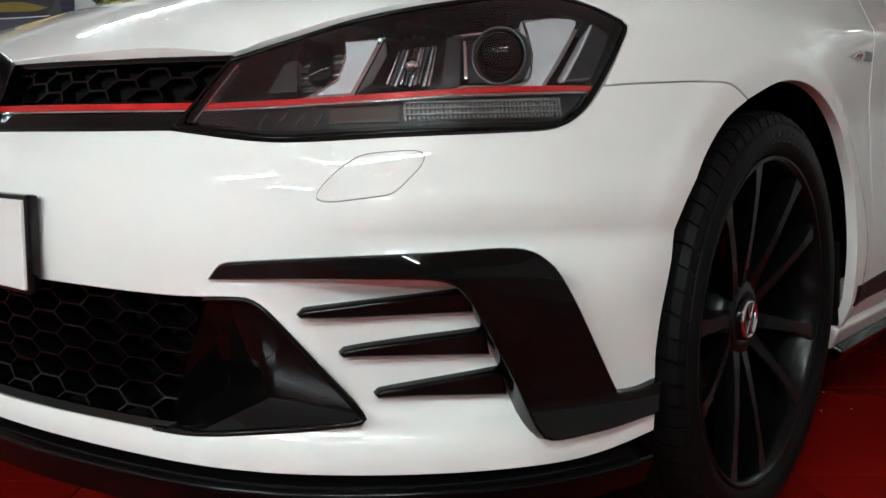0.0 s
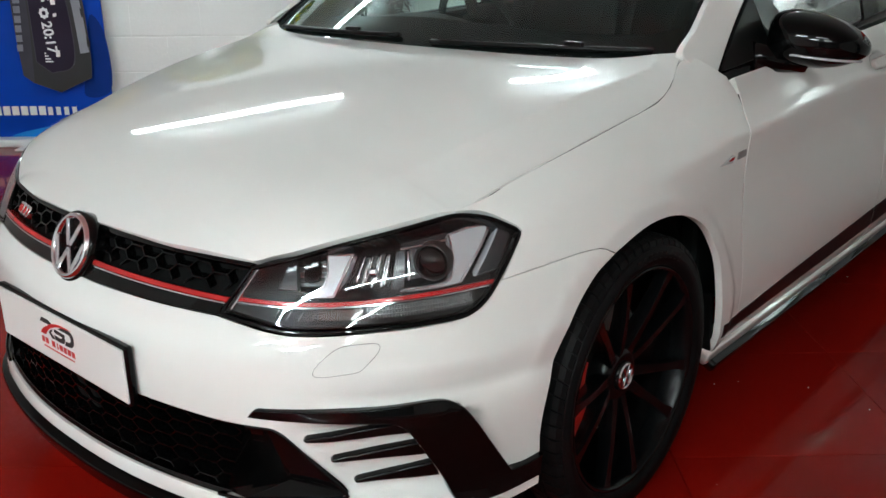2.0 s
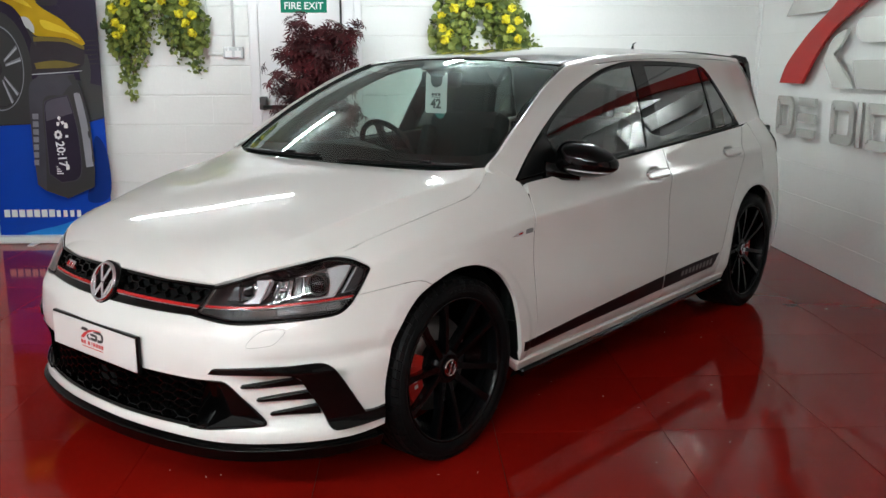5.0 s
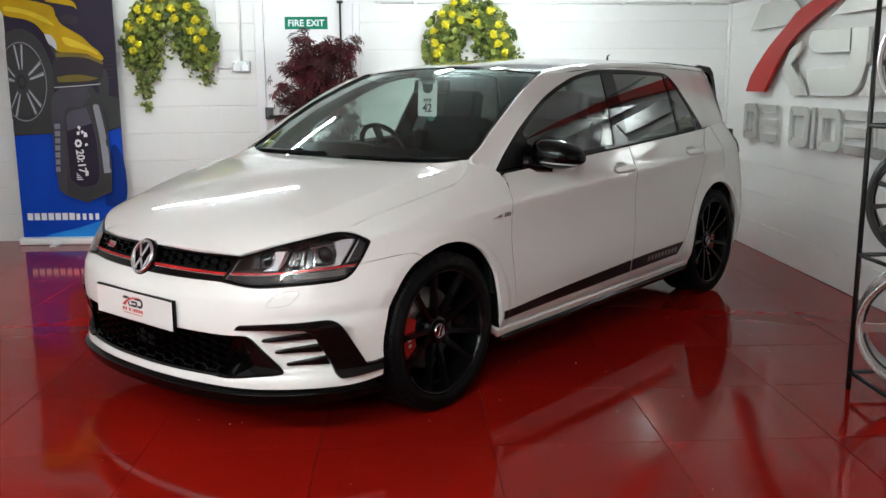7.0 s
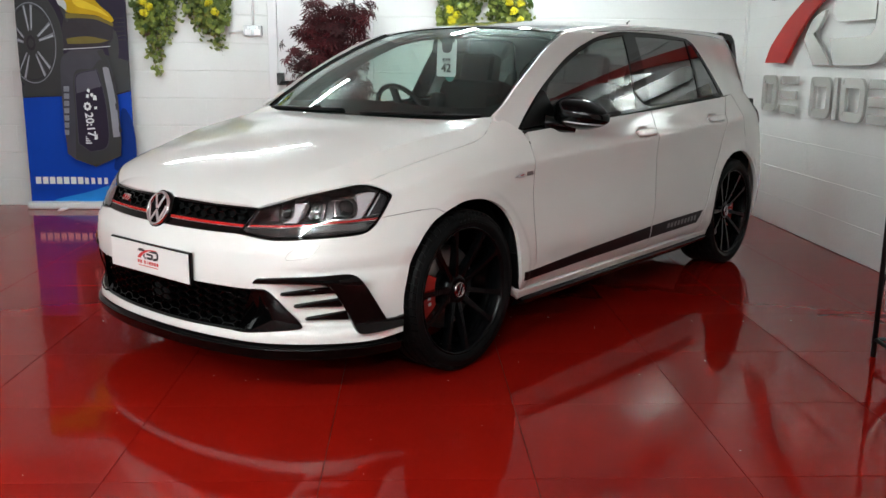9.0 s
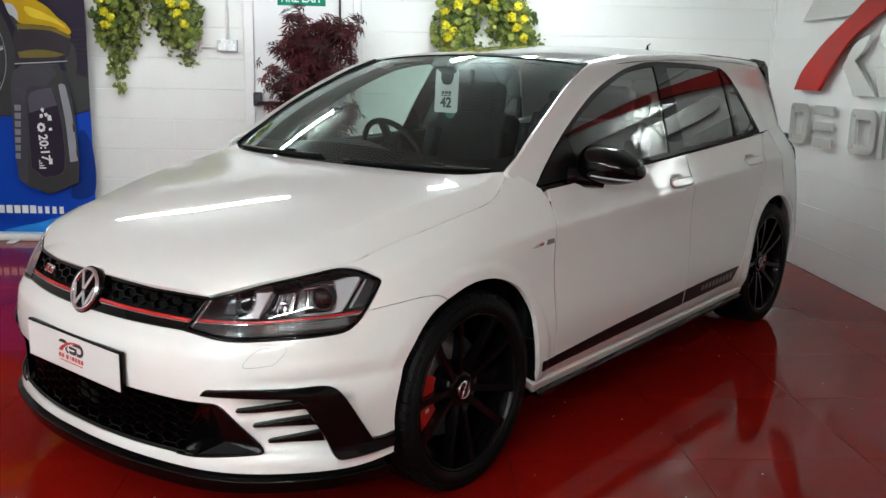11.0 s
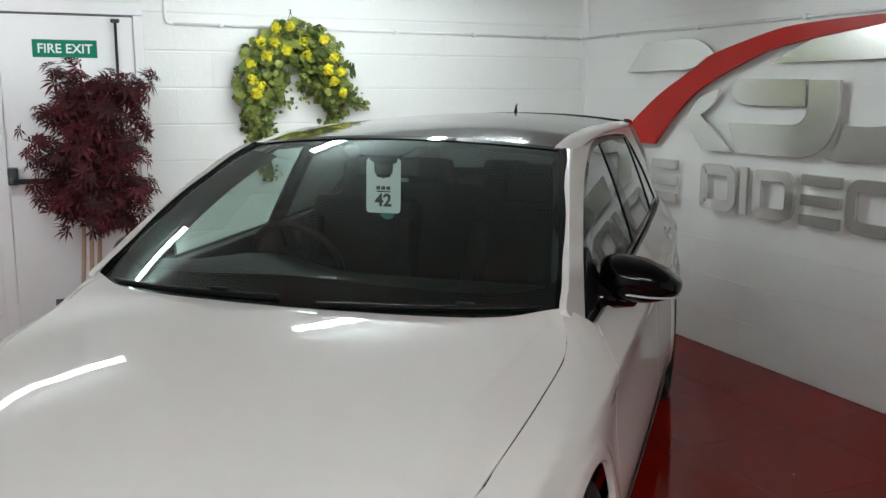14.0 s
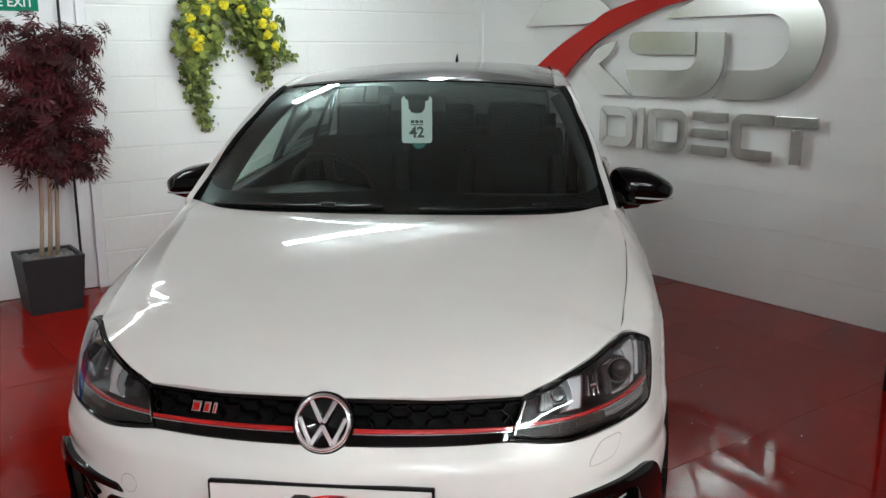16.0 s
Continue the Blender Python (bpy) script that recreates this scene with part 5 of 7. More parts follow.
    rim_of([(0.935, 0.742, 1), (0.985, 0.750), (1.034, 0.751, 1), (0.948, 0.661), (0.935, 0.6575, 1), (0.797, 0.651, 1), (0.826, 0.660, 1), (0.905, 0.664), (0.925, 0.673), (0.934, 0.700, 1)], pod)
    plate("guide_line", [(1.026, 0.750, 1), (1.034, 0.751, 1), (0.949, 0.662, 1), (0.941, 0.661, 1)], M_CHROME, pod, -0.030, 0.004, 0.0006)
    plate("pod_trim", [(0.826, 0.722, 1), (0.945, 0.734, 1), (0.945, 0.7305, 1), (0.826, 0.719, 1)], M_CHROME, pod, -0.040, 0.01, 0.0006)
    # chrome sliver put in as a highlight beside the projector
    plate("pod_glint", [(0.838, 0.717, 1), (0.846, 0.718, 1), (0.842, 0.668, 1), (0.833, 0.667, 1)], M_CHROME, pod, -0.044, 0.01, 0.003)
    c = belt(0.890, 0.697, -0.040)[0]
    nrm = normals_on(belt, np.array([0.89]), np.array([0.697]), 0.0)[0]
    aim = Vector((0.35 * nrm[0], nrm[1] - 0.3, 0.0)).normalized()
    turn = Matrix.Translation(c) @ aim.to_track_quat("X", "Z").to_matrix().to_4x4()
    r = 0.031
    for nm, prof, mt in (("projector_ring", [(-0.02, r * 1.12), (0.004, r * 1.12), (0.006, r * 1.06), (0.003, r * 1.0), (-0.02, r * 0.98)], M_GUN), ("projector_lens", [(-0.004, r), (0.010, r * 0.86), (0.018, r * 0.55), (0.021, r * 0.25), (0.022, 0.0)], M_GLOSS)):
        bm = smooth_bm(lathe(prof, 36))
        bmesh.ops.transform(bm, matrix=turn, verts=bm.verts)
        if side:
            bmesh.ops.transform(bm, matrix=Matrix.Diagonal((-1, 1, 1, 1)), verts=bm.verts)
            bmesh.ops.reverse_faces(bm, faces=bm.faces)
        part(nm, bm, mt, pod)
    # faceted reflector between the pods
    for k in range(10):
        t0, b0 = 0.747 + 0.0060 * k, 0.719 + 0.0068 * k
        part("reflector_facet", sheet(belt, np.array([(b0, 0.648 + 0.0002 * k), (b0 + 0.0058, 0.648), (t0 + 0.0050, 0.7045 + 0.0007 * k), (t0, 0.704 + 0.0007 * k)]), out=-0.054 - 0.008 * math.cos(k * 1.9), depth=0.01, step=0.05, edge=0.0022, mirror=side), (M_CHROME, M_GUN, M_REFLECTOR)[k % 3], lamp)
    bulb = belt(0.765, 0.683, -0.046)[0] * ((-1 if side else 1), 1, 1)
    bm = bmesh.new()
    bmesh.ops.create_uvsphere(bm, u_segments=16, v_segments=10, radius=0.009, matrix=Matrix.Translation(bulb))
    part("bulb", smooth_bm(bm), M_CHROME, lamp)
    mark_loop = [(1.040, 0.744, 1), (1.060, 0.743), (1.068, 0.733), (1.022, 0.673, 1), (0.974, 0.668, 1)]
    marker = plate("side_marker", mark_loop, M_GUIDE, lamp, -0.026, 0.02)
    part("marker_face", sheet(belt, shrink(path2d(mark_loop, step=0.010), 0.0018), out=-0.0245, depth=0.004, step=0.014, edge=0.0008, mirror=side), M_SHADE, marker)
    part("inner_edge", sheet(belt, path2d([(0.462, 0.617, 1), (0.482, 0.652), (0.506, 0.692, 1), (0.512, 0.690, 1), (0.489, 0.652), (0.469, 0.617, 1)], step=0.012), out=-0.008, depth=0.01, step=0.02, edge=0.001, mirror=side), M_CHROME, lamp)


# ---- wheels ----
def tyre_profile(w=0.117, r=0.3235):
    p = [(-0.105, 0.2555), (-w, 0.268), (-w - 0.002, 0.285), (-w + 0.006, 0.305), (-w + 0.018, r - 0.006)]
    for g in (-0.066, -0.022, 0.022, 0.066):
        p += [(g - 0.008, r - 0.0005), (g - 0.005, r), (g - 0.004, r - 0.007), (g + 0.004, r - 0.007), (g + 0.005, r)]
    return p + [(w - 0.018, r - 0.006), (w - 0.006, r - 0.0185), (w - 0.002, 0.302), (w + 0.001, 0.300), (w + 0.002, 0.285), (w + 0.0035, 0.2835), (w, 0.270), (w - 0.004, 0.2620), (w - 0.010, 0.2572), (0.100, 0.2555)]


def bars_between(points, width, thick):
    """A tapered spoke through points (x, radius) at one angle; width and thick at each."""
    bm, rings = bmesh.new(), []
    for (x, y, z), w, t in zip(points, width, thick):
        rings.append([bm.verts.new(c) for c in ((x, y - w, z), (x - 0.3 * t, y - w * 1.05, z), (x - t, y - w * 0.7, z), (x - t, y + w * 0.7, z), (x - 0.3 * t, y + w * 1.05, z), (x, y + w, z))])
    for a, b in zip(rings, rings[1:]):
        for j in range(6):
            bm.faces.new((a[j], a[(j + 1) % 6], b[(j + 1) % 6], b[j]))
    bm.faces.new(rings[0])
    bm.faces.new(rings[-1][::-1])
    bmesh.ops.recalc_face_normals(bm, faces=bm.faces)
    return bm


def wheel_meshes():
    made = {}

    def keep(name, bm, mt, label=""):
        me = bpy.data.meshes.new(name)
        bm.to_mesh(me)
        bm.free()
        made[name] = (me, mt, label)
    grow = Matrix.Diagonal((1, 1.052, 1.052, 1))
    rim_bm = smooth_bm(lathe([(0.100, 0.243), (0.108, 0.2455), (0.112, 0.241), (0.108, 0.236), (0.096, 0.232), (0.060, 0.226), (-0.08, 0.222), (-0.098, 0.236), (-0.105, 0.2455), (-0.105, 0.240), (-0.08, 0.215), (0.06, 0.218)], 72))
    bmesh.ops.transform(rim_bm, matrix=grow, verts=rim_bm.verts)
    keep("wheel", rim_bm, M_RIM, "black alloy wheel with five double spokes")
    tyre = lathe(tyre_profile(), 120)
    for v in tyre.verts:
        r = math.hypot(v.co.y, v.co.z)
        if r > 0.312 and abs(v.co.x) > 0.030 and round(math.atan2(v.co.z, v.co.y) / (2 * math.pi) * 120) % 3 == 0:
            v.co.y, v.co.z = v.co.y * (1 - 0.005 / r), v.co.z * (1 - 0.005 / r)
    keep("tyre", smooth_bm(tyre), M_RUBBER, "black rubber tyre")
    tread = bmesh.new()
    rows = ((((0.071, 0.3232), (0.098, 0.3218), (0.109, 0.3150), (0.1145, 0.3050)), 66, 0.035), (((0.029, 0.3236), (0.045, 0.3238), (0.061, 0.3234)), 66, 0.05))
    for prof, count, skew in rows:
        for sx in (1, -1):
            for k in range(count):
                top, low = [], []
                for e in (0.07, 0.93):
                    for i, (x, r) in enumerate(prof):
                        a = (k + e) * 2 * math.pi / count + skew * sx * i / (len(prof) - 1)
                        for rr, bag in ((r + 0.0012, top), (r - 0.007, low)):
                            bag.append(tread.verts.new((sx * x, rr * math.cos(a), rr * math.sin(a))))
                n = len(prof)
                ring_ = list(range(n)) + list(range(2 * n - 1, n - 1, -1))
                made_f = [(top[i], top[i + 1], top[n + i + 1], top[n + i]) for i in range(n - 1)]
                made_f += [(top[a_], low[a_], low[b_], top[b_]) for a_, b_ in zip(ring_, ring_[1:] + ring_[:1])]
                for f in made_f:
                    tread.faces.new(f)
    bmesh.ops.recalc_face_normals(tread, faces=tread.faces)
    keep("tread", tread, M_RUBBER, "tread blocks of the tyre")
    spoke = bars_between([(0.066, 0.010, 0.030), (0.078, 0.022, 0.075), (0.092, 0.038, 0.140), (0.101, 0.052, 0.195), (0.106, 0.060, 0.234)], [0.014, 0.0110, 0.0095, 0.0100, 0.016], [0.045, 0.040, 0.034, 0.030, 0.030])
    bmesh.ops.bevel(spoke, geom=[e for e in spoke.edges if e.calc_face_angle(0) > 0.5], offset=0.0015, segments=2, affect="EDGES")
    bmesh.ops.transform(spoke, matrix=grow, verts=spoke.verts)
    keep("spoke", spoke, M_RIM)
    keep("hub", smooth_bm(lathe([(0.02, 0.075), (0.055, 0.070), (0.070, 0.060), (0.074, 0.045), (0.072, 0.034)], 40)), M_RIM)
    keep("hub_cap", smooth_bm(lathe([(0.070, 0.034), (0.078, 0.033), (0.080, 0.029), (0.079, 0.0)], 40)), M_GLOSS)
    keep("cap_ring", smooth_bm(lathe([(0.0795, 0.0305), (0.0825, 0.029), (0.0825, 0.027), (0.0795, 0.0255)], 40)), M_CHROME)
    capbars = bmesh.new()
    for y0, z0, y1, z1 in ((-0.012, 0.023, -0.001, 0.001), (0.012, 0.023, 0.001, 0.001), (-0.023, 0.006, -0.011, -0.023), (0.023, 0.006, 0.011, -0.023), (-0.011, -0.023, 0, -0.003), (0.011, -0.023, 0, -0.003)):
        a, b = Vector((0.080, y0, z0)), Vector((0.080, y1, z1))
        add_box(capbars, (0.004, 0.0045, (b - a).length + 0.003), Matrix.Translation((a + b) / 2) @ (b - a).to_track_quat("Z", "X").to_matrix().to_4x4(), 0.001, 1)
    keep("cap_mark", capbars, M_CHROME)
    keep("wheel_bolt", smooth_bm(lathe([(0.055, 0.011), (0.068, 0.010), (0.070, 0.007), (0.066, 0.0)], 6)), M_RIM)
    keep("brake_disc", smooth_bm(lathe([(0.005, 0.075), (0.005, 0.168), (-0.018, 0.168), (-0.018, 0.075)], 64)), M_DISC)
    keep("disc_bell", smooth_bm(lathe([(0.005, 0.085), (0.020, 0.080), (0.030, 0.070), (0.030, 0.0)], 40)), M_DARK)
    return made


WM = wheel_meshes()


def car_wheel(name, at, turned, caliper_angle, toe=0.0):
    wm = pose(*at, 0, 0, 180 if turned else 0) @ pose(0, 0, 0, 0, 0, toe)
    me, mt, label = WM["wheel"]
    base = part(name, me, mt, car, label)
    base.matrix_local = wm

    def sub(key, m=None):
        me, mt, label = WM[key]
        ob = part(key, me, mt, base, label)
        if m:
            ob.matrix_local = m
        return ob
    tagged(sub("tread"), kind="stuff")
    for key in ("tyre", "hub", "hub_cap", "cap_ring", "cap_mark", "brake_disc", "disc_bell"):
        sub(key)
    for k in range(5):
        a = 45 + 72 * k - 90
        for s in (1, -1):
            ob = sub("spoke", pose(0, 0, 0, a, 0, 0) @ Matrix.Diagonal((1, s, 1, 1)))
        sub("wheel_bolt", pose(0, 0, 0, a + 36, 0, 0) @ pose(0, 0, 0.052))
    # caliper straddling the disc
    cal = bmesh.new()
    for i in range(9):
        a = radians(caliper_angle - 30 + 7.5 * i)
        add_box(cal, (0.070, 0.026, 0.078 - 0.014 * abs(i - 4) / 4), Matrix.Translation((0.012, 0.150 * math.cos(a), 0.150 * math.sin(a))) @ pose(0, 0, 0, math.degrees(a) - 90, 0, 0), 0.005)
    c = part("brake_caliper", cal, M_CALIPER, base, "red brake caliper")
    for i in range(3):
        a = radians(caliper_angle - 9 + 9 * i)
        bm = add_box(bmesh.new(), (0.002, 0.012, 0.016), Matrix.Translation((0.0482, 0.150 * math.cos(a), 0.150 * math.sin(a))) @ pose(0, 0, 0, math.degrees(a) - 90, 0, 0))
        part("caliper_bar", bm, M_WHITE, c)
    return base


for x, turned in ((0.754, False), (-0.754, True)):
    car_wheel("front_wheel", (x, 0.886, 0.3235), turned, 355 if turned else 185, 0)
    car_wheel("rear_wheel", (x, 3.511, 0.3235), turned, 185 if turned else 355)
# tyre side lettering as plain raised bars
for k in range(9):
    a = radians(62 + 4.6 * k)
    bm = add_box(bmesh.new(), (0.0016, 0.013, 0.016), Matrix.Translation((0.754 + 0.1185, 0.886 + 0.284 * math.cos(a), 0.3235 + 0.284 * math.sin(a))) @ pose(0, 0, 0, math.degrees(a) - 90, 0, 0))
    part("tyre_bar", bm, M_BLACK, car)
# wheel-arch liners
for s in (1, -1):
    for y in (0.88, 3.511):
        prof = [(0.50, 0.0), (0.50, 0.385), (0.875, 0.385)]
        bm = bmesh.new()
        ang = np.radians(np.linspace(-28, 208, 32))
        rows = [[bm.verts.new((s * x, y + r * math.cos(a), WZ + r * math.sin(a))) for x, r in ((0.48, 0.02), (0.48, 0.40), (0.74, 0.40), (0.79, 0.388))] for a in ang]
        for r0, r1 in zip(rows, rows[1:]):
            for j in range(3):
                bm.faces.new((r0[j], r0[j + 1], r1[j + 1], r1[j]))
        part("arch_liner", smooth_bm(bm), M_DARK, car)
    part("mud_flap", box((0.13, 0.012, 0.16), (s * 0.800, 1.245, 0.34), 0.004, (8, 0, 0)), M_BLACK, car)

# ---- inside the car ----
part("cabin_floor", box((1.46, 2.5, 0.04), (0, 2.45, 0.30), 0.01), M_DARK, car)
part("firewall", box((1.44, 0.04, 0.55), (0, 1.32, 0.57), 0.01), M_DARK, car)
part("engine_cover", box((1.1, 1.0, 0.03), (0, 0.78, 0.66), 0.01, (6, 0, 0)), M_DARK, car)
for s in (1, -1):
    part("door_lining", box((0.05, 2.1, 0.62), (s * 0.757, 2.35, 0.672), 0.015, (2.7, 0, 0)), M_DASH, car)
    part("rear_lining", box((0.06, 0.7, 0.55), (s * 0.70, 3.75, 0.72), 0.015), M_DASH, car)
dash_a = np.array([(x, 1.22 + 0.10 * (abs(x) / 0.7) ** 2, 0.965) for x in np.linspace(-0.70, 0.70, 20)])
dash_b = np.array([(x, 1.66, 0.945 + 0.055 * math.exp(-((x + 0.37) / 0.19) ** 2)) for x in np.linspace(-0.74, 0.74, 20)])
dash_c = np.array([(x, 1.74, 0.62) for x in np.linspace(-0.74, 0.74, 20)])
dash = part("dashboard", loft(dash_a, dash_b, (0, 0, 0.03), 8), M_DASH, car, "dark dashboard")
part("dashboard_face", loft(dash_b, dash_c, (0, 0.03, 0), 6), M_DASH, dash)
part("light_sensor", box((0.05, 0.03, 0.01), (0.02, 1.30, 1.005), 0.003), M_GUIDE, dash)
wheel_m = pose(-0.37, 1.86, 0.935, -62, 0, 0)
steer = part("steering_wheel", tube([wheel_m @ Vector((0.168 * math.cos(a), 0.168 * math.sin(a), 0)) for a in np.arange(40) * 2 * math.pi / 40], 0.014, 10, True), M_SEAT, car, "black steering wheel")
bm = bmesh.new()
for a in (0, 180, 270):
    add_box(bm, (0.15, 0.045, 0.02), wheel_m @ pose(0, 0, 0, 0, 0, a) @ pose(0.10, 0, 0), 0.006)
add_box(bm, (0.12, 0.11, 0.04), wheel_m @ pose(0, 0, 0), 0.015)
part("wheel_boss", bm, M_SEAT, steer)


def seat(x, y, rear=False):
    s = part("seat", box((0.50, 0.50, 0.16), (x, y - 0.02, 0.52), 0.05, (6, 0, 0), 3), M_SEAT, car, "dark fabric bucket seat")
    part("seat_back", box((0.48, 0.14, 0.58), (x, y + 0.30, 0.82), 0.05, (-16, 0, 0), 3), M_SEAT, s)
    for e in (-1, 1):
        part("side_bolster", box((0.075, 0.13, 0.46), (x + e * 0.215, y + 0.235, 0.80), 0.03, (-16, 0, e * 12), 3), M_SEAT, s)
    part("head_rest", box((0.25, 0.11, 0.21), (x, y + 0.405, 1.155), 0.045, (-12, 0, 0), 3), M_SEAT, s)


for sx in (-0.37, 0.37):
    seat(sx, 2.15)
bench = part("rear_bench", box((1.30, 0.5, 0.18), (0, 3.05, 0.50), 0.05), M_SEAT, car, "dark fabric rear bench")
part("bench_back", box((1.28, 0.14, 0.56), (0, 3.40, 0.80), 0.05, (-18, 0, 0)), M_SEAT, bench)
for sx in (-0.42, 0, 0.42):
    part("head_rest", box((0.25, 0.09, 0.15), (sx, 3.49, 1.13), 0.04, (-12, 0, 0)), M_SEAT, bench)
part("parcel_shelf", box((1.2, 0.5, 0.03), (0, 3.78, 1.03), 0.01), M_SEAT, car)
part("tailgate_trim", box((1.22, 0.03, 0.13), (0, 4.02, 1.05), 0.01), M_SEAT, car)
part("headlining", sheet(roof, path2d(sym([(0, 2.0, 1), (0.52, 2.02, 1), (0.52, 3.75, 1), (0, 3.78, 1)]), step=0.08), out=-0.035, depth=0.01, step=0.1), M_DASH, car)
mirror_in = part("inside_mirror", box((0.23, 0.035, 0.07), (0, 1.83, 1.292), 0.015, (-10, 0, 0), 3), M_BLACK, car, "black inside mirror")
part("mirror_stalk", tube([(0, 1.80, 1.345), (0, 1.815, 1.31)], 0.018, 10), M_BLACK, mirror_in)
part("sensor_cover", box((0.10, 0.09, 0.03), (0, 1.835, 1.335), 0.01, (24, 0, 0)), M_SEAT, mirror_in)

# hanging price card
CARD = pose(0.0, 1.795, 1.232, -3, 0, 3)
card = thing("hanging_card", "white card numbered 42 hung on the inside mirror", "card", CARD)
cl = [(-0.062, -0.085), (-0.054, -0.094), (0.054, -0.094), (0.062, -0.085), (0.062, 0.085), (0.054, 0.093), (0.036, 0.093), (0.033, 0.046), (0.022, 0.030), (0.0, 0.024), (-0.022, 0.030), (-0.033, 0.046), (-0.036, 0.093), (-0.054, 0.093), (-0.062, 0.085)]
part("card_sheet", slab(cl, 0.0015), M_CARD, card)
letters("42", 0.060, M_INK, card, pose(0.0, -0.0022, -0.052), "number", bold=0.0018)
for k in range(3):
    part("card_bar", box((0.014, 0.001, 0.012), (-0.018 + 0.018 * k, -0.0022, -0.008)), M_INK, card)
part("card_line", box((0.05, 0.001, 0.004), (0, -0.0022, -0.020)), M_INK, card)
tag = thing("teal_tag", "small teal air freshener tag hung behind the card", "tag", pose(0.005, 1.815, 1.142))
part("tag_sheet", lathe([(-0.001, 0), (-0.001, 0.03), (0.001, 0.03), (0.001, 0)], 20), M_TEAL, tag).matrix_local = pose(0, 0, 0, 0, 0, 90)
part("tag_cord", tube([(0.006 * math.sin(k), 0, 0.028 + 0.02 * k) for k in range(6)], 0.0012, 5), M_CARD, tag)

# ---- fire door ----
door = structure("door_1", box((0.735, 0.045, 1.985), (-3.53, 0.030, 0.998), 0.002), M_DOOR, "closed white painted fire exit door", "door")
fr = bmesh.new()
for sx in (DX0 + 0.036, DX1 - 0.028):
    add_box(fr, (0.070 if sx < -3.5 else 0.054, 0.11, 2.0), pose(sx, 0.0445, 1.0), 0.003)
add_box(fr, (DX1 - DX0, 0.11, 0.066), pose((DX0 + DX1) / 2, 0.0445, 2.034), 0.003)
part("door_frame", fr, M_DOOR, door)
for z in (0.25, 1.0, 1.85):
    part("hinge", box((0.022, 0.016, 0.09), (-3.897, 0.004, z), 0.003), M_DOOR, door)
bar = part("panic_bar", tube([(-3.87, -0.075, 1.035), (-3.30, -0.075, 1.035)], 0.016, 12), M_BAR, door, "black panic bar")
for x in (-3.872, -3.285):
    part("bar_bracket", box((0.055, 0.085, 0.10 if x < -3.5 else 0.15), (x, -0.038, 1.065 if x < -3.5 else 1.035), 0.008), M_BAR, bar)
rod = part("bolt_rod", tube([(-3.262, -0.018, 0.03), (-3.262, -0.018, 1.96)], 0.0085, 10), M_BAR, door, "black vertical bolt rod")
part("bolt_keep", box((0.05, 0.035, 0.022), (-3.262, -0.012, 1.965), 0.004), M_BAR, rod)
sign = thing("exit_sign", "green fire exit sign with white writing on the door", "sign", ROOM @ pose(-3.545, 0.0065, 1.799))
part("sign_plate", box((0.352, 0.003, 0.102), (0, -0.0015, 0), 0.001), M_GREEN, sign)
letters("FIRE EXIT", 0.074, M_WHITE, sign, pose(0.0, -0.004, -0.002), "sign_lettering", bold=0.0012).scale = (0.98, 1, 1)

# ---- socket and conduits ----
sock = thing("wall_socket", "grey metal double wall socket", "socket", ROOM @ pose(-4.09, 0, 1.449))
part("socket_box", box((0.150, 0.040, 0.086), (0, -0.020, 0), 0.006), M_SOCKET, sock)
for sx in (-0.036, 0.036):
    part("socket_face", box((0.05, 0.004, 0.05), (sx, -0.041, -0.010), 0.002), M_FITTING, sock)
    part("rocker", box((0.016, 0.006, 0.022), (sx, -0.042, 0.026), 0.002), M_WHITE, sock)


def conduit(pts, r=0.010, clips=0):
    ob = thing("conduit", "white painted cable conduit clipped to the wall", "conduit", ROOM, "conduits")
    part("pipe", tube(pts, r, 10), M_CONDUIT, ob)
    for i in range(clips):
        a = Vector(pts[0]).lerp(Vector(pts[-1]), (i + 0.5) / clips)
        part("clip", box((0.03, 0.03, 0.03), tuple(a), 0.006), M_CONDUIT, ob)


conduit([(-4.09, -0.012, 1.49), (-4.09, -0.012, 2.02), (-4.075, -0.012, 2.06), (-3.99, -0.012, 2.20), (-3.96, -0.012, 2.25)])
conduit([(-4.165, -0.012, 1.44), (-4.29, -0.012, 1.44)])
conduit([(-4.29, -0.012, 1.40), (-4.29, -0.012, 2.25)])
conduit([(-4.6, -0.012, 2.215), (-3.02, -0.012, 2.232), (-2.985, -0.012, 2.225), (-2.975, -0.012, 2.19), (-2.975, -0.012, 1.995), (-2.965, -0.012, 1.965), (-2.93, -0.012, 1.960)])
conduit([(-2.93, -0.012, 1.960), (-0.03, -0.012, 1.942)], clips=5)
conduit([(-0.014, -0.03, 1.945), (-0.014, -6.0, 1.935)], clips=7)

# ---- metal sign on the right wall ----
SIGN = ROOM @ pose(-0.012, -0.60, 1.225, 0, 0, -90)
wall_sign = thing("wall_sign", "large brushed metal sign with a red arc standing off the wall", "sign", SIGN)
for k, (lp, is_red) in enumerate(sign_shapes()):
    part("arc" if is_red else "sign_piece", slab(lp, 0.022, pose(0, -0.032 if is_red else -0.022, 0)), M_SWOOSH if is_red else M_SILVER, wall_sign, "red arc" if is_red else "")


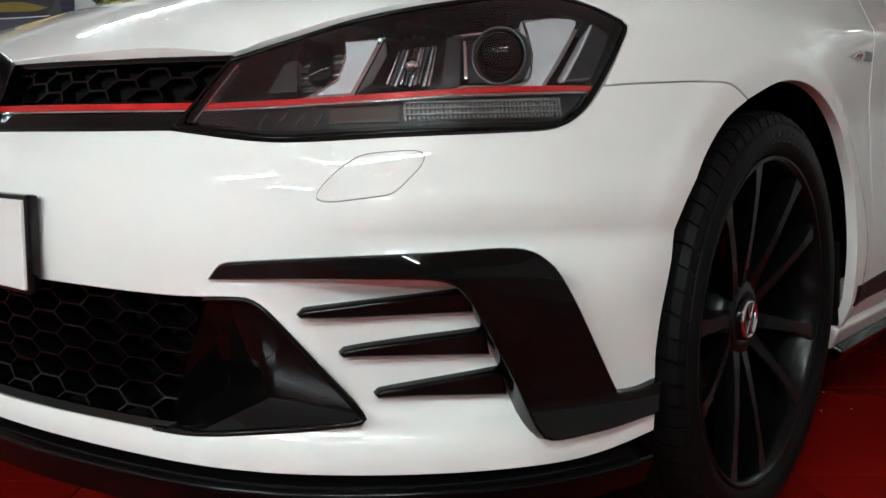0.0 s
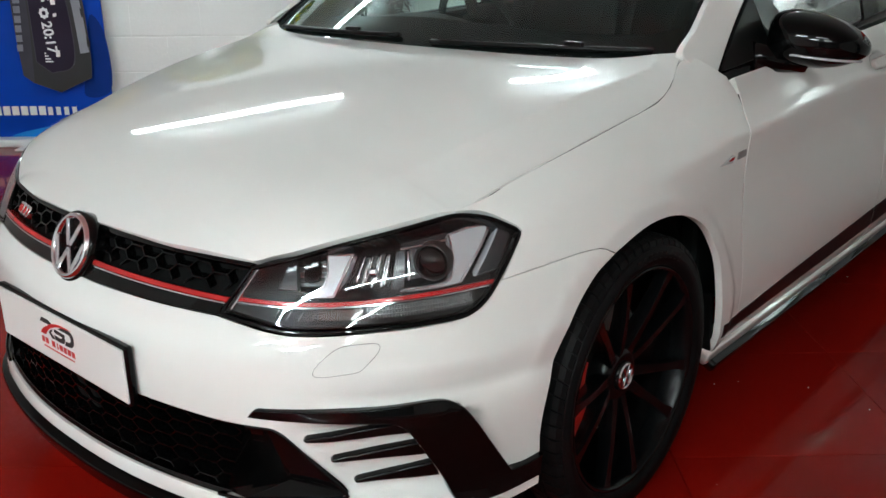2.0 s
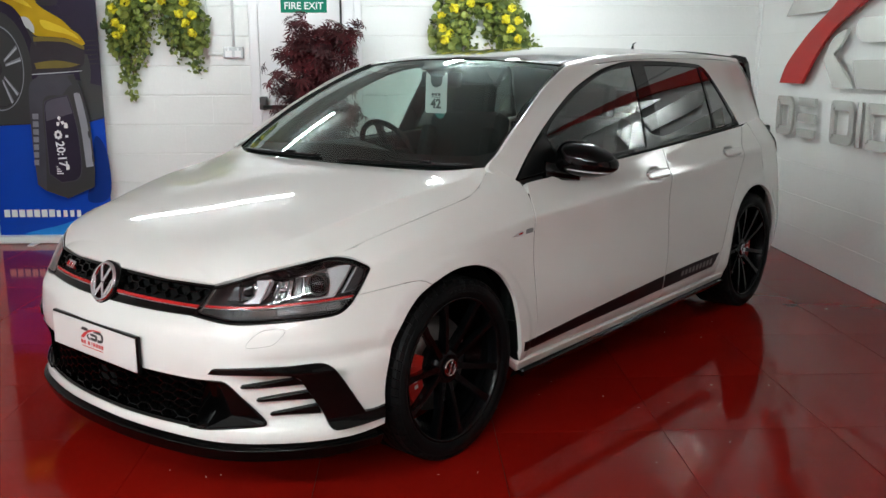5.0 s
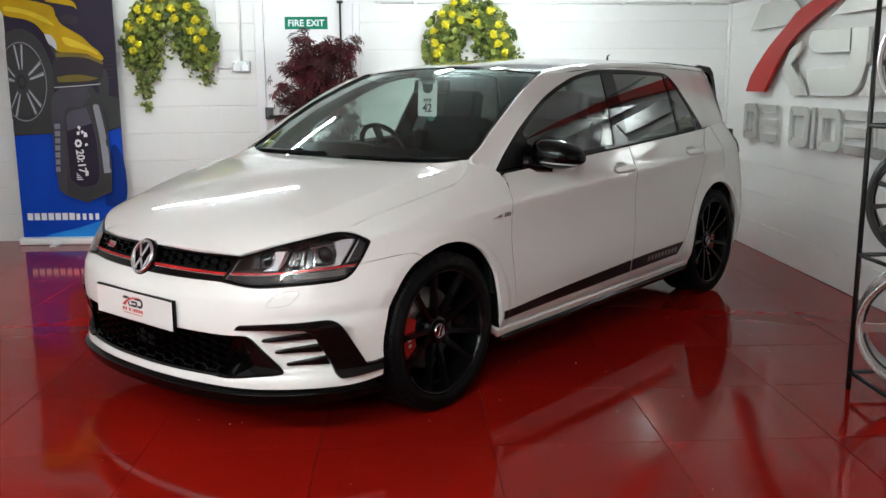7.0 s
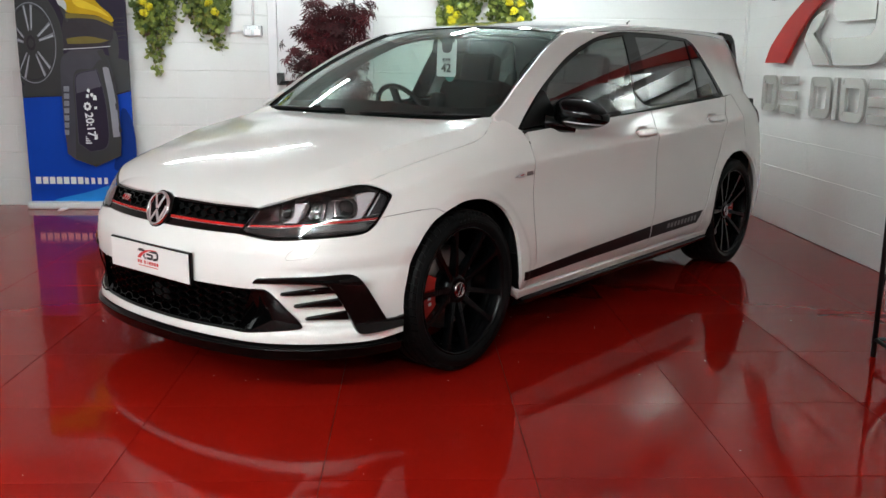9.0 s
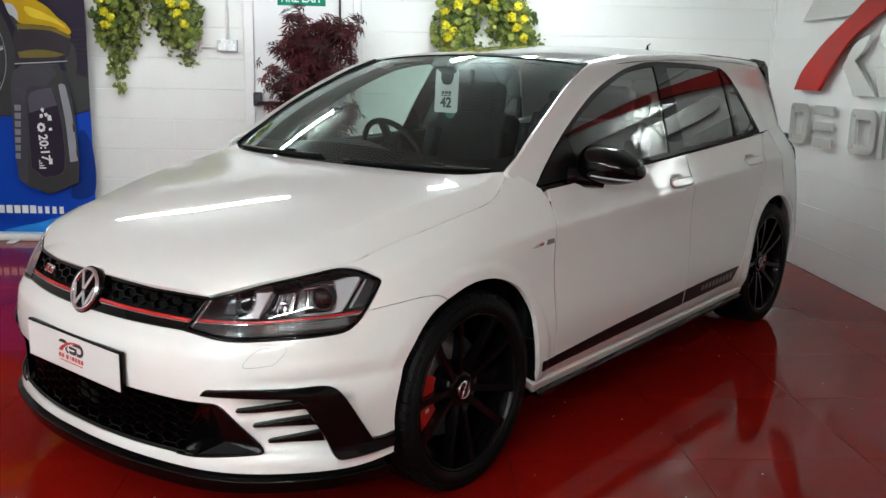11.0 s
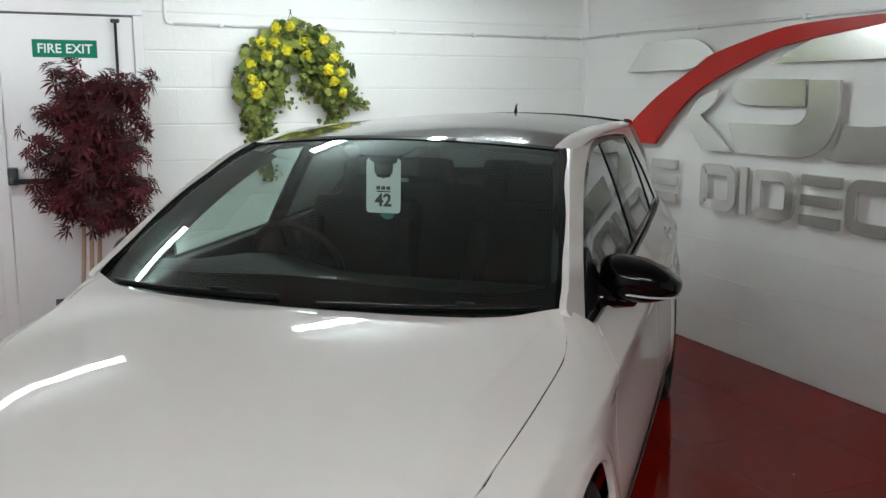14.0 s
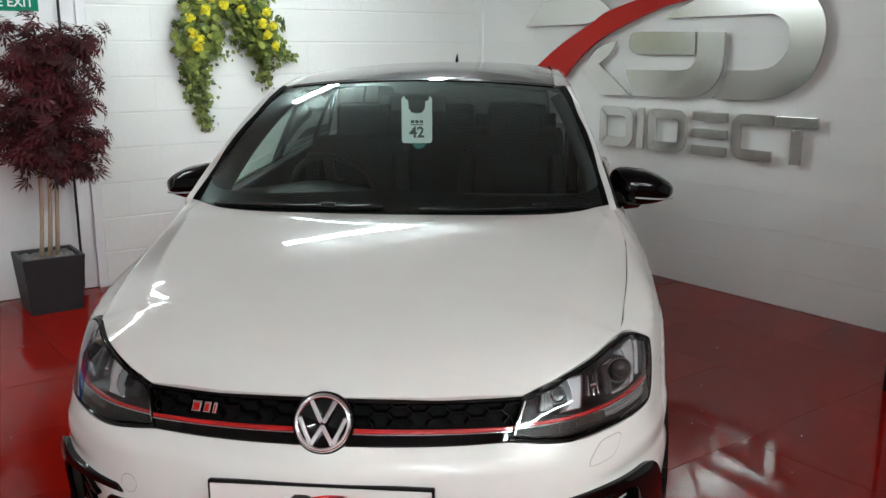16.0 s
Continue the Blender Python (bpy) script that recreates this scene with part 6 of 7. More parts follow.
def ribbon(line, width, thick, closed=False):
    """A flat band of even width along a line in the x-z plane, thick along y."""
    p = np.array(line, float)
    d = np.roll(p, -1, 0) - np.roll(p, 1, 0) if closed else np.gradient(p, axis=0)
    n = np.stack([-d[:, 1], d[:, 0]], 1) / np.linalg.norm(d, axis=1)[:, None]
    bm = bmesh.new()
    rings = [[bm.verts.new((q[0], y, q[1])) for q, y in ((a + b * width / 2, -thick / 2), (a - b * width / 2, -thick / 2), (a - b * width / 2, thick / 2), (a + b * width / 2, thick / 2))] for a, b in zip(p, n)]
    for a, b in zip(rings, rings[1:] + (rings[:1] if closed else [])):
        for i in range(4):
            bm.faces.new((a[i], a[(i + 1) % 4], b[(i + 1) % 4], b[i]))
    if not closed:
        bm.faces.new(rings[0])
        bm.faces.new(rings[-1])
    bmesh.ops.recalc_face_normals(bm, faces=bm.faces)
    return bm


def bend(x, z, r, a0, a1):
    return [(x + r * math.cos(a), z + r * math.sin(a)) for a in np.radians(np.linspace(a0, a1, 9))]


def ring_block(w, h, t, open_side=False):
    """A plain block with a window in it, or one open at its side, with rounded corners."""
    g, r = t / 2, 0.052
    if open_side:
        return ribbon([(w, h - g)] + bend(g + r, h - g - r, r, 90, 180) + bend(g + r, g + r, r, 180, 270) + [(w, g)], t, 0.02)
    q = 0.008
    return ribbon(bend(g + q, g + q, q, 180, 270) + bend(w - g - r, g + r, r, -90, 0) + bend(w - g - r, h - g - r, r, 0, 90) + bend(g + q, h - g - q, q, 90, 180), t, 0.02, True)


LET = ROOM @ pose(-0.012, -0.60, 0.862, 0, 0, -90)
name_row = thing("sign_row", "row of brushed metal blocks standing off the wall", "sign", LET)
H = 0.272
for x0, x1, kind in ((0.0, 0.27, "ring"), (0.36, 0.62, "bars"), (0.85, 1.155, "ring"), (1.195, 1.25, "bar"), (1.295, 1.60, "ring"), (1.65, 1.91, "bars"), (1.945, 2.225, "open"), (2.25, 2.51, "top")):
    bm = bmesh.new()
    if kind in ("ring", "open"):
        bm.free()
        bm = ring_block(x1 - x0, H, 0.062, kind == "open")
    elif kind == "bars":
        for z in (0.031, H / 2, H - 0.031):
            add_box(bm, (x1 - x0, 0.02, 0.058), pose((x1 - x0) / 2, 0, z), 0.002)
    elif kind == "bar":
        add_box(bm, (x1 - x0, 0.02, H), pose((x1 - x0) / 2, 0, H / 2), 0.002)
    else:
        add_box(bm, (x1 - x0, 0.02, 0.062), pose((x1 - x0) / 2, 0, H - 0.031), 0.002)
        add_box(bm, (0.066, 0.02, H - 0.075), pose((x1 - x0) / 2, 0, (H - 0.075) / 2), 0.002)
    bmesh.ops.translate(bm, verts=bm.verts, vec=(x0, -0.034, 0))
    part("sign_block", bm, M_SILVER, name_row)

# ---- roll-up banner ----
BAN = ROOM @ pose(-5.945, -0.13, 0)
banner = thing("roll_up_banner", "roll-up banner printed with a yellow car and a key fob", "banner", BAN)
part("banner_base", box((0.89, 0.16, 0.055), (0.435, 0.0, 0.028), 0.015), M_FITTING, banner, "pale metal base")
part("base_foot", box((0.05, 0.34, 0.012), (0.30, -0.02, 0.006), 0.004), M_FITTING, banner)
part("banner_sheet", box((0.87, 0.003, 2.02), (0.435, 0.004, 1.06)), M_BANDARK, banner, "printed sheet")
part("banner_pole", tube([(0.435, 0.03, 0.05), (0.435, 0.03, 2.05)], 0.012, 8), M_FITTING, banner)
part("banner_rail", box((0.88, 0.02, 0.03), (0.435, 0.004, 2.075), 0.005), M_FITTING, banner)
layer = [0]


def printed(name, pts, material, smooth=False):
    layer[0] += 1
    pts = path2d(pts, step=0.03) if smooth else pts
    return part(name, slab(pts, 0.0006, pose(0, 0.0026 - 0.0007 * layer[0], 0)), material, banner)


def scaled(pts):
    return [(0.97 * p[0], *p[1:]) for p in pts]


def wheel_print(a, r0, r1):
    return 0.115 + r1 * 0.60 * math.cos(a) * (1 if r0 else 1), 1.335 + r1 * math.sin(a)


def disc_print(name, r, material):
    printed(name, [(max(0.003, p[0]), p[1]) for p in (wheel_print(a, 1, r) for a in np.linspace(0, 2 * math.pi, 44, False))], material)


printed("blue_field", [(0.0, 0.055), (0.87, 0.055), (0.87, 0.96), (0.76, 0.93), (0.31, 0.914), (0.0, 0.90)], M_BANBLUE)
printed("deep_field", [(0.70, 0.32), (0.74, 0.52), (0.79, 0.82), (0.87, 0.70), (0.87, 0.36)], M_BANDEEP, True)
printed("pale_field", [(0.20, 0.055), (0.87, 0.055), (0.87, 0.24), (0.66, 0.19), (0.46, 0.13)], M_BANCYAN, True)
printed("road", [(0.0, 0.91), (0.30, 0.92), (0.76, 0.94), (0.87, 0.975), (0.87, 1.20), (0.60, 1.27), (0.30, 1.25), (0.0, 0.99)], M_INK)
for k in range(6):
    printed("shutter_line", [(0.77, 1.36 + 0.034 * k), (0.868, 1.365 + 0.034 * k), (0.868, 1.374 + 0.034 * k), (0.77, 1.369 + 0.034 * k)], M_BANSHADE)
printed("far_wheel", scaled([(0.735, 1.35), (0.765, 1.44), (0.805, 1.43), (0.822, 1.32), (0.805, 1.20), (0.77, 1.19), (0.74, 1.25)]), M_INK, True)
printed("car_body", scaled([(0.0, 1.87), (0.17, 1.83), (0.263, 1.787), (0.334, 1.70), (0.388, 1.607), (0.43, 1.572), (0.541, 1.565), (0.667, 1.550), (0.770, 1.499), (0.796, 1.515), (0.756, 1.578), (0.70, 1.62), (0.631, 1.69), (0.555, 1.735), (0.47, 1.79), (0.43, 1.86), (0.40, 1.93), (0.20, 1.98), (0.0, 2.0)]), M_BANYEL, True)
printed("car_glass", scaled([(0.424, 1.86, 1), (0.47, 1.93), (0.58, 1.92), (0.615, 1.80), (0.650, 1.685, 1), (0.555, 1.74), (0.481, 1.785)]), M_BANDARK, True)
printed("roof_print", scaled([(0.35, 1.97), (0.48, 1.985), (0.58, 1.965), (0.61, 1.90), (0.585, 1.925), (0.48, 1.945)]), M_BANYEL, True)
printed("car_nose", scaled([(0.400, 1.572, 1), (0.541, 1.560), (0.667, 1.544), (0.788, 1.494, 1), (0.785, 1.42), (0.761, 1.349), (0.597, 1.302), (0.372, 1.287, 1), (0.365, 1.43)]), M_BANSHADE, True)
printed("car_lamp", scaled([(0.326, 1.712, 1), (0.375, 1.705), (0.415, 1.650), (0.418, 1.590, 1), (0.358, 1.632)]), M_BANPALE, True)
printed("lamp_shade", scaled([(0.362, 1.630), (0.40, 1.60), (0.425, 1.555), (0.42, 1.50), (0.385, 1.56)]), M_INK, True)
printed("car_lip", scaled([(0.397, 1.372, 1), (0.50, 1.388), (0.605, 1.389), (0.746, 1.362, 1), (0.66, 1.340), (0.408, 1.330, 1)]), M_BANOLIVE, True)
printed("sill_line", scaled([(0.33, 1.290), (0.60, 1.306), (0.755, 1.318), (0.755, 1.312), (0.60, 1.299), (0.33, 1.283)]), M_BANPALE)
printed("nose_shade", scaled([(0.405, 1.568, 1), (0.541, 1.562), (0.667, 1.546), (0.790, 1.496, 1), (0.788, 1.470), (0.66, 1.520), (0.541, 1.532), (0.408, 1.530, 1)]), M_BANOLIVE, True)
printed("bonnet_shine", scaled([(0.02, 1.930), (0.18, 1.905), (0.33, 1.850), (0.42, 1.775), (0.35, 1.800), (0.18, 1.868), (0.02, 1.895)]), M_BANGOLD, True)
printed("body_shine", scaled([(0.47, 1.690), (0.58, 1.660), (0.70, 1.600), (0.76, 1.545), (0.66, 1.585), (0.50, 1.625)]), M_BANGOLD, True)
printed("mirror_print", scaled([(0.46, 1.845), (0.54, 1.865), (0.60, 1.845), (0.605, 1.800), (0.52, 1.790), (0.455, 1.805)]), M_BANSHADE, True)
printed("arch_shade", [(max(0.004, 0.115 + 0.248 * math.cos(a)), 1.345 + 0.41 * math.sin(a)) for a in np.linspace(-0.9, 2.2, 30)] + [(0.004, 1.345)], M_INK)
disc_print("tyre_print", 0.352, M_INK)
disc_print("rim_print", 0.318, M_BANRIM)
disc_print("rim_inside", 0.308, M_INK)
disc_print("rim_shade", 0.292, M_BANSHADE)
disc_print("rim_deep", 0.284, M_INK)
for k in range(5):
    for d in (-0.17, 0.17):
        a = radians(22 + 72 * k)
        ends = [wheel_print(a + d + e, 1, r) for e, r in ((0.10, 0.10), (-0.10, 0.10))] + [wheel_print(a + 0.95 * d + e, 1, r) for e, r in ((-0.055, 0.300), (0.055, 0.300))]
        quad = [(max(0.004, p[0]), p[1]) for p in ends]
        if max(p[0] for p in quad) - min(p[0] for p in quad) > 0.01:
            printed("spoke_print", quad, M_BANRIM)
            printed("spoke_shine", [(max(0.004, x), z) for x, z in (wheel_print(a + d * 0.98 + e, 1, r) for e, r in ((0.02, 0.12), (-0.05, 0.12), (-0.03, 0.295), (0.0, 0.295)))], M_BANPALE)
disc_print("rim_hub", 0.060, M_BANSHADE)
disc_print("rim_cap", 0.035, M_INK)
printed("fob_side", scaled([(0.349, 1.20), (0.436, 1.287, 1), (0.692, 1.294, 1), (0.746, 1.174), (0.792, 0.948), (0.804, 0.587), (0.792, 0.437, 1), (0.579, 0.346, 1), (0.412, 0.406, 1), (0.348, 0.455, 1), (0.337, 0.80)]), M_BANGREY, True)
printed("fob_face", scaled([(0.452, 1.10), (0.60, 1.135, 1), (0.672, 1.21), (0.740, 1.16), (0.786, 0.948), (0.800, 0.587), (0.787, 0.440, 1), (0.579, 0.351, 1), (0.415, 0.412, 1), (0.435, 0.75)]), M_INK, True)
printed("fob_window", scaled([(0.450, 1.068), (0.498, 1.108), (0.642, 1.140, 1), (0.674, 1.014), (0.703, 0.786), (0.689, 0.519), (0.541, 0.465, 1), (0.444, 0.538, 1)]), M_BANGREY, True)
printed("fob_screen", scaled([(0.456, 1.063), (0.499, 1.103), (0.638, 1.132, 1), (0.669, 1.014), (0.698, 0.786), (0.684, 0.523), (0.541, 0.472, 1), (0.450, 0.541, 1)]), M_BANDARK, True)
printed("fob_sheen", scaled([(0.460, 0.94, 1), (0.462, 1.063), (0.503, 1.100), (0.635, 1.128, 1), (0.660, 1.03), (0.668, 1.00, 1)]), M_BANSHEEN, True)
printed("fob_strip", scaled([(0.688, 1.145), (0.71, 1.155), (0.736, 1.145), (0.779, 0.883), (0.797, 0.596, 1), (0.739, 0.588, 1), (0.722, 0.884)]), M_BANSTRIP, True)
printed("fob_edge", scaled([(0.651, 1.278, 1), (0.70, 1.292, 1), (0.748, 1.158, 1), (0.713, 1.158, 1)]), M_INK)
for z in (1.06, 0.84, 0.66):
    printed("fob_key", scaled([(0.752 + 0.10 * (1.06 - z), z + 0.03), (0.775 + 0.08 * (1.06 - z), z + 0.01), (0.778 + 0.08 * (1.06 - z), z - 0.03), (0.760 + 0.08 * (1.06 - z), z - 0.03)]), M_INK, True)
layer[0] += 2
letters("20:17", 0.088, M_WHITE, banner, pose(0.538, 0.0016 - 0.0007 * layer[0], 0.690, 0, 85.5, 0), "clock_print", 0.0003, bold=0.002)
# icons: a fan, a gear, a lock, a battery and signal bars
for k in range(3):
    a0 = radians(100 + 120 * k)
    printed("fan_print", [(0.548 + r * math.cos(a0 + e), 0.938 + 1.25 * r * math.sin(a0 + e)) for r, e in ((0.004, 0), (0.026, -0.55), (0.036, 0.05), (0.028, 0.55))], M_WHITE, True)
printed("gear_print", [(0.528 + (0.026 if k % 2 else 0.033) * math.cos(k * math.pi / 8), 0.838 + 1.15 * (0.026 if k % 2 else 0.033) * math.sin(k * math.pi / 8)) for k in range(16)], M_WHITE)
printed("gear_hole", [(0.528 + 0.012 * math.cos(k * math.pi / 6), 0.838 + 0.014 * math.sin(k * math.pi / 6)) for k in range(12)], M_BANDARK)
printed("lock_print", [(0.578, 0.888), (0.606, 0.888), (0.606, 0.915), (0.600, 0.928), (0.584, 0.928), (0.578, 0.915)], M_WHITE)
printed("wave_print", [(0.582, 0.815), (0.604, 0.818), (0.604, 0.838), (0.582, 0.834)], M_WHITE)
printed("battery_print", [(0.567, 0.570), (0.592, 0.572), (0.594, 0.612), (0.569, 0.610)], M_WHITE)
for k in range(4):
    printed("signal_print", [(0.497, 0.598 - 0.017 * k), (0.507 + 0.013 * k, 0.598 - 0.017 * k), (0.507 + 0.013 * k, 0.589 - 0.017 * k), (0.497, 0.589 - 0.017 * k)], M_WHITE)
for k in range(7):
    z = 0.998 - 0.058 * k
    printed("side_bar", [(0.351 - 0.0026 * k, z), (0.396 - 0.0040 * k, z), (0.394 - 0.0040 * k, z - 0.042), (0.350 - 0.0026 * k, z - 0.042)], M_BANRIM)
for k in range(11):
    x = 0.070 + 0.057 * k if k < 7 else 0.470 + 0.052 * (k - 7)
    w, th = (0.044, 0.058) if k < 7 else (0.030, 0.052)
    printed("word_bar", [(x, 0.207), (x + w, 0.207), (x + w, 0.207 + th), (x, 0.207 + th)], M_WHITE)

# ---- plants ----
rng = random.Random(4)


def add_leaf(bm, at, n, size, kind):
    """A leaf at a place, facing n."""
    turn = Matrix.Translation(at) @ Vector(n).to_track_quat("Z", "Y").to_matrix().to_4x4() @ pose(0, 0, 0, rng.uniform(-30, 30), rng.uniform(-30, 30), rng.uniform(0, 360))
    if kind == "round":
        ring = [(size * 0.5 * (1 + 0.12 * math.cos(3 * a)) * math.cos(a), size * 0.5 * math.sin(a), 0.10 * size * (1 + 0.5 * math.cos(2 * a))) for a in np.linspace(0.25, 2 * math.pi - 0.25, 9)]
        c = bm.verts.new(turn @ Vector((0.05 * size, 0, 0)))
        vs = [bm.verts.new(turn @ Vector(p)) for p in ring]
        for a, b in zip(vs, vs[1:]):
            bm.faces.new((c, a, b))
    elif kind == "ivy":
        pts = [(0, 0, 0), (0.28, 0.42, 0.08), (0.62, 0.30, 0.02), (1.0, 0, -0.12), (0.62, -0.30, 0.02), (0.28, -0.42, 0.08)]
        vs = [bm.verts.new(turn @ (Vector(p) * size)) for p in pts]
        bm.faces.new((vs[0], vs[1], vs[2], vs[3]))
        bm.faces.new((vs[0], vs[3], vs[4], vs[5]))
    else:
        base = bm.verts.new(turn @ Vector((0, 0, 0)))
        for k in range(-3, 4):
            a = radians(34 * k)
            ln = size * (1.0 - 0.11 * abs(k))
            d, s = Vector((math.cos(a), math.sin(a), 0)), Vector((-math.sin(a), math.cos(a), 0))
            m1 = bm.verts.new(turn @ (d * ln * 0.5 + s * ln * 0.10 + Vector((0, 0, 0.02 * size))))
            m2 = bm.verts.new(turn @ (d * ln * 0.5 - s * ln * 0.10 + Vector((0, 0, 0.02 * size))))
            tip = bm.verts.new(turn @ (d * ln + Vector((0, 0, -0.22 * ln))))
            bm.faces.new((base, m2, tip, m1))


def wreath(name, m, trails, seed):
    rng.seed(seed)
    w = thing(name, "artificial hanging wreath of green leaves and yellow flowers", "wreath", m, "hanging wreaths")
    big, ivy, stems = bmesh.new(), bmesh.new(), bmesh.new()
    for k in range(1150):
        a = radians(rng.uniform(-34, 214))
        r = min(0.39, rng.gauss(0.270, 0.068))
        at = Vector((r * 0.96 * math.cos(a), -rng.uniform(0.03, 0.17), r * math.sin(a)))
        n = Vector((math.cos(a) * 0.5, -1.0, 0.35 + 0.4 * math.sin(a)))
        add_leaf(big, at, n, rng.uniform(0.030, 0.066), "round")
    for x0, z0, length, sway in trails:
        for strand in range(4):
            sx, sy = rng.uniform(-0.06, 0.06), -rng.uniform(0.03, 0.12)
            ln = length * rng.uniform(0.65, 1.0)
            pts = []
            for i in range(12):
                t = i / 11
                pts.append(Vector((x0 + sx * (1 - t) + sway * t * t + 0.02 * math.sin(6 * t + strand), sy + 0.02 * t, z0 - ln * t)))
            tw = tube(pts, 0.002, 4)
            me = bpy.data.meshes.new("tmp")
            tw.to_mesh(me)
            tw.free()
            stems.from_mesh(me)
            for i in range(int(62 * ln / 0.5)):
                t = rng.random() ** 0.8
                p = pts[min(11, int(t * 11))].lerp(pts[min(11, int(t * 11) + 1)], t * 11 % 1)
                at = p + Vector((rng.gauss(0, 0.026), rng.gauss(0, 0.018), rng.gauss(0, 0.015)))
                add_leaf(ivy, at, (rng.uniform(-0.5, 0.5), -1, 0.4), rng.uniform(0.024, 0.045), "ivy")
    tagged(part("foliage", big, M_LEAF, w), kind="stuff")
    tagged(part("ivy", ivy, M_LEAF, w), kind="stuff")
    tagged(part("stem_bundle", stems, M_TWIG, w), kind="stuff")
    spots = [(math.radians(a), r) for a, r in ((-10, .30), (15, .31), (35, .30), (58, .33), (80, .27), (98, .36), (112, .37), (120, .30), (140, .27), (158, .33), (175, .30), (192, .29), (70, .20), (110, .22), (25, .22), (5, .24), (132, .35), (184, .24))]
    for a, r in spots:
        bm = bmesh.new()
        c = Vector((r * 0.96 * math.cos(a), -rng.uniform(0.15, 0.20), r * math.sin(a)))
        for _ in range(48):
            d = Vector((rng.gauss(0, 1), rng.gauss(0, 1) - 0.6, rng.gauss(0, 1))).normalized()
            add_leaf(bm, c + d * 0.025, d, rng.uniform(0.020, 0.032), "ivy")
        part("flower", bm, M_PETAL, w, "yellow flower head")
    for hx in (-0.05, 0.05):
        part("hanger_wire", tube([(hx, -0.06, 0.30), (hx * 0.5, -0.03, 0.385), (0.0, -0.012, 0.455)], 0.0018, 6), M_TWIG, w)
    part("hook", tube([(0.0, 0.002, 0.470), (0.0, -0.018, 0.468), (0.0, -0.020, 0.450), (0.0, -0.010, 0.446)], 0.0035, 6), M_TWIG, w)


wreath("hanging_wreath", ROOM @ pose(-2.20, 0, 1.60), [(-0.27, -0.02, 0.62, 0.10), (-0.20, 0.0, 0.45, 0.02), (0.27, -0.04, 0.34, -0.03), (-0.10, 0.10, 0.25, 0.02), (0.10, 0.12, 0.28, -0.02), (0.33, -0.02, 0.16, 0.14)], 11)
wreath("hanging_wreath", ROOM @ pose(-4.64, 0, 1.64), [(-0.22, 0.0, 0.58, -0.02), (0.22, 0.0, 0.40, 0.06), (-0.32, 0.05, 0.30, 0.0), (0.05, 0.15, 0.25, 0.0), (-0.12, 0.10, 0.38, -0.02), (0.13, 0.06, 0.36, 0.03)], 23)

# red maple in a square pot
tree = thing("potted_tree", "artificial dark red maple tree in a charcoal square pot", "potted plant", ROOM @ pose(-3.52, -0.30, 0))
bm = bmesh.new()
ring = lambda a, z: [bm.verts.new((sx * a, sy * a, z)) for sx, sy in ((-1, -1), (1, -1), (1, 1), (-1, 1))]
rings = [ring(0.145, 0.0), ring(0.172, 0.325), ring(0.172, 0.335), ring(0.150, 0.335), ring(0.148, 0.290)]
for a, b in zip(rings, rings[1:]):
    for j in range(4):
        bm.faces.new((a[j], a[(j + 1) % 4], b[(j + 1) % 4], b[j]))
bm.faces.new(rings[0][::-1])
bmesh.ops.recalc_face_normals(bm, faces=bm.faces)
bmesh.ops.bevel(bm, geom=[e for e in bm.edges if abs((e.verts[0].co - e.verts[1].co).z) > 0.2], offset=0.008, segments=2, affect="EDGES")
part("pot", bm, M_POT, tree, "charcoal square pot")
gr = bmesh.new()
bmesh.ops.create_grid(gr, x_segments=16, y_segments=16, size=0.149, matrix=pose(0, 0, 0.312))
for v in gr.verts:
    v.co.z += rng.uniform(-0.008, 0.010)
part("gravel", gr, M_GRAVEL, tree, "pale gravel")
rng.seed(7)
tips = []
for k, (dx, dy, lean) in enumerate(((-0.035, 0.0, -0.02), (0.0, -0.02, 0.015), (0.045, 0.01, 0.05))):
    pts = [(dx + (lean + 0.09) * t + 0.012 * math.sin(5 * t + k), dy + 0.01 * math.sin(4 * t + 2 * k), 0.30 + 1.20 * t) for t in np.linspace(0, 1, 10)]
    part("trunk", tube(pts, [0.014 - 0.007 * t for t in np.linspace(0, 1, 10)], 8), M_BARK, tree, "pale slender stem")
    tips.append(pts)
twigs, crown = bmesh.new(), bmesh.new()
for k in range(102):
    q = rng.uniform(3.7, 9.0)
    p = tuple(Vector(tips[k % 3][int(q)]).lerp(Vector(tips[k % 3][min(int(q) + 1, 9)]), q % 1.0))
    a, up = rng.uniform(0, 2 * math.pi), rng.uniform(-0.45, 0.9) + (0.7 if p[2] > 1.25 else 0.0)
    ln = rng.uniform(0.14, 0.36) * (0.85 if p[2] < 1.0 else 1.0 if p[2] < 1.3 else 0.75)
    end = Vector((p[0] + ln * math.cos(a) * 1.0, p[1] + ln * 0.75 * math.sin(a), min(p[2] + ln * up * 0.9, 1.72 - 0.35 * abs(p[0] + ln * math.cos(a) - 0.08))))
    mid_ = Vector(p).lerp(end, 0.5) + Vector((0, 0, 0.03))
    tw = tube([p, mid_, end], [0.004, 0.003, 0.0015], 5)
    me = bpy.data.meshes.new("tmp")
    tw.to_mesh(me)
    tw.free()
    twigs.from_mesh(me)
    for i in range(11):
        t = rng.uniform(0.28, 1.08)
        at = Vector(p).lerp(end, t) + Vector((rng.gauss(0, 0.03), rng.gauss(0, 0.03), rng.gauss(0, 0.03)))
        out = Vector((at.x, at.y - 0.25, 0.45))
        add_leaf(crown, at, out, rng.uniform(0.070, 0.112), "maple")
tagged(part("twig_bundle", twigs, M_TWIG, tree), kind="stuff")
tagged(part("crown", crown, M_MAPLE, tree, "dark red maple leaves"), kind="stuff")


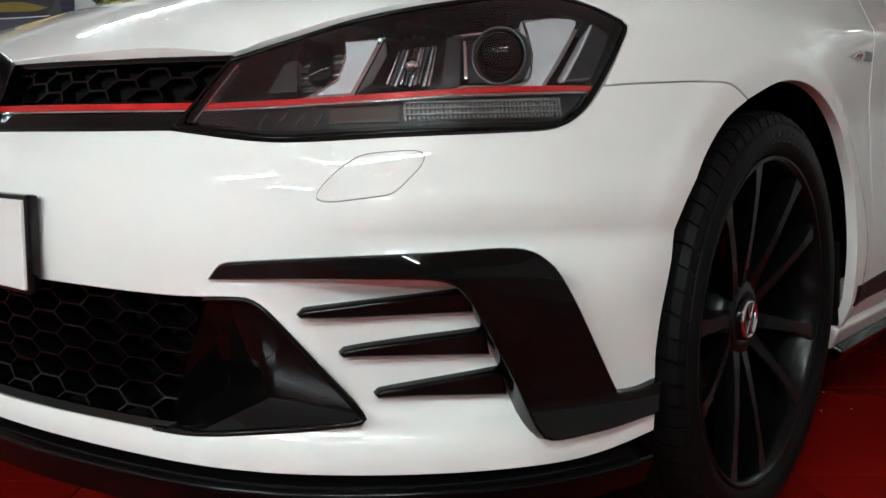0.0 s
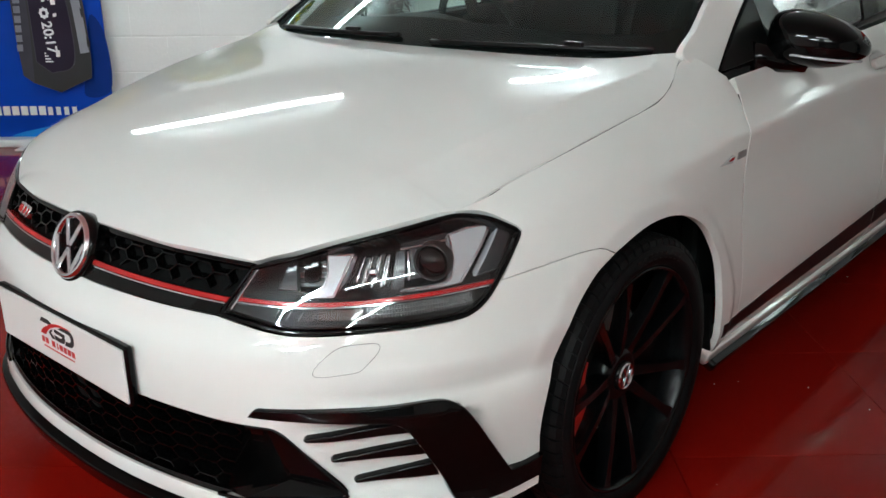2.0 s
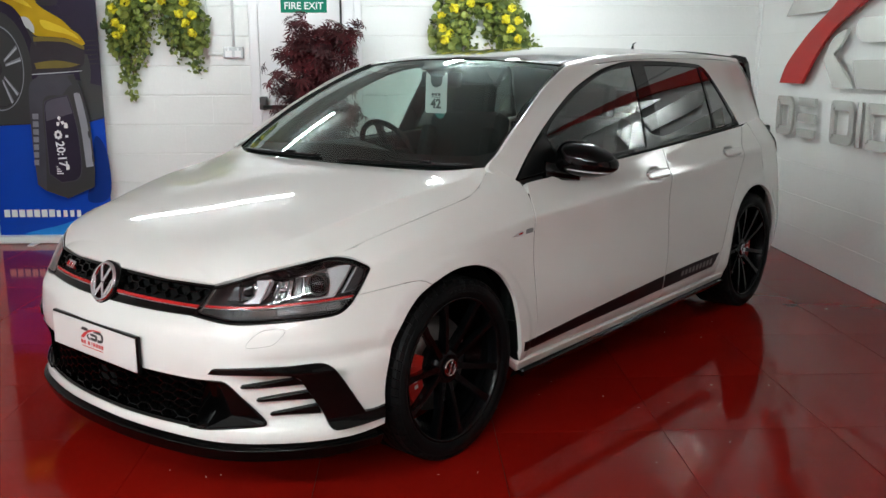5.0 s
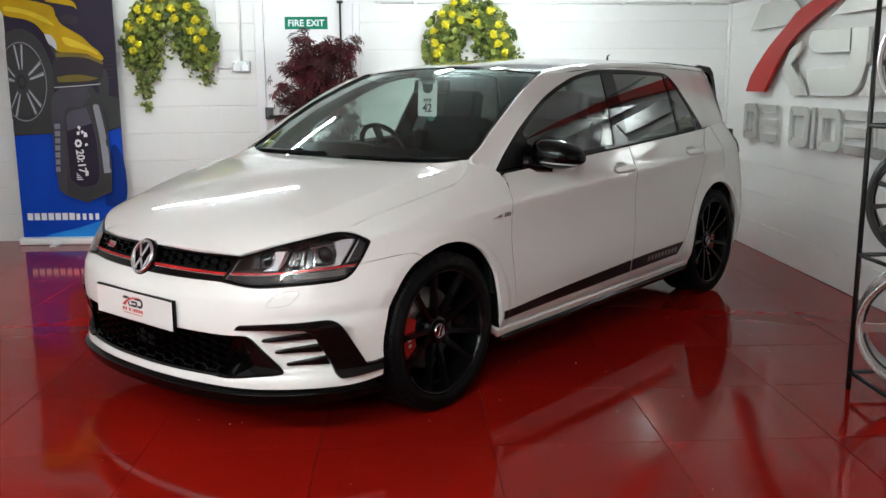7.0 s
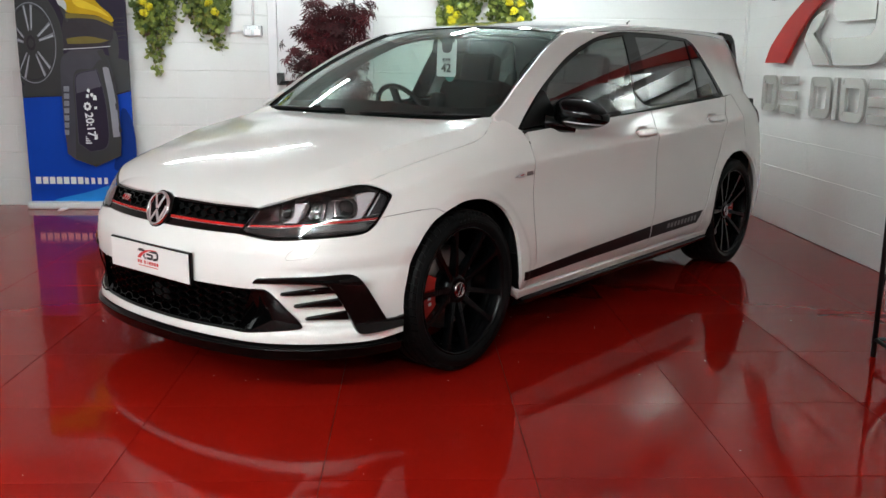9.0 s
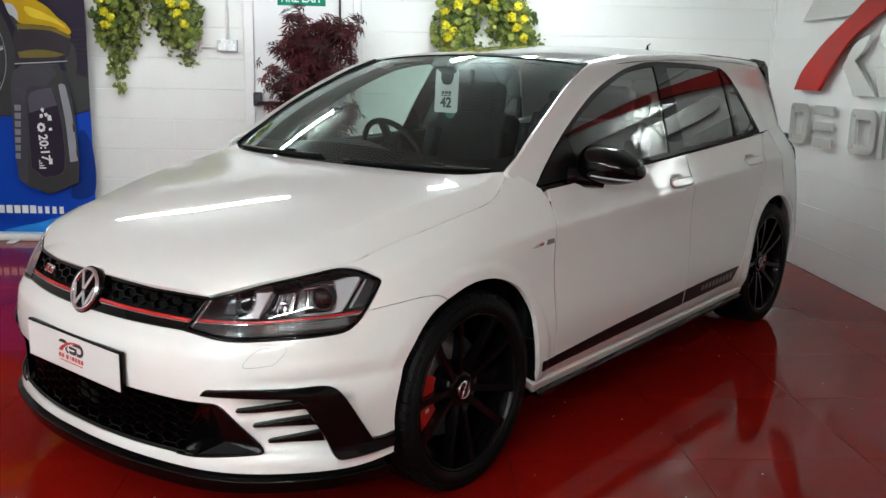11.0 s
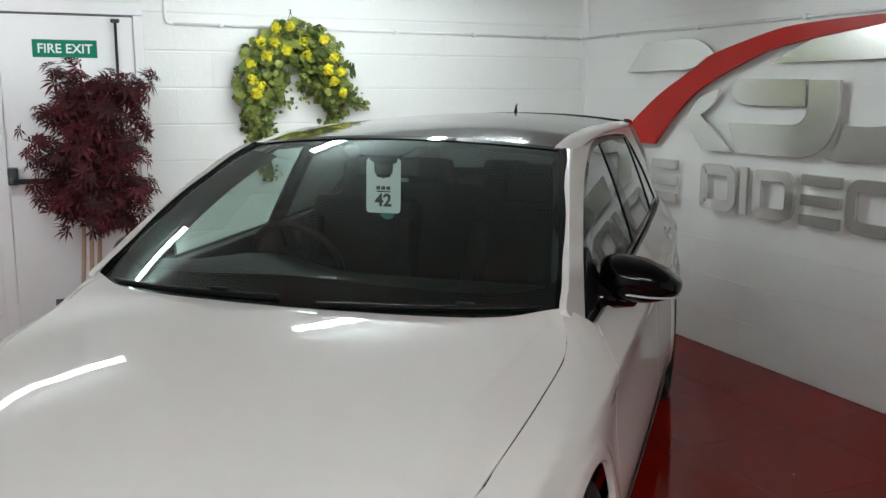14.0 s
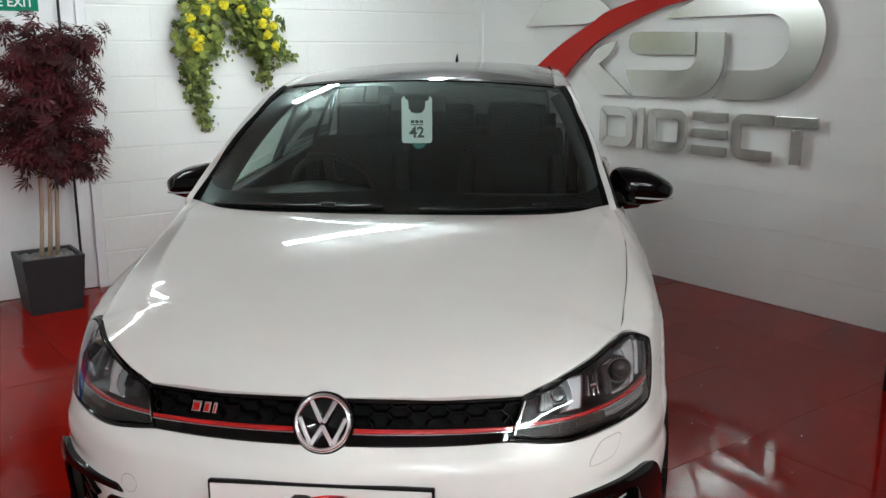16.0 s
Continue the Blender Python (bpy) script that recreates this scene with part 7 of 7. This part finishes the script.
# ---- wheel racks ----
def display_rim(name, m, label, spokes, face, lip, r=0.245):
    rim = thing(name, label, "wheel rim", m, "rims on the rack")
    part("barrel", smooth_bm(lathe([(0.095, r - 0.004), (0.105, r), (0.110, r - 0.004), (0.098, r - 0.018), (0.085, r - 0.026), (0.03, r - 0.03), (-0.09, r - 0.03), (-0.10, r - 0.006), (-0.105, r - 0.002), (-0.10, r - 0.012), (-0.08, r - 0.036), (0.05, r - 0.036)], 56)), lip, rim, "polished rim barrel")
    for k in range(spokes):
        bm = bars_between([(0.045, 0.0, 0.03), (0.060, 0.0, 0.10), (0.080, 0.0, 0.17), (0.088, 0.0, r - 0.02)], [0.025, 0.020, 0.017, 0.022] if spokes < 8 else [0.010, 0.008, 0.007, 0.011], [0.05, 0.04, 0.03, 0.03])
        part("spoke", bm, face, rim).matrix_local = pose(0, 0, 0, 360 / spokes * k, 0, 0)
    part("hub", smooth_bm(lathe([(0.0, 0.075), (0.045, 0.07), (0.055, 0.05), (0.05, 0.03), (0.03, 0.0)], 32)), face, rim)


def rack(m, label, rows, w=0.62, d=0.36, h=1.9):
    rk = thing("wheel_rack", label, "rack", m)
    for x in (0, w):
        for y in (0, -d):
            part("post", tube([(x, y, 0.0), (x, y, h)], 0.011, 8), M_RACK, rk)
    for z in rows:
        for y in (0, -d):
            part("rail", tube([(0, y, z), (w, y, z)], 0.009, 8), M_RACK, rk)
        for x in (0, w):
            part("cross_bar", tube([(x, 0, z), (x, -d, z)], 0.009, 8), M_RACK, rk)
    part("foot_brace", tube([(0, -d, 0.02), (w * 0.25, -d / 2, 0.10)], 0.008, 8), M_RACK, rk)


RACK = ROOM @ pose(-0.83, -4.02, 0)
rack(RACK, "black steel rack holding display rims", (0.075, 0.59, 1.13, 1.68))
for z, lab, n, face, lip in ((0.33, "silver five-spoke display rim on a rack", 5, M_ALLOY, M_ALLOY), (0.845, "gunmetal multi-spoke display rim on a rack", 14, M_GUN, M_GUN), (1.385, "dark display rim with a polished lip on a rack", 10, M_GUN, M_ALLOY)):
    display_rim("display_rim", RACK @ pose(0.180, -0.20, z, 0, 0, -118) @ pose(0, 0, 0, 20, 0, 0), lab, n, face, lip)
rack(ROOM @ pose(-6.75, -0.35, 0), "empty black steel rack beside the banner", (0.08, 0.75), w=0.5)

# ---- dust on the floor ----
dust = bmesh.new()
rng.seed(31)
for _ in range(240):
    p = Vector((rng.uniform(-6.5, -0.3), rng.uniform(-6.5, -0.4), 0.0012))
    k = rng.uniform(0.0015, 0.0045)
    a = rng.uniform(0, 6.28)
    vs = [dust.verts.new(p + Vector((k * rng.uniform(0.5, 1) * math.cos(a + b), k * rng.uniform(0.5, 1) * math.sin(a + b), 0))) for b in (0, 1.6, 3.1, 4.7)]
    top = dust.verts.new(p + Vector((0, 0, 0.001)))
    for i in range(4):
        dust.faces.new((vs[i], vs[(i + 1) % 4], top))
d = part("floor_dust", dust, M_WHITE)
d.matrix_world = ROOM
tagged(d, "white specks of dust scattered on the red floor", "dust", kind="stuff")

# ---- pieces of the floor and walls ----
TX, TY = 0.6375, 0.5875


def piece_mesh(w, d, h, bevel):
    bm = box((w, d, h), (0, 0, 0), bevel, segments=1)
    me = bpy.data.meshes.new("piece")
    bm.to_mesh(me)
    bm.free()
    return me


tile_me = piece_mesh(TX - 0.0018, TY - 0.0018, 0.012, 0.0006)
tile_me.materials.append(M_TILE)
for i in range(-10, 2):
    for j in range(-18, 6):
        x, y = -1.15 + TX * (i + 0.5), -2.78 + TY * (j + 0.5)
        if X0 - 0.2 < x < 0.25 and Y0 - 0.2 < y < 0.25:
            ob = new("tile", tile_me)
            ob.parent = floor
            ob.location = (x, y, -0.006)
BLOCKS = {}


def block(parent, x, z, w, h, turn):
    key = (round(w, 3), round(h, 3))
    if key not in BLOCKS:
        bm = box((w, 0.016, h))
        bmesh.ops.bevel(bm, geom=[e for e in bm.edges if max(v.co.y for v in e.verts) < 0 and abs(e.verts[0].co.x - e.verts[1].co.x) > 0.01], offset=0.0026, segments=1, affect="EDGES")
        BLOCKS[key] = bpy.data.meshes.new("block")
        bm.to_mesh(BLOCKS[key])
        bm.free()
        BLOCKS[key].materials.append(M_WALL)
    ob = new("block", BLOCKS[key])
    ob.parent = parent
    jig = rng.uniform(-0.0003, 0.0003)
    ob.matrix_local = (pose(x, 0.008 + jig, z) if not turn else pose(0.008 + jig, x, z, 0, 0, 90))


BW, BH, J, JV = 0.45, 0.225, 0.0078, 0.0005
for row in range(10):
    z0, z1 = row * BH + J / 2, (row + 1) * BH - J / 2
    off = 0.0 if row % 2 else BW / 2
    for k in range(-1, 17):
        a, b = max(-k * BW - BW + off, X0) + JV / 2, min(-k * BW + off, 0.0) - JV / 2
        spans = [(a, b)]
        if z0 < DZ:
            spans = [(a, min(b, DX0 - 0.003)), (max(a, DX1 + 0.003), b)]
            if b < DX0 or a > DX1:
                spans = [(a, b)]
        for p, q in spans:
            if q - p > 0.02:
                block(wall_back, (p + q) / 2, (z0 + z1) / 2, q - p, z1 - z0, False)
    for k in range(-1, 29):
        a, b = max(-k * BW - BW + BW / 2 - off, Y0) + JV / 2, min(-k * BW + BW / 2 - off, 0.0) - JV / 2
        if b - a > 0.02:
            block(wall_right, (a + b) / 2, (z0 + z1) / 2, b - a, z1 - z0, True)
